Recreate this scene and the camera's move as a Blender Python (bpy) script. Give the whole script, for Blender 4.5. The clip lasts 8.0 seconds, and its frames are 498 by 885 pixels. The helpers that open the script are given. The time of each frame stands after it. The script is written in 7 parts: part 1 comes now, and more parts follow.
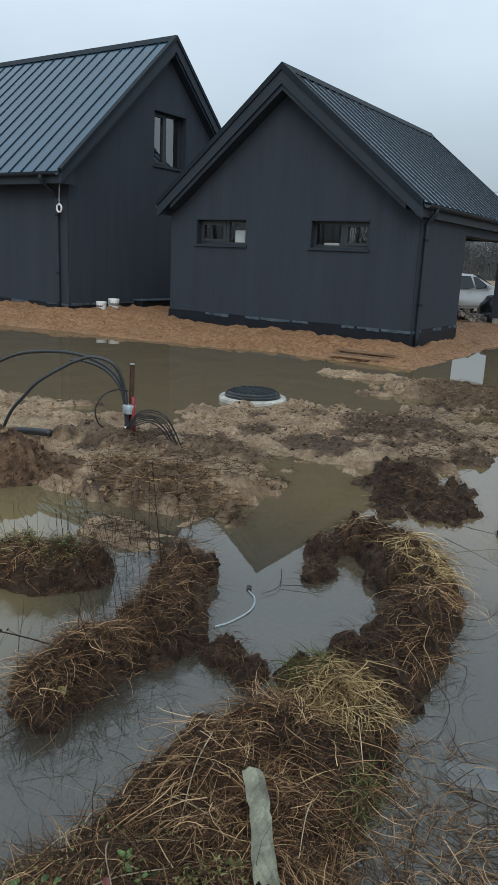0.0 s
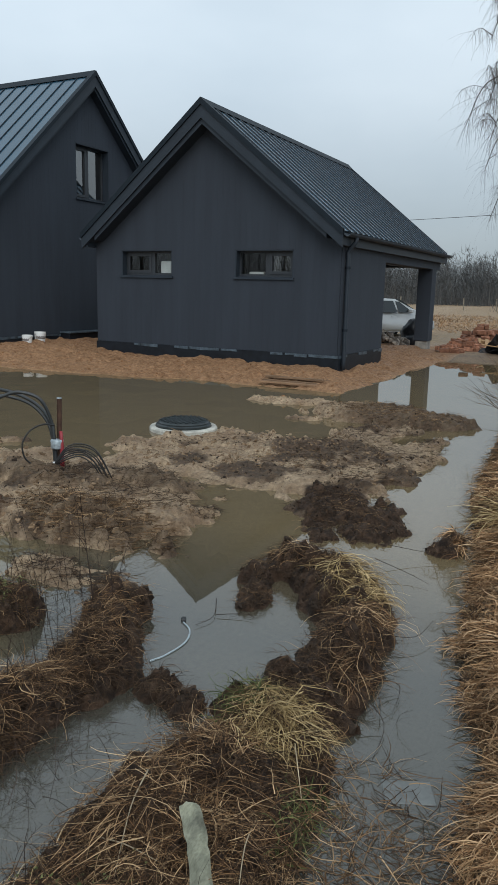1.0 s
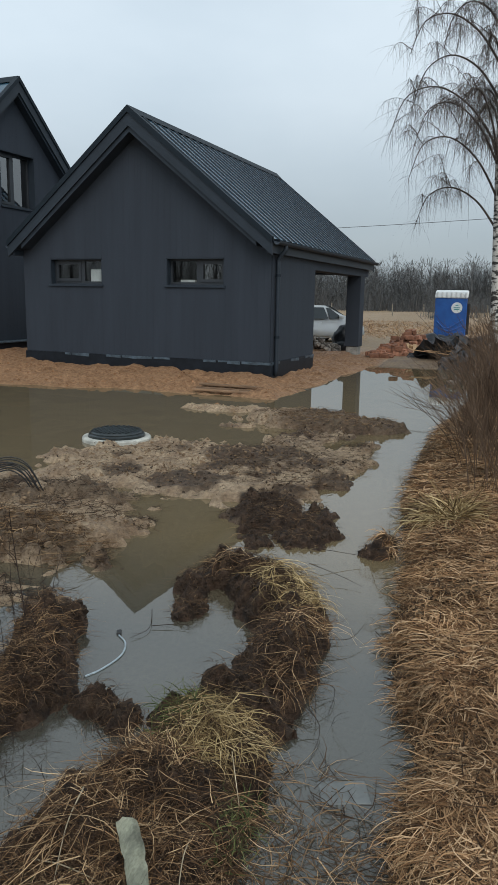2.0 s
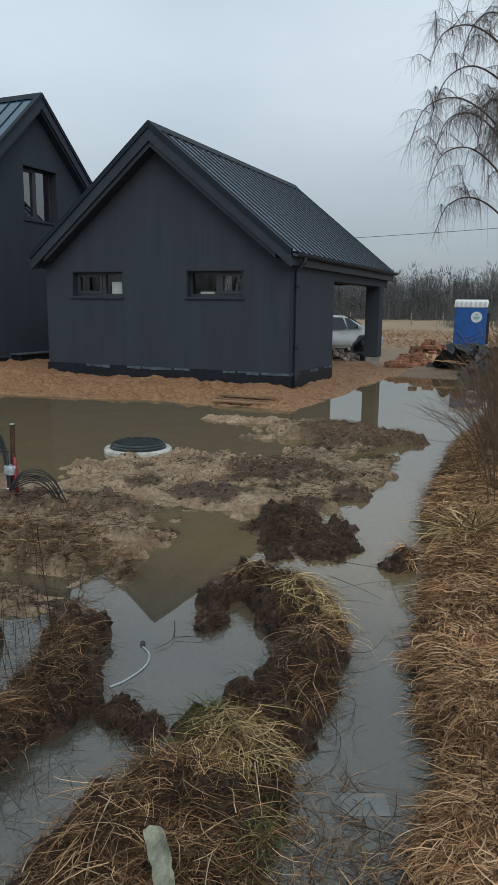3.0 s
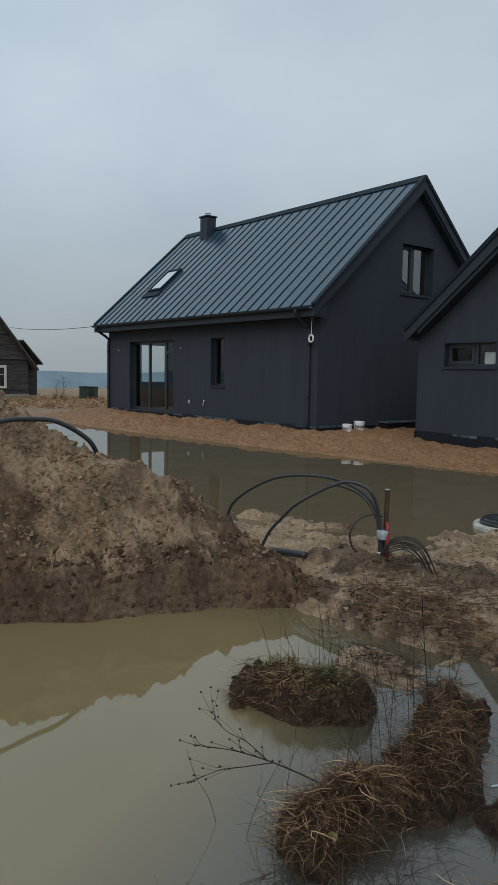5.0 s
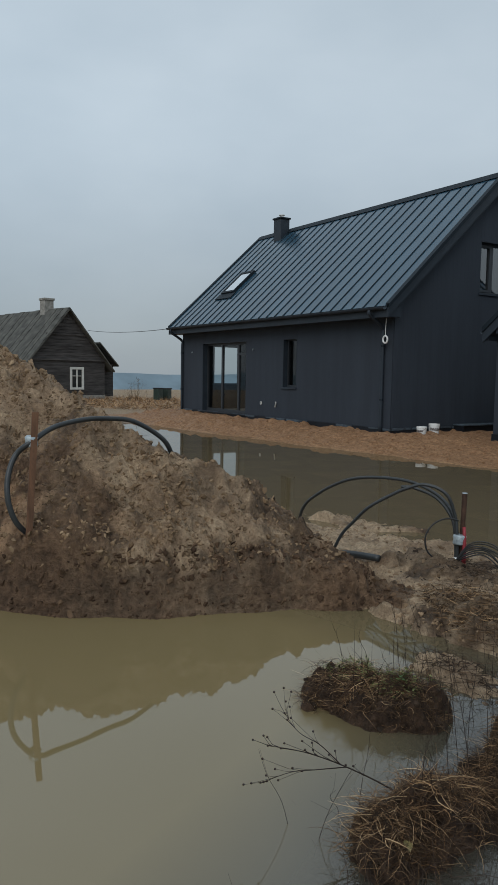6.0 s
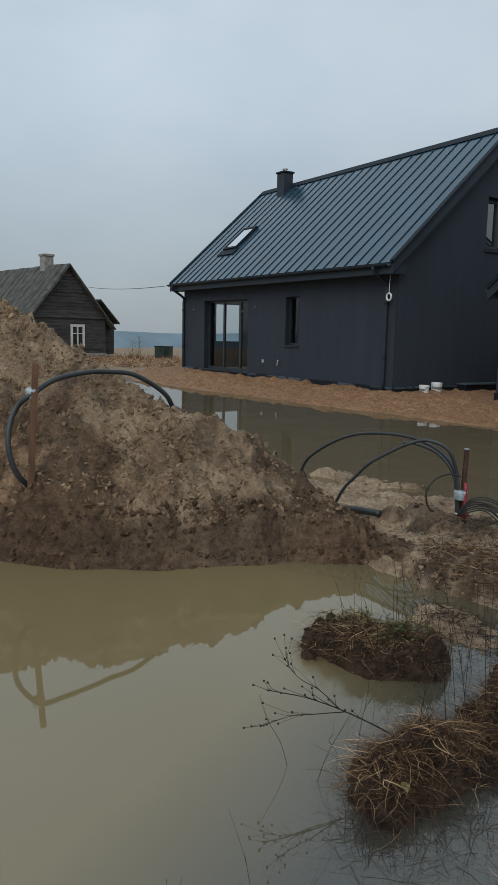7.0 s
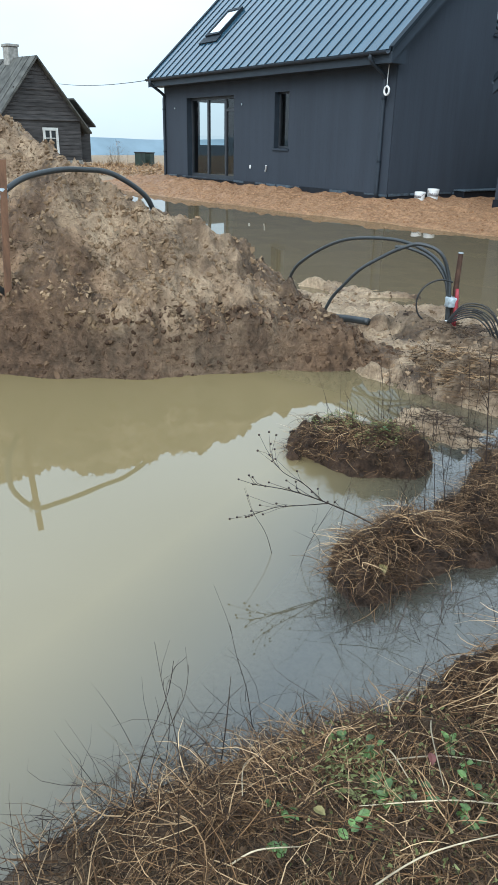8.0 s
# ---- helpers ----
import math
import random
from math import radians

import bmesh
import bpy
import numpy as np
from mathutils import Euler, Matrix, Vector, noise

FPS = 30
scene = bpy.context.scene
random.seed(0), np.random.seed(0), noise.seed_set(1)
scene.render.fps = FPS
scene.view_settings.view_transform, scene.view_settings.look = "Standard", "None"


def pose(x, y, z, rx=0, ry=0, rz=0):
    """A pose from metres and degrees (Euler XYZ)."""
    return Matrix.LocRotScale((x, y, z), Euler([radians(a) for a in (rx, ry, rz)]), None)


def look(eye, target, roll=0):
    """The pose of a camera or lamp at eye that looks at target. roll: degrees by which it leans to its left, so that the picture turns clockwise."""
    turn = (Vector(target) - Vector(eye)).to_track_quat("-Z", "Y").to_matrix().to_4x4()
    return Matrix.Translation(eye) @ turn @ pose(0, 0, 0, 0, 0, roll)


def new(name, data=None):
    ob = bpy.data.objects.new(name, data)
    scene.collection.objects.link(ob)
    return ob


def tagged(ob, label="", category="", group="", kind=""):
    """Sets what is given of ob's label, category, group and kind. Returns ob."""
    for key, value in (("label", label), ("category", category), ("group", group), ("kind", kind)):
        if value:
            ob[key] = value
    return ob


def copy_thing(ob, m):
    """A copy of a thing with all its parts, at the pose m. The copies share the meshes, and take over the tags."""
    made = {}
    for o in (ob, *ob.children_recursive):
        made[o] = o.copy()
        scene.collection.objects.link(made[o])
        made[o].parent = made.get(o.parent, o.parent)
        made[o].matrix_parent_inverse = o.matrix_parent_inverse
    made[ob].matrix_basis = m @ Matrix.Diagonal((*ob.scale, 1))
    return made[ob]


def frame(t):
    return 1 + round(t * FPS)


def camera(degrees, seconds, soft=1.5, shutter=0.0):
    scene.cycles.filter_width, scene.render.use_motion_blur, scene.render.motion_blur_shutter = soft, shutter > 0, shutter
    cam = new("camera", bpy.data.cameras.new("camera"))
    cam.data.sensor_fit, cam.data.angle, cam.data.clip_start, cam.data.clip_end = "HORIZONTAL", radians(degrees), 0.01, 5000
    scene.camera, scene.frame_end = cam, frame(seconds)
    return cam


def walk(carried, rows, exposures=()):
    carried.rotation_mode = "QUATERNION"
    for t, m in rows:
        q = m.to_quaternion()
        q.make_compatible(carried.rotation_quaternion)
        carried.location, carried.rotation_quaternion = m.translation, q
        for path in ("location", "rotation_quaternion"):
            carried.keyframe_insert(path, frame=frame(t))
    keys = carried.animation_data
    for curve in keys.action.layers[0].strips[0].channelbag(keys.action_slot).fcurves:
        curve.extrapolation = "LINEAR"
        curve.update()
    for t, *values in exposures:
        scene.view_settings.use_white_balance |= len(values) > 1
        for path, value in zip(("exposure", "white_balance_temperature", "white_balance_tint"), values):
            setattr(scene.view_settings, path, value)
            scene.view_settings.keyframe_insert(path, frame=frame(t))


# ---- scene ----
# Plan: x runs along the garage's gable wall, y along its ridge, z = 0 is the flood water.

# ---- camera ----
cam = camera(37.7, 8.0, 0.75)
walk(cam, [
    (0, pose(8.139, -13.616, 1.616, 75.88, -2.51, 33.36)),
    (0.5, pose(8.160, -13.624, 1.632, 77.74, -1.99, 30.66)),
    (1, pose(8.181, -13.618, 1.633, 78.20, -1.33, 27.87)),
    (1.5, pose(8.184, -13.614, 1.631, 78.57, -0.98, 27.05)),
    (1.7, pose(8.194, -13.611, 1.634, 78.72, -0.95, 25.45)),
    (2.25, pose(8.220, -13.650, 1.668, 78.95, -0.92, 21.6)),
    (2.8, pose(8.238, -13.691, 1.698, 79.27, -0.86, 22.18)),
    (3, pose(8.221, -13.686, 1.691, 79.52, -0.65, 24.14)),
    (3.5, pose(8.156, -13.668, 1.683, 81.30, -0.11, 31.63)),
    (4, pose(8.098, -13.678, 1.681, 83.31, -0.20, 38.52)),
    (4.5, pose(8.052, -13.693, 1.665, 83.97, -0.84, 44.59)),
    (5, pose(8.030, -13.728, 1.671, 84.62, -0.91, 51.73)),
    (5.2, pose(8.020, -13.732, 1.672, 84.71, -0.81, 53.69)),
    (5.75, pose(8.012, -13.733, 1.664, 84.72, -0.88, 56.75)),
    (6.3, pose(8.007, -13.733, 1.655, 84.66, -0.93, 57.50)),
    (6.5, pose(8.007, -13.733, 1.653, 84.66, -0.93, 57.49)),
    (7, pose(7.993, -13.724, 1.613, 81.52, -1.21, 57.48)),
    (7.5, pose(7.979, -13.698, 1.553, 74.13, -0.93, 57.66)),
    (8, pose(7.966, -13.680, 1.513, 67.46, -0.91, 56.53)),
], exposures=[(0, 0.58, 6300, 10), (1.5, 0.58, 6480, 10), (2.8, 0.50, 6480, 10), (3.5, 0.28, 6480, 10), (4.5, 0.18, 6480, 10), (5.2, 0.10, 6420, 10), (6.5, 0.11, 6420, 10), (7, 0.18, 6420, 10), (7.5, 0.76, 6350, 9), (8, 1.48, 5950, 7)])

# ---- light: overcast sky and a veiled sun ----
world = bpy.data.worlds.new("overcast")
scene.world = world
world.use_nodes = True
wn, wl = world.node_tree.nodes, world.node_tree.links
wn.clear()
w_out = wn.new("ShaderNodeOutputWorld")
w_bg = wn.new("ShaderNodeBackground")
w_sky = wn.new("ShaderNodeTexSky")
w_sky.sky_type, w_sky.sun_disc = "NISHITA", False
w_sky.sun_elevation, w_sky.sun_rotation = radians(32), radians(150)
w_co = wn.new("ShaderNodeTexCoord")
w_map = wn.new("ShaderNodeMapping")
w_map.inputs["Scale"].default_value = (1.0, 1.0, 2.2)
w_noise = wn.new("ShaderNodeTexNoise")
w_noise.inputs["Scale"].default_value = 1.7
w_noise.inputs["Detail"].default_value = 5
w_noise.inputs["Roughness"].default_value = 0.5
w_ramp = wn.new("ShaderNodeValToRGB")
w_ramp.color_ramp.elements[0].position, w_ramp.color_ramp.elements[0].color = 0.3, (3.9, 4.7, 5.3, 1)
w_ramp.color_ramp.elements[1].position, w_ramp.color_ramp.elements[1].color = 0.72, (5.5, 6.25, 6.75, 1)
w_mix = wn.new("ShaderNodeMixRGB")
w_mix.inputs[0].default_value = 0.9
w_bg.inputs["Strength"].default_value = 0.1
wl.new(w_co.outputs["Generated"], w_map.inputs["Vector"])
wl.new(w_map.outputs["Vector"], w_noise.inputs["Vector"])
wl.new(w_noise.outputs["Fac"], w_ramp.inputs["Fac"])
wl.new(w_sky.outputs["Color"], w_mix.inputs[1])
wl.new(w_ramp.outputs["Color"], w_mix.inputs[2])
# an overcast sky is dimmer towards the horizon
w_sep, w_grad, w_dim = wn.new("ShaderNodeSeparateXYZ"), wn.new("ShaderNodeMapRange"), wn.new("ShaderNodeMixRGB")
w_grad.interpolation_type = "SMOOTHSTEP"
for key, value in (("From Min", -0.02), ("From Max", 0.34), ("To Min", 0.60), ("To Max", 1.08)):
    w_grad.inputs[key].default_value = value
w_dim.blend_type, w_dim.inputs[0].default_value = "MULTIPLY", 1.0
wl.new(w_co.outputs["Generated"], w_sep.inputs[0])
wl.new(w_sep.outputs["Z"], w_grad.inputs["Value"])
wl.new(w_mix.outputs["Color"], w_dim.inputs[1])
wl.new(w_grad.outputs["Result"], w_dim.inputs[2])
w_side, w_even = wn.new("ShaderNodeMapRange"), wn.new("ShaderNodeMixRGB")
for key, value in (("From Min", 0.2), ("From Max", 1.0), ("To Min", 1.03), ("To Max", 0.86)):
    w_side.inputs[key].default_value = value
w_even.blend_type, w_even.inputs[0].default_value = "MULTIPLY", 1.0
wl.new(w_sep.outputs["Y"], w_side.inputs["Value"])
wl.new(w_dim.outputs["Color"], w_even.inputs[1])
wl.new(w_side.outputs["Result"], w_even.inputs[2])
wl.new(w_even.outputs["Color"], w_bg.inputs["Color"])
wl.new(w_bg.outputs["Background"], w_out.inputs["Surface"])

sun = new("sun", bpy.data.lights.new("sun", "SUN"))
sun.data.energy, sun.data.angle, sun.data.color = 0.85, radians(40), (1.0, 0.98, 0.96)
sun.matrix_world = look((20, -30, 30), (0, 0, 0))

# ---- materials ----
def material(name, colour, rough=0.8, metal=0.0, vary=0.25, scale=4.0, grain=60.0, bump=0.15, second=None, spec=0.5, stretch=(1, 1, 1), random_tint=0.0, island=0.0):
    """Principled surface with colour variation at two scales and a fine relief, in object metres."""
    m = bpy.data.materials.new(name)
    m.use_nodes = True
    n, l = m.node_tree.nodes, m.node_tree.links
    b = n["Principled BSDF"]
    b.inputs["Roughness"].default_value, b.inputs["Metallic"].default_value = rough, metal
    b.inputs["Specular IOR Level"].default_value = spec
    co = n.new("ShaderNodeNewGeometry")
    mp = n.new("ShaderNodeMapping")
    mp.inputs["Scale"].default_value = stretch
    l.new(co.outputs["Position"], mp.inputs["Vector"])
    big, fine = n.new("ShaderNodeTexNoise"), n.new("ShaderNodeTexNoise")
    big.inputs["Scale"].default_value, big.inputs["Detail"].default_value = scale, 6
    fine.inputs["Scale"].default_value, fine.inputs["Detail"].default_value = grain, 4
    for t in (big, fine):
        l.new(mp.outputs["Vector"], t.inputs["Vector"])
    mix = n.new("ShaderNodeMixRGB")
    c2 = second or [min(1, c * (1 + vary * 1.6)) for c in colour]
    mix.inputs[1].default_value = (*[c * (1 - vary) for c in colour], 1)
    mix.inputs[2].default_value = (*c2, 1)
    ramp = n.new("ShaderNodeValToRGB")
    ramp.color_ramp.elements[0].position, ramp.color_ramp.elements[1].position = 0.32, 0.68
    l.new(big.outputs["Fac"], ramp.inputs["Fac"])
    l.new(ramp.outputs["Color"], mix.inputs[0])
    mul = n.new("ShaderNodeMixRGB")
    mul.blend_type = "MULTIPLY"
    mul.inputs[0].default_value = min(1.0, vary * 1.8)
    l.new(mix.outputs[0], mul.inputs[1])
    l.new(fine.outputs["Fac"], mul.inputs[2])
    last = mul.outputs[0]
    if random_tint or island:
        src = n.new("ShaderNodeNewGeometry").outputs["Random Per Island"] if island else n.new("ShaderNodeObjectInfo").outputs["Random"]
        hv = n.new("ShaderNodeHueSaturation")
        mr = n.new("ShaderNodeMapRange")
        a = island or random_tint
        mr.inputs["To Min"].default_value, mr.inputs["To Max"].default_value = 1 - a, 1 + a
        l.new(src, mr.inputs["Value"])
        l.new(mr.outputs["Result"], hv.inputs["Value"])
        l.new(last, hv.inputs["Color"])
        last = hv.outputs["Color"]
    l.new(last, b.inputs["Base Color"])
    if bump:
        bp = n.new("ShaderNodeBump")
        bp.inputs["Strength"].default_value, bp.inputs["Distance"].default_value = bump, 0.01
        l.new(fine.outputs["Fac"], bp.inputs["Height"])
        l.new(bp.outputs["Normal"], b.inputs["Normal"])
    return m


def glass_material(name, tint, gloss=0.0):
    m = bpy.data.materials.new(name)
    m.use_nodes = True
    n, l = m.node_tree.nodes, m.node_tree.links
    n.clear()
    out, mix = n.new("ShaderNodeOutputMaterial"), n.new("ShaderNodeMixShader")
    tr, gl, fr = n.new("ShaderNodeBsdfTransparent"), n.new("ShaderNodeBsdfGlossy"), n.new("ShaderNodeFresnel")
    tr.inputs["Color"].default_value = (*tint, 1)
    gl.inputs["Roughness"].default_value = 0.01
    fr.inputs["IOR"].default_value = 1.75 + gloss
    l.new(fr.outputs[0], mix.inputs[0])
    l.new(tr.outputs[0], mix.inputs[1])
    l.new(gl.outputs[0], mix.inputs[2])
    l.new(mix.outputs[0], out.inputs["Surface"])
    return m


def water_material():
    """Silty flood water: a brown body that lets the shallow bed show a little, under a mirror surface."""
    m = bpy.data.materials.new("silty_water")
    m.use_nodes = True
    n, l = m.node_tree.nodes, m.node_tree.links
    n.clear()
    out = n.new("ShaderNodeOutputMaterial")
    dif, tr, gl = n.new("ShaderNodeBsdfDiffuse"), n.new("ShaderNodeBsdfTransparent"), n.new("ShaderNodeBsdfGlossy")
    body, surf, fr = n.new("ShaderNodeMixShader"), n.new("ShaderNodeMixShader"), n.new("ShaderNodeFresnel")
    geo = n.new("ShaderNodeNewGeometry")
    silt = n.new("ShaderNodeTexNoise")
    silt.inputs["Scale"].default_value, silt.inputs["Detail"].default_value = 0.35, 4
    ramp = n.new("ShaderNodeValToRGB")
    ramp.color_ramp.elements[0].position, ramp.color_ramp.elements[0].color = 0.3, (0.066, 0.062, 0.048, 1)
    ramp.color_ramp.elements[1].position, ramp.color_ramp.elements[1].color = 0.7, (0.092, 0.086, 0.066, 1)
    l.new(geo.outputs["Position"], silt.inputs["Vector"])
    l.new(silt.outputs["Fac"], ramp.inputs["Fac"])
    sx, pool, tone = n.new("ShaderNodeSeparateXYZ"), n.new("ShaderNodeMapRange"), n.new("ShaderNodeMixRGB")
    l.new(geo.outputs["Position"], sx.inputs[0])
    slant = n.new("ShaderNodeMath")
    slant.operation, slant.inputs[1].default_value = "MULTIPLY_ADD", 0.5
    l.new(sx.outputs["Y"], slant.inputs[0])
    l.new(sx.outputs["X"], slant.inputs[2])
    l.new(slant.outputs[0], pool.inputs["Value"])
    for key, value in (("From Min", 0.25), ("From Max", -0.6), ("To Min", 0.0), ("To Max", 1.0)):
        pool.inputs[key].default_value = value
    py, both = n.new("ShaderNodeMapRange"), n.new("ShaderNodeMath")
    both.operation = "MULTIPLY"
    l.new(sx.outputs["Y"], py.inputs["Value"])
    for key, value in (("From Min", -9.6), ("From Max", -11.0), ("To Min", 0.0), ("To Max", 1.0)):
        py.inputs[key].default_value = value
    l.new(pool.outputs["Result"], both.inputs[0])
    l.new(py.outputs["Result"], both.inputs[1])
    l.new(both.outputs[0], tone.inputs[0])
    # browner silt from the fill sand in the wide pond
    wide, pond = n.new("ShaderNodeMapRange"), n.new("ShaderNodeMixRGB")
    for key, value in (("From Min", -10.7), ("From Max", -9.2), ("To Min", 0.0), ("To Max", 1.0)):
        wide.inputs[key].default_value = value
    l.new(sx.outputs["Y"], wide.inputs["Value"])
    l.new(wide.outputs["Result"], pond.inputs[0])
    l.new(ramp.outputs["Color"], pond.inputs[1])
    pond.inputs[2].default_value = (0.19, 0.143, 0.078, 1)
    l.new(pond.outputs[0], tone.inputs[1])
    tone.inputs[2].default_value = (0.262, 0.202, 0.098, 1)
    l.new(tone.outputs[0], dif.inputs["Color"])
    tr.inputs["Color"].default_value = (0.75, 0.7, 0.55, 1)
    gl.inputs["Roughness"].default_value = 0.015
    fr.inputs["IOR"].default_value = 2.0
    body.inputs[0].default_value = 0.18
    rip = n.new("ShaderNodeTexNoise")
    rip.inputs["Scale"].default_value, rip.inputs["Detail"].default_value = 2.2, 3
    l.new(geo.outputs["Position"], rip.inputs["Vector"])
    bp = n.new("ShaderNodeBump")
    bp.inputs["Strength"].default_value, bp.inputs["Distance"].default_value = 0.02, 0.02
    l.new(rip.outputs["Fac"], bp.inputs["Height"])
    for s in (gl, fr):
        l.new(bp.outputs["Normal"], s.inputs["Normal"])
    l.new(dif.outputs[0], body.inputs[1])
    l.new(tr.outputs[0], body.inputs[2])
    l.new(fr.outputs[0], surf.inputs[0])
    l.new(body.outputs[0], surf.inputs[1])
    l.new(gl.outputs[0], surf.inputs[2])
    l.new(surf.outputs[0], out.inputs["Surface"])
    return m


def ground_material():
    """Wet ground; the mesh carries where orange fill sand, dark mud and dry turf lie."""
    m = bpy.data.materials.new("wet_ground")
    m.use_nodes = True
    n, l = m.node_tree.nodes, m.node_tree.links
    b = n["Principled BSDF"]
    geo, zone = n.new("ShaderNodeNewGeometry"), n.new("ShaderNodeAttribute")
    zone.attribute_name = "zone"
    sep = n.new("ShaderNodeSeparateColor")
    l.new(zone.outputs["Color"], sep.inputs["Color"])

    def noisy(scale, detail=6, rough=0.6):
        t = n.new("ShaderNodeTexNoise")
        t.inputs["Scale"].default_value, t.inputs["Detail"].default_value, t.inputs["Roughness"].default_value = scale, detail, rough
        l.new(geo.outputs["Position"], t.inputs["Vector"])
        return t.outputs["Fac"]

    def two(fac, a, c, lo=0.35, hi=0.65):
        r = n.new("ShaderNodeValToRGB")
        r.color_ramp.elements[0].position, r.color_ramp.elements[0].color = lo, (*a, 1)
        r.color_ramp.elements[1].position, r.color_ramp.elements[1].color = hi, (*c, 1)
        l.new(fac, r.inputs["Fac"])
        return r.outputs["Color"]

    def blend(fac, a, c):
        x = n.new("ShaderNodeMixRGB")
        l.new(fac, x.inputs[0])
        l.new(a, x.inputs[1])
        l.new(c, x.inputs[2])
        return x.outputs[0]

    mid, fine, grit, clod = noisy(2.6), noisy(14.0), noisy(70.0, 3), noisy(26.0, 6, 0.7)
    beige = two(mid, (0.31, 0.214, 0.134), (0.57, 0.43, 0.285))
    orange = two(fine, (0.25, 0.127, 0.06), (0.47, 0.275, 0.148))
    mud = two(fine, (0.024, 0.015, 0.010), (0.115, 0.070, 0.044))
    turf = two(noisy(6.0), (0.17, 0.11, 0.055), (0.36, 0.25, 0.135))
    col = blend(sep.outputs["Red"], beige, orange)
    col = blend(sep.outputs["Green"], col, mud)
    col = blend(sep.outputs["Blue"], col, turf)
    spots = n.new("ShaderNodeMixRGB")
    spots.blend_type = "MULTIPLY"
    less = n.new("ShaderNodeMapRange")
    less.inputs["To Min"].default_value, less.inputs["To Max"].default_value = 0.8, 0.55
    l.new(sep.outputs["Red"], less.inputs["Value"])
    l.new(less.outputs["Result"], spots.inputs[0])
    l.new(col, spots.inputs[1])
    l.new(two(clod, (0.42, 0.38, 0.35), (1.25, 1.25, 1.25), 0.3, 0.62), spots.inputs[2])
    l.new(spots.outputs[0], b.inputs["Base Color"])
    rr = n.new("ShaderNodeMapRange")
    rr.inputs["To Min"].default_value, rr.inputs["To Max"].default_value = 0.28, 0.9
    l.new(mid, rr.inputs["Value"])
    l.new(rr.outputs["Result"], b.inputs["Roughness"])
    b.inputs["Specular IOR Level"].default_value = 0.25
    add = n.new("ShaderNodeMath")
    l.new(fine, add.inputs[0])
    l.new(clod, add.inputs[1])
    bp = n.new("ShaderNodeBump")
    bp.inputs["Strength"].default_value, bp.inputs["Distance"].default_value = 1.0, 0.06
    l.new(add.outputs[0], bp.inputs["Height"])
    l.new(bp.outputs["Normal"], b.inputs["Normal"])
    return m


M_CLAD = material("anthracite_cladding", (0.033, 0.041, 0.0535), 0.75, vary=0.07, scale=1.2, grain=40, bump=0.1, stretch=(3, 3, 0.35), random_tint=0.008, spec=0.3)
M_BACK = material("wall_sheathing", (0.02, 0.022, 0.025), 0.9, vary=0.15)
M_TRIM = material("anthracite_trim", (0.022, 0.031, 0.042), 0.55, vary=0.1, bump=0.03, spec=0.35)
M_ROOF = material("graphite_roof_metal", (0.026, 0.070, 0.108), 0.22, metal=0.1, vary=0.08, spec=0.75, scale=1.5, bump=0.03, random_tint=0.06)
# near black: the seams' shade is in the colour; also dark flashings and caps
M_SEAM = material("dark_metal_and_seam_shade", (0.008, 0.015, 0.022), 0.6, vary=0.08, bump=0.02, spec=0.25)
M_FRAME = material("window_frame_grey", (0.030, 0.035, 0.041), 0.45, vary=0.08, bump=0.02)
M_GLASS = glass_material("window_glass", (0.8, 0.86, 0.86))
M_COATED = glass_material("coated_window_glass", (0.5, 0.56, 0.58), 1.5)
M_PLINTH = material("bitumen_plinth", (0.010, 0.014, 0.020), 0.5, vary=0.3, scale=6, spec=0.3)
M_FOIL = material("torn_grey_foil", (0.09, 0.125, 0.155), 0.4, vary=0.45, scale=9)
M_INSIDE = material("bare_interior_plaster", (0.22, 0.22, 0.21), 0.9, vary=0.1)
M_CONC = material("grey_concrete", (0.32, 0.31, 0.28), 0.9, vary=0.25, scale=8)
M_WHITE = material("white_plastic", (0.75, 0.76, 0.74), 0.4, vary=0.06, bump=0.02)
M_HOSE = material("black_plastic_hose", (0.035, 0.04, 0.042), 0.42, vary=0.2, bump=0.05)
M_WATER = water_material()
M_GROUND = ground_material()

# ---- building blocks ----
def finish(name, bm, mat, parent=None, label="", smooth=False):
    me = bpy.data.meshes.new(name)
    bmesh.ops.recalc_face_normals(bm, faces=bm.faces)
    bm.to_mesh(me)
    bm.free()
    for m in (mat if isinstance(mat, (list, tuple)) else [mat]):
        me.materials.append(m)
    if smooth:
        me.shade_smooth()
    ob = new(name, me)
    ob.parent = parent
    if label:
        ob["label"] = label
    return ob


def part(name, bm, mat, parent, label="", smooth=False):
    return finish(name, bm, mat, parent, label, smooth)


def thing(name, label, category, at=None, group="", kind=""):
    ob = new(name)
    ob.empty_display_size = 0.2
    if at is not None:
        ob.matrix_basis = at
    return tagged(ob, label, category, group, kind)


def piece(name, mesh, parent, m=None):
    ob = new(name, mesh)
    ob.parent = parent
    if m is not None:
        ob.matrix_basis = m
    return ob


def box(bm, lo, hi, bevel=0.0):
    vs = [bm.verts.new((x, y, z)) for x in (lo[0], hi[0]) for y in (lo[1], hi[1]) for z in (lo[2], hi[2])]
    fs = [bm.faces.new([vs[i] for i in f]) for f in ((0, 1, 3, 2), (4, 6, 7, 5), (0, 4, 5, 1), (2, 3, 7, 6), (0, 2, 6, 4), (1, 5, 7, 3))]
    if bevel:
        bmesh.ops.bevel(bm, geom=list({e for f in fs for e in f.edges}), offset=bevel, segments=1, affect="EDGES")
    return vs


def boxed(lo, hi, bevel=0.0):
    bm = bmesh.new()
    box(bm, lo, hi, bevel)
    return bm


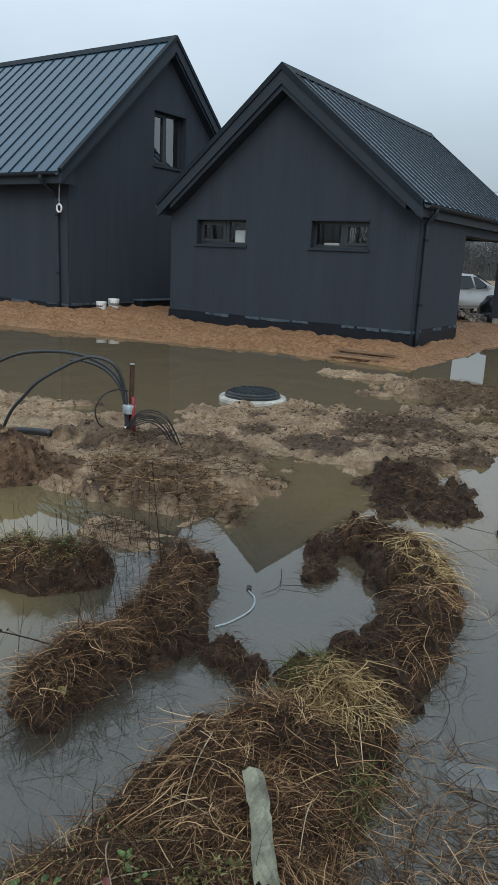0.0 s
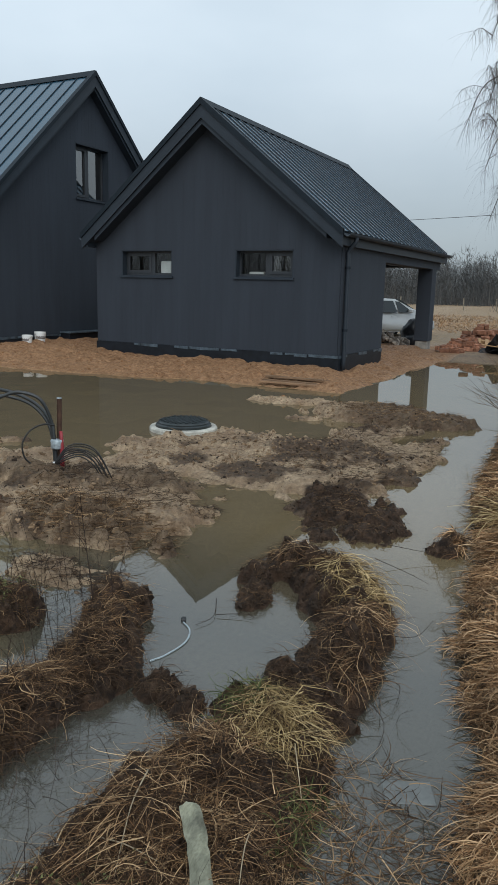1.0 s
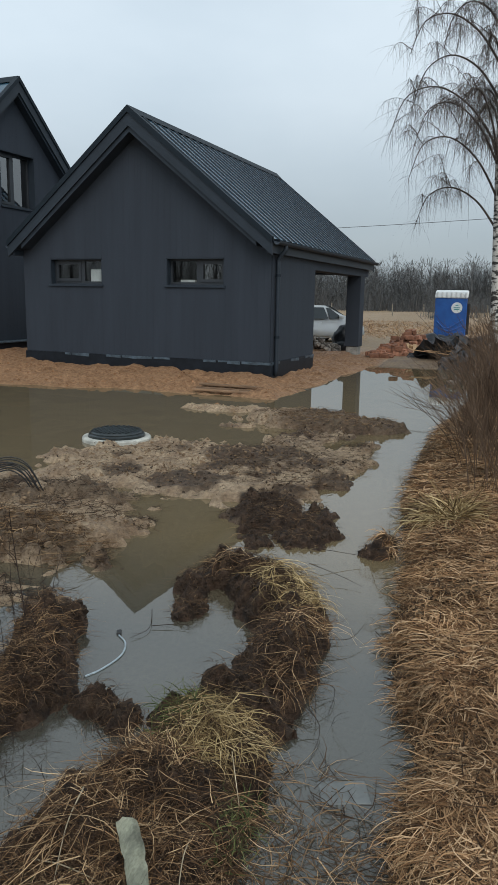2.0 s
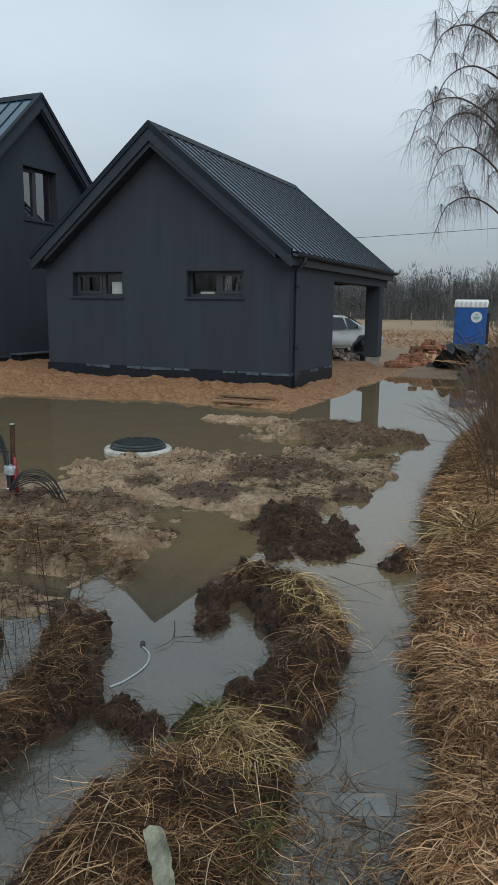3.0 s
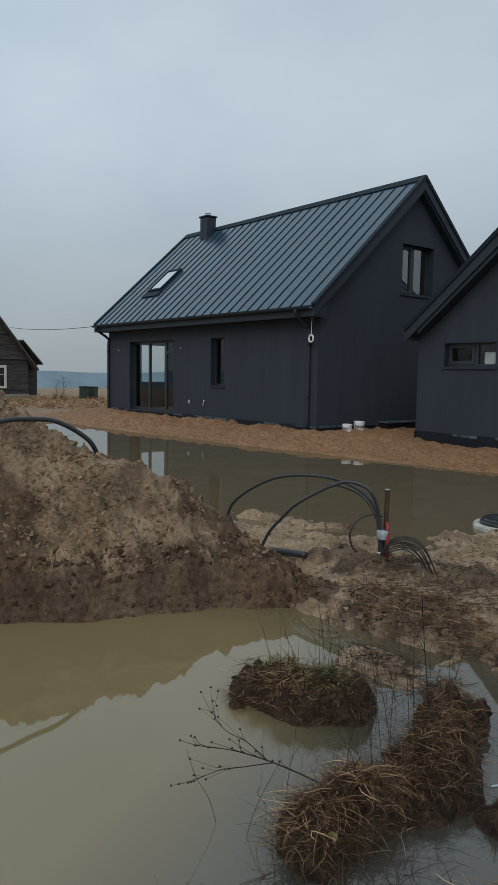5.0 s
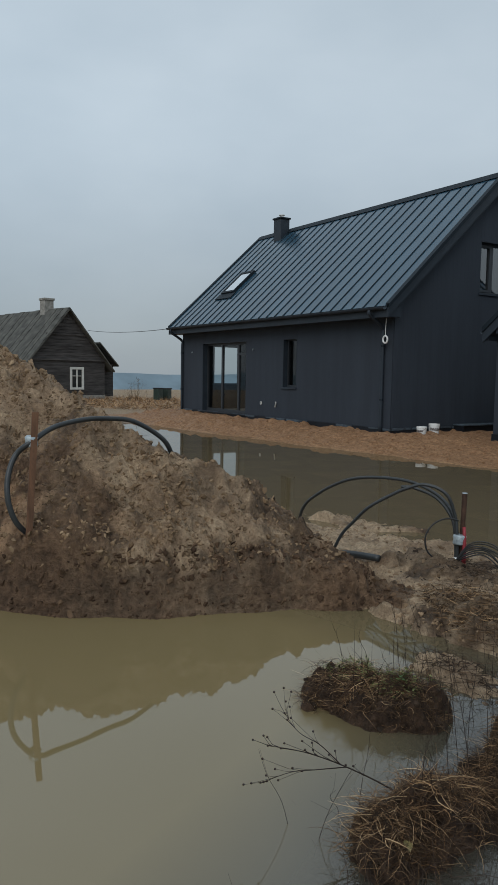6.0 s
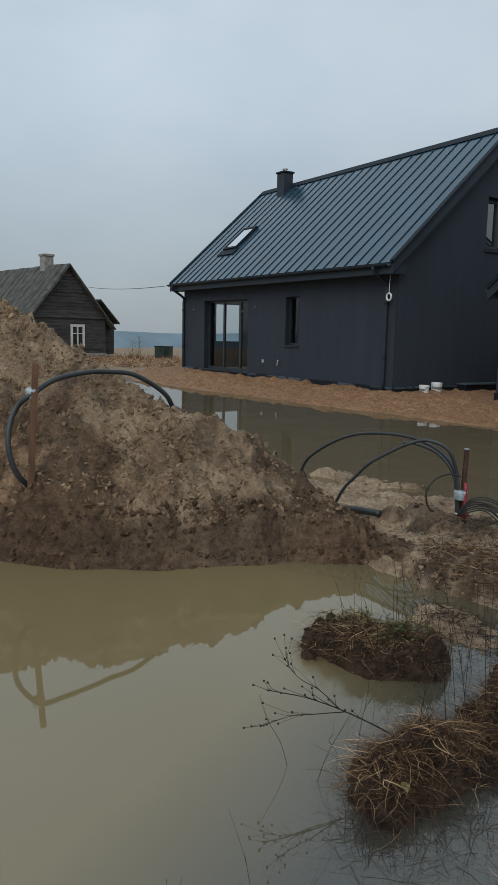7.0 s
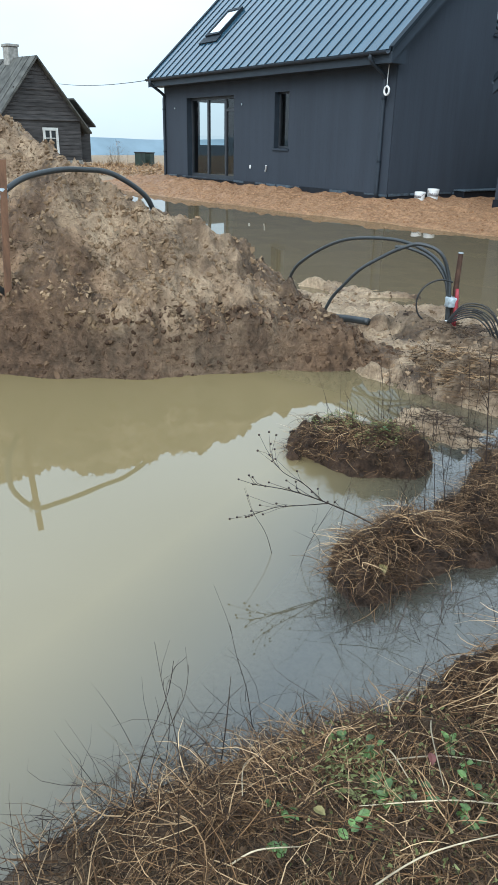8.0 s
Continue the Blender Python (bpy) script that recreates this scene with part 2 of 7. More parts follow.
def prism(bm, poly, off):
    """The flat polygon poly, pushed out by the vector off."""
    off = Vector(off)
    a = [bm.verts.new(p) for p in poly]
    b = [bm.verts.new(Vector(p) + off) for p in poly]
    bm.faces.new(a)
    bm.faces.new(b[::-1])
    for i in range(len(a)):
        j = (i + 1) % len(a)
        bm.faces.new((a[i], b[i], b[j], a[j]))


def tube(bm, pts, r, sides=8, r_end=None, caps=True):
    """A round bar through pts, tapering to r_end."""
    pts = [Vector(p) for p in pts]
    r_end = r if r_end is None else r_end
    rings, side = [], None
    for i, p in enumerate(pts):
        d = (pts[min(i + 1, len(pts) - 1)] - pts[max(i - 1, 0)]).normalized()
        if side is None:
            side = d.orthogonal().normalized()
        side = (side - d * side.dot(d)).normalized()
        up = d.cross(side)
        rr = r + (r_end - r) * i / max(1, len(pts) - 1)
        rings.append([bm.verts.new(p + rr * (math.cos(a) * side + math.sin(a) * up)) for a in (2 * math.pi * k / sides for k in range(sides))])
    for a, b in zip(rings, rings[1:]):
        for k in range(sides):
            bm.faces.new((a[k], a[(k + 1) % sides], b[(k + 1) % sides], b[k]))
    if caps:
        bm.faces.new(rings[0][::-1])
        bm.faces.new(rings[-1])


def lathe(bm, profile, sides=24, at=(0, 0, 0)):
    """A turned body from (radius, height) pairs."""
    rings = []
    for r, z in profile:
        rings.append([bm.verts.new((at[0] + r * math.cos(2 * math.pi * k / sides), at[1] + r * math.sin(2 * math.pi * k / sides), at[2] + z)) for k in range(sides)])
    for a, b in zip(rings, rings[1:]):
        for k in range(sides):
            bm.faces.new((a[k], a[(k + 1) % sides], b[(k + 1) % sides], b[k]))
    bm.faces.new(rings[0][::-1])
    bm.faces.new(rings[-1])


def spline(pts, n=8):
    """A smooth line through pts."""
    pts = [Vector(p) for p in pts]
    out = []
    for i in range(len(pts) - 1):
        p0, p1, p2, p3 = pts[max(i - 1, 0)], pts[i], pts[i + 1], pts[min(i + 2, len(pts) - 1)]
        for k in range(n):
            t = k / n
            out.append(0.5 * (2 * p1 + (p2 - p0) * t + (2 * p0 - 5 * p1 + 4 * p2 - p3) * t * t + (3 * p1 - p0 - 3 * p2 + p3) * t ** 3))
    out.append(pts[-1])
    return out


def arrays(name, verts, faces, mat, parent=None, smooth=False):
    """A mesh from numpy arrays of places and of triangles or quads."""
    me = bpy.data.meshes.new(name)
    verts, faces = np.asarray(verts, np.float32), np.asarray(faces, np.int32)
    k = faces.shape[1]
    me.vertices.add(len(verts))
    me.vertices.foreach_set("co", verts.ravel())
    me.loops.add(faces.size)
    me.loops.foreach_set("vertex_index", faces.ravel())
    me.polygons.add(len(faces))
    me.polygons.foreach_set("loop_start", np.arange(0, faces.size, k, dtype=np.int32))
    me.update(calc_edges=True)
    me.validate()
    for m in (mat if isinstance(mat, (list, tuple)) else [mat]):
        me.materials.append(m)
    if smooth:
        me.shade_smooth()
    else:
        me.shade_flat()
    ob = new(name, me)
    ob.parent = parent
    return ob


def value_noise(x, y, seed=0):
    """Smooth noise from -1 to 1 on arrays."""
    xi, yi = np.floor(x).astype(np.int64), np.floor(y).astype(np.int64)
    fx, fy = x - xi, y - yi
    fx, fy = fx * fx * (3 - 2 * fx), fy * fy * (3 - 2 * fy)

    def h(i, j):
        k = (i * 374761393 + j * 668265263 + seed * 974634777) & 0xFFFFFFFF
        k = ((k ^ (k >> 13)) * 1274126177) & 0xFFFFFFFF
        return ((k ^ (k >> 16)) & 0xFFFF) / 32767.5 - 1

    a, b, c, d = h(xi, yi), h(xi + 1, yi), h(xi, yi + 1), h(xi + 1, yi + 1)
    return (a + (b - a) * fx) * (1 - fy) + (c + (d - c) * fx) * fy


def fbm(x, y, scale, octaves=4, seed=0):
    s, amp, tot = 0, 1.0, 0.0
    for o in range(octaves):
        s = s + amp * value_noise(x * scale + 17.3 * o, y * scale - 9.1 * o, seed + o)
        tot += amp
        amp, scale = amp * 0.5, scale * 2.03
    return s / tot


def smooth01(t):
    t = np.clip(t, 0, 1)
    return t * t * (3 - 2 * t)


# ---- ground ----
def hump(x, y, cx, cy, rx, ry, turn):
    """How far inside an uneven oval the places lie: 1 at its middle, 0 at its rim."""
    c, s = math.cos(radians(turn)), math.sin(radians(turn))
    dx, dy = x - cx, y - cy
    r = np.sqrt(((dx * c + dy * s) / rx) ** 2 + ((-dx * s + dy * c) / ry) ** 2)
    return 1 - r + 0.22 * fbm(x, y, 2.6, 3, 5) + 0.34 * fbm(x, y, 8.0, 4, 8)


# mud flats: centre, half sizes, turn, height
FLATS = [(3.0, -8.75, 2.3, 0.85, 5, 0.06), (4.55, -9.45, 1.15, 0.8, -20, 0.09), (4.9, -7.3, 1.5, 1.25, 0, 0.06), (5.9, -6.7, 0.72, 1.9, 6, 0.07),
         (5.2, -4.25, 0.95, 0.6, 10, 0.12), (6.0, -4.3, 0.5, 0.5, 0, 0.1), (3.75, -3.65, 0.75, 0.32, 15, 0.035), (4.45, -4.93, 0.26, 0.13, 20, 0.03),
         (5.45, -10.55, 0.45, 0.25, 0, 0.012)]
# ridges of turned turf and mud: height, then the spine as x, y, half width
RIDGES = [(0.12, [(6.22, -8.3, 0.24), (6.40, -8.55, 0.38), (6.60, -8.92, 0.36)]),
          (0.10, [(6.34, -9.85, 0.14), (6.42, -10.12, 0.13), (6.53, -10.40, 0.10)]),
          (0.19, [(6.42, -9.80, 0.15), (6.68, -9.86, 0.20), (6.92, -10.06, 0.23), (7.08, -10.30, 0.21), (7.17, -10.58, 0.19), (7.22, -10.90, 0.20), (7.18, -11.20, 0.23)]),
          (0.19, [(7.15, -11.42, 0.27), (7.18, -11.72, 0.31), (7.18, -12.05, 0.36), (7.22, -12.40, 0.40)]),
          (0.13, [(6.60, -11.36, 0.12), (6.76, -11.42, 0.13)]),
          (0.19, [(6.00, -10.84, 0.16), (6.10, -11.08, 0.19), (6.26, -11.36, 0.24), (6.24, -11.66, 0.22), (6.24, -11.92, 0.19), (6.31, -12.08, 0.13)]),
          (0.22, [(5.22, -11.35, 0.25), (5.54, -11.17, 0.22)]),
          (0.11, [(7.25, -9.06, 0.12), (7.27, -8.95, 0.10)])]


def inside(x, y, spine, warp=None):
    """How far inside an uneven ridge the places lie: 1 on its spine, 0 at its rim."""
    best = np.full_like(x, -9.0)
    for (ax, ay, aw), (bx, by, bw) in zip(spine, spine[1:]):
        ux, uy = bx - ax, by - ay
        t = np.clip(((x - ax) * ux + (y - ay) * uy) / (ux * ux + uy * uy), 0, 1)
        best = np.maximum(best, 1 - np.hypot(x - ax - t * ux, y - ay - t * uy) / (aw + (bw - aw) * t))
    return best + (clump_warp(x, y) if warp is None else warp)


def clump_warp(x, y):
    return 0.24 * fbm(x, y, 3.0, 3, 5) + 0.36 * fbm(x, y, 9.0, 4, 8)


def on_clump(x, y):
    warp = clump_warp(x, y)
    return np.maximum.reduce([inside(x, y, r, warp) for _, r in RIDGES])


MUDS = [(4.0, -9.15, 0.75, 0.33, 10, 0.10), (5.0, -9.85, 0.7, 0.3, -15, 0.06), (4.75, -8.75, 0.5, 0.3, 0, 0.05)]

POOLS = [(2.75, -8.2, 0.62, 0.26, 35), (3.55, -8.15, 0.30, 0.12, 20), (1.6, -8.7, 0.4, 0.15, 10), (5.35, -8.62, 0.32, 0.13, 20), (4.35, -7.3, 0.32, 0.10, 30), (4.15, -10.12, 0.3, 0.12, 0), (6.05, -5.6, 0.22, 0.4, 0), (5.15, -10.3, 0.3, 0.1, 10)]


def bank_edge(y):
    return np.interp(y, [-16, -13.0, -12.5, -12.25, -11.9, -11.3, -10.2, -9, -7.5, -5, -1, 6], [6.55, 6.66, 6.74, 7.5, 7.83, 7.81, 7.60, 7.33, 7.04, 6.84, 6.9, 6.95])


# crest of the earth heap: x, y, height
CREST = [(4.02, -9.98, 0.06), (3.58, -10.35, 0.45), (3.02, -10.77, 0.90), (2.6, -11.10, 1.14), (2.2, -11.45, 1.30), (1.34, -11.62, 1.50), (0.6, -11.95, 1.95), (-1.5, -12.6, 2.1), (-4.0, -13.2, 1.2)]


def mound_height(x, y):
    wx, wy = x + 0.16 * fbm(x, y, 1.1, 3, 31), y + 0.16 * fbm(x, y, 1.1, 3, 32)
    best, share = np.full_like(x, -9.0), np.zeros_like(x)
    for (ax, ay, az), (bx, by, bz) in zip(CREST, CREST[1:]):
        ux, uy = bx - ax, by - ay
        t = np.clip(((wx - ax) * ux + (wy - ay) * uy) / (ux * ux + uy * uy), 0, 1)
        d = np.hypot(wx - ax - t * ux, wy - ay - t * uy)
        top = az + (bz - az) * t
        p = 1 - d / (0.22 + 0.86 * top)
        h = top * (0.22 * smooth01(p * 7) + 0.78 * np.clip(p, 0, 1) ** 0.95)
        best, share = np.maximum(best, np.where(p > 0, h, -9)), np.maximum(share, p)
    lump = 0.07 * fbm(x, y, 1.9, 4, 41) + 0.15 * np.abs(fbm(x, y, 3.6, 3, 44)) + 0.12 * np.abs(fbm(x, y, 8.5, 3, 46)) + 0.07 * np.abs(fbm(x, y, 17.0, 2, 49)) - 0.035
    shelf = 0.03 * np.sin(best * 21 + 6 * fbm(x, y, 1.2, 3, 47)) * smooth01(2.4 * fbm(x, y, 1.5, 3, 48) + 0.5)
    return best + np.where(share > 0, (lump + shelf) * smooth01(share * 6) - 0.02 * smooth01(share * 3), 0), np.clip(share, 0, 1)


def ground_height(x, y):
    """Height over the water, and the share of orange sand, dark mud and dry turf."""
    z = np.full_like(x, -0.11) + 0.02 * fbm(x, y, 1.3, 3, 2)
    orange, mud, turf = np.zeros_like(x), np.zeros_like(x), np.zeros_like(x)
    # far ground and the land beyond the pond's left end
    far = np.maximum.reduce([y - 4.7, -14.0 - x, np.where(x < -2.2, -8.5 - y - 0.25 * x, -9), np.where(x < 9, -15.2 - y, -9), x - 30]) + 0.5 * fbm(x, y, 0.5, 3, 3)
    zf = 0.03 + 0.10 * smooth01(far / 1.5) + 0.03 * fbm(x, y, 0.6, 3, 9)
    z = np.where(far > 0, np.maximum(z, zf * smooth01(far / 0.3) - 0.02), z)
    turf = np.where(far > 0, smooth01((far - 2.0) / 5) * (0.75 + 0.25 * fbm(x, y, 0.7, 2, 12)), turf)
    mud = np.where(far > 0, 0.55 * (1 - smooth01(far / 7)) * smooth01((y + 15) / 3), mud)
    # fill sand round the buildings
    line = np.interp(x, [-14, -11.6, -6.5, -4.7, -1.6, 0.0, 1.0, 3.0], [-3.95, -3.9, -3.5, -3.28, -2.95, -2.8, -2.4, -2.45])
    pad = np.minimum.reduce([y - line, 4.1 - x, x + 17.5, 9.0 - y]) + 0.13 * fbm(x, y, 1.6, 4, 21)
    high = np.interp(x, [-16, -4, -2.5, 4], [0.30, 0.27, 0.16, 0.12])
    zp = -0.03 + 0.06 * smooth01(pad / 0.25) + high * smooth01(pad / 2.0) + (0.08 * fbm(x, y, 1.8, 4, 23) + 0.13 * np.abs(fbm(x, y, 3.4, 3, 24)) - 0.035) * smooth01(pad / 0.4)
    z = np.where(pad > -0.1, np.maximum(z, zp), z)
    orange = np.where(pad > -0.05, smooth01((pad + 0.05) / 0.2), orange)
    mud, turf = np.where(pad > 0, mud * 0.15, mud), np.where(pad > 0, 0, turf)
    # flats
    rough = 0.06 * fbm(x, y, 3.2, 5, 51) + 0.09 * np.abs(fbm(x, y, 7.0, 4, 53)) - 0.032
    for cx, cy, rx, ry, turn, h in FLATS:
        k = hump(x, y, cx, cy, rx, ry, turn)
        z = np.where(k > -0.2, np.maximum(z, -0.03 + (h + 0.03) * smooth01((k + 0.12) / 0.35) + rough * smooth01(k * 3 + 0.4)), z)
    near_flat = smooth01((x - 4.6) / 0.6) * smooth01((y + 5.4) / 0.8) * (y < -2) * (x < 7.2)
    mud = np.maximum(mud, np.where(y < -2.5, 0.75 * near_flat, 0))
    patch = smooth01(fbm(x, y, 1.5, 5, 61) * 5.0 - 0.25) * 0.85
    mud = np.where((pad < 0) & (y < -3) & (y > -10.9), np.maximum(mud, patch), mud)
    for cx, cy, rx, ry, turn, h in MUDS:
        k = hump(x, y, cx, cy, rx, ry, turn)
        z = np.where(k > 0, np.maximum(z, z + h * smooth01(k / 0.7) + rough * 0.5), z)
        mud = np.maximum(mud, smooth01(k * 3) * 0.62)
    # heap of dug earth
    mh, mp = mound_height(x, y)
    z = np.where(mp > 0, np.maximum(z, mh - 0.01), z)
    foot = 1 - smooth01((mh - 0.32 - 0.24 * fbm(x, y, 1.6, 4, 72) - 0.16 * fbm(x, y, 7.0, 3, 76)) / 0.1)
    rooty = smooth01(4.5 * fbm(x, y, 0.9, 4, 71) - 0.5 + 1.6 * fbm(x, y, 7.0, 3, 74))
    mud = np.where(mp > 0, np.clip(0.62 * foot + 0.6 * rooty + 0.3 * smooth01(5 * fbm(x, y, 6.0, 4, 73)), 0, 0.8), mud)
    orange = np.where(mp > 0, 0.15 + 0.55 * smooth01(fbm(x, y, 0.8, 3, 75) * 2.5), orange)
    # clumps
    lumps = 0.10 * fbm(x, y, 4.0, 4, 81) + 0.13 * np.abs(fbm(x, y, 9.0, 3, 83)) + 0.05 * np.abs(fbm(x, y, 21.0, 2, 85)) - 0.06
    warp = clump_warp(x, y)
    for h, spine in RIDGES:
        k = inside(x, y, spine, warp)
        z = np.where(k > -0.1, np.maximum(z, -0.06 + 0.06 * smooth01((k + 0.06) / 0.2) + h * (0.22 * smooth01((k + 0.03) / 0.25) + 0.54 * smooth01(k / 1.0)) + lumps * smooth01(k * 3 + 0.3)), z)
        mud = np.maximum(mud, smooth01((k + 0.25) * 4))
    # pools left in the sand flat
    for cx, cy, rx, ry, turn in POOLS:
        k = hump(x, y, cx, cy, rx, ry, turn)
        z = z - np.where(mp <= 0, np.clip(z + 0.03, 0, 1) * smooth01((k + 0.1) / 0.3), 0)
    # the turf bank on which the camera stands
    edge = bank_edge(y) + 0.10 * fbm(x, y, 1.7, 3, 91)
    b = np.where(y < 6.5, x - edge, -1)
    zb = -0.04 + 0.14 * smooth01(b / 0.22) + np.clip(b, 0, 4) * 0.10 * smooth01((y + 13) / 3) + 0.05 * fbm(x, y, 3.0, 3, 93)
    z = np.where(b > -0.1, np.maximum(z, zb), z)
    turf = np.where(b > 0, np.maximum(turf, (0.15 + 0.4 * np.maximum(smooth01((y + 12.2) / 0.8), smooth01((x - 8.0) / 0.9))) * smooth01(b / 0.2)), turf)
    mud = np.where(b > 0, np.maximum(mud * 0.5, 0.9 - 0.6 * smooth01(b) * np.maximum(smooth01((y + 12.6) / 0.8), smooth01((x - 8.0) / 0.9))), mud)
    z = z - 0.14 * np.exp(-((x - 6.34) / 0.16) ** 2 - ((y + 12.26) / 0.14) ** 2)
    # shallow end of the ditch
    sh = np.exp(-((x - 7.55) / 0.45) ** 2 - ((y + 11.9) / 0.5) ** 2)
    z = np.maximum(z, -0.11 + 0.085 * sh)
    z = z - 0.05 * np.clip(-58 - x, 0, 700)
    return z, orange, mud, turf


def stretch_line(pieces, reach):
    """Grid lines: even steps over each (from, to, step), then growing out to reach."""
    v = []
    for a, b, st in pieces:
        v.extend(np.linspace(a, b, max(1, round((b - a) / st)), endpoint=False))
    v.append(pieces[-1][1])
    lo, hi, st = [v[0]], [v[-1]], pieces[0][2]
    while lo[-1] > -reach:
        st *= 1.25
        lo.append(lo[-1] - st)
    st = pieces[-1][2]
    while hi[-1] < reach:
        st *= 1.25
        hi.append(hi[-1] + st)
    return np.array(lo[:0:-1] + v + hi[1:])


gx = stretch_line([(-18, -6, 0.08), (-6, 0.4, 0.045), (0.4, 4.6, 0.025), (4.6, 8.0, 0.018), (8.0, 8.6, 0.05), (8.6, 10, 0.08)], 2600)
gy = stretch_line([(-14.6, -12.6, 0.05), (-12.6, -9.4, 0.018), (-9.4, -8.6, 0.026), (-8.6, -7.5, 0.04), (-7.5, -0.8, 0.045), (-0.8, 6, 0.12)], 2600)
GX, GY = np.meshgrid(gx, gy)
GZ, G_OR, G_MU, G_TU = ground_height(GX, GY)


def ground_many(x, y):
    """The ground mesh's height at many places."""
    i, j = np.clip(np.searchsorted(gx, x) - 1, 0, len(gx) - 2), np.clip(np.searchsorted(gy, y) - 1, 0, len(gy) - 2)
    u, v = (x - gx[i]) / (gx[i + 1] - gx[i]), (y - gy[j]) / (gy[j + 1] - gy[j])
    return (GZ[j, i] * (1 - u) + GZ[j, i + 1] * u) * (1 - v) + (GZ[j + 1, i] * (1 - u) + GZ[j + 1, i + 1] * u) * v


def ground_at(x, y):
    return float(ground_many(np.array([float(x)]), np.array([float(y)]))[0])


nx, ny = len(gx), len(gy)
ii = (np.arange(ny - 1)[:, None] * nx + np.arange(nx - 1)[None, :]).ravel()
ground = arrays("ground", np.stack([GX.ravel(), GY.ravel(), GZ.ravel()], 1), np.stack([ii, ii + 1, ii + nx + 1, ii + nx], 1), M_GROUND, smooth=True)
zone = ground.data.attributes.new("zone", "FLOAT_COLOR", "POINT")
zone.data.foreach_set("color", np.clip(np.stack([G_OR.ravel(), G_MU.ravel(), G_TU.ravel(), np.ones(nx * ny)], 1), 0, 1).astype(np.float32).ravel())
tagged(ground, "flooded building plot of sand, churned mud and dry turf", "ground", kind="structure")
water = finish("water", boxed((-15.5, -17, -0.4), (8.6, 6.0, 0.0)), M_WATER)
bm = bmesh.new()
bm.from_mesh(water.data)
bmesh.ops.delete(bm, geom=[f for f in bm.faces if f.normal.z < 0.5], context="FACES")
bm.to_mesh(water.data)
bm.free()
tagged(water, "still silty brown flood water mirroring the sky", "water", kind="structure")

# ---- buildings ----
class Face:
    """A wall's plane: places by the run along it, the height and the distance out of it."""

    def __init__(self, origin, run, out):
        self.o, self.u, self.n = Vector(origin), Vector(run), Vector(out)

    def at(self, a, z, d=0.0):
        return self.o + self.u * a + self.n * d + Vector((0, 0, z))


def strips(a0, a1, width, holes, bottom, top, knots=()):
    """Upright strips (a, b, z0, top at a, top at b) that fill a wall round its holes (a0, a1, z0, z1)."""
    cuts = {a0, a1, *[k for k in knots if a0 < k < a1]}
    if width:
        cuts.update(a0 + (a1 - a0) * i / round((a1 - a0) / width) for i in range(1, round((a1 - a0) / width)))
    for h in holes:
        cuts = {c for c in cuts if all(abs(c - e) > 0.03 or c in (a0, a1) for e in h[:2])} | {h[0], h[1]}
    cuts = sorted(cuts)
    out = []
    for a, b in zip(cuts, cuts[1:]):
        if b - a < 0.004:
            continue
        spans, z = [], bottom
        for h in sorted((h for h in holes if h[0] - 1e-4 <= a and b <= h[1] + 1e-4), key=lambda h: h[2]):
            out.append((a, b, z, h[2], h[2]))
            z = h[3]
        out.append((a, b, z, top(a), top(b)))
    return [s for s in out if min(s[3], s[4]) - s[2] > 0.01]


def clad_wall(name, face, a0, a1, holes, bottom, top, parent, knots=(), board=0.14, thick=0.24, label=""):
    """A wall with thickness, its openings cut through, clad with separate upright boards."""
    bm = bmesh.new()
    for a, b, z, ta, tb in strips(a0, a1, None, holes, bottom - 0.3, top, knots):
        prism(bm, [face.at(a, z), face.at(b, z), face.at(b, tb), face.at(a, ta)], face.n * -thick)
    wall = part(name, bm, M_BACK, parent, label)
    cache = {}
    for a, b, z, ta, tb in strips(a0, a1, board, holes, bottom, top, knots):
        key = (round(b - a, 4), round(ta - z, 4), round(tb - z, 4))
        if key not in cache:
            bm = bmesh.new()
            w, e = b - a, 0.0006
            poly = [face.u * e, face.u * (w - e), face.u * (w - e) + Vector((0, 0, tb - z)), face.u * e + Vector((0, 0, ta - z))]
            prism(bm, poly, face.n * 0.022)
            bmesh.ops.recalc_face_normals(bm, faces=bm.faces)
            me = bpy.data.meshes.new("board")
            bm.to_mesh(me)
            bm.free()
            me.materials.append(M_CLAD)
            cache[key] = me
        piece("board", cache[key], wall, Matrix.Translation(face.at(a, z, 0.001)))
    return wall


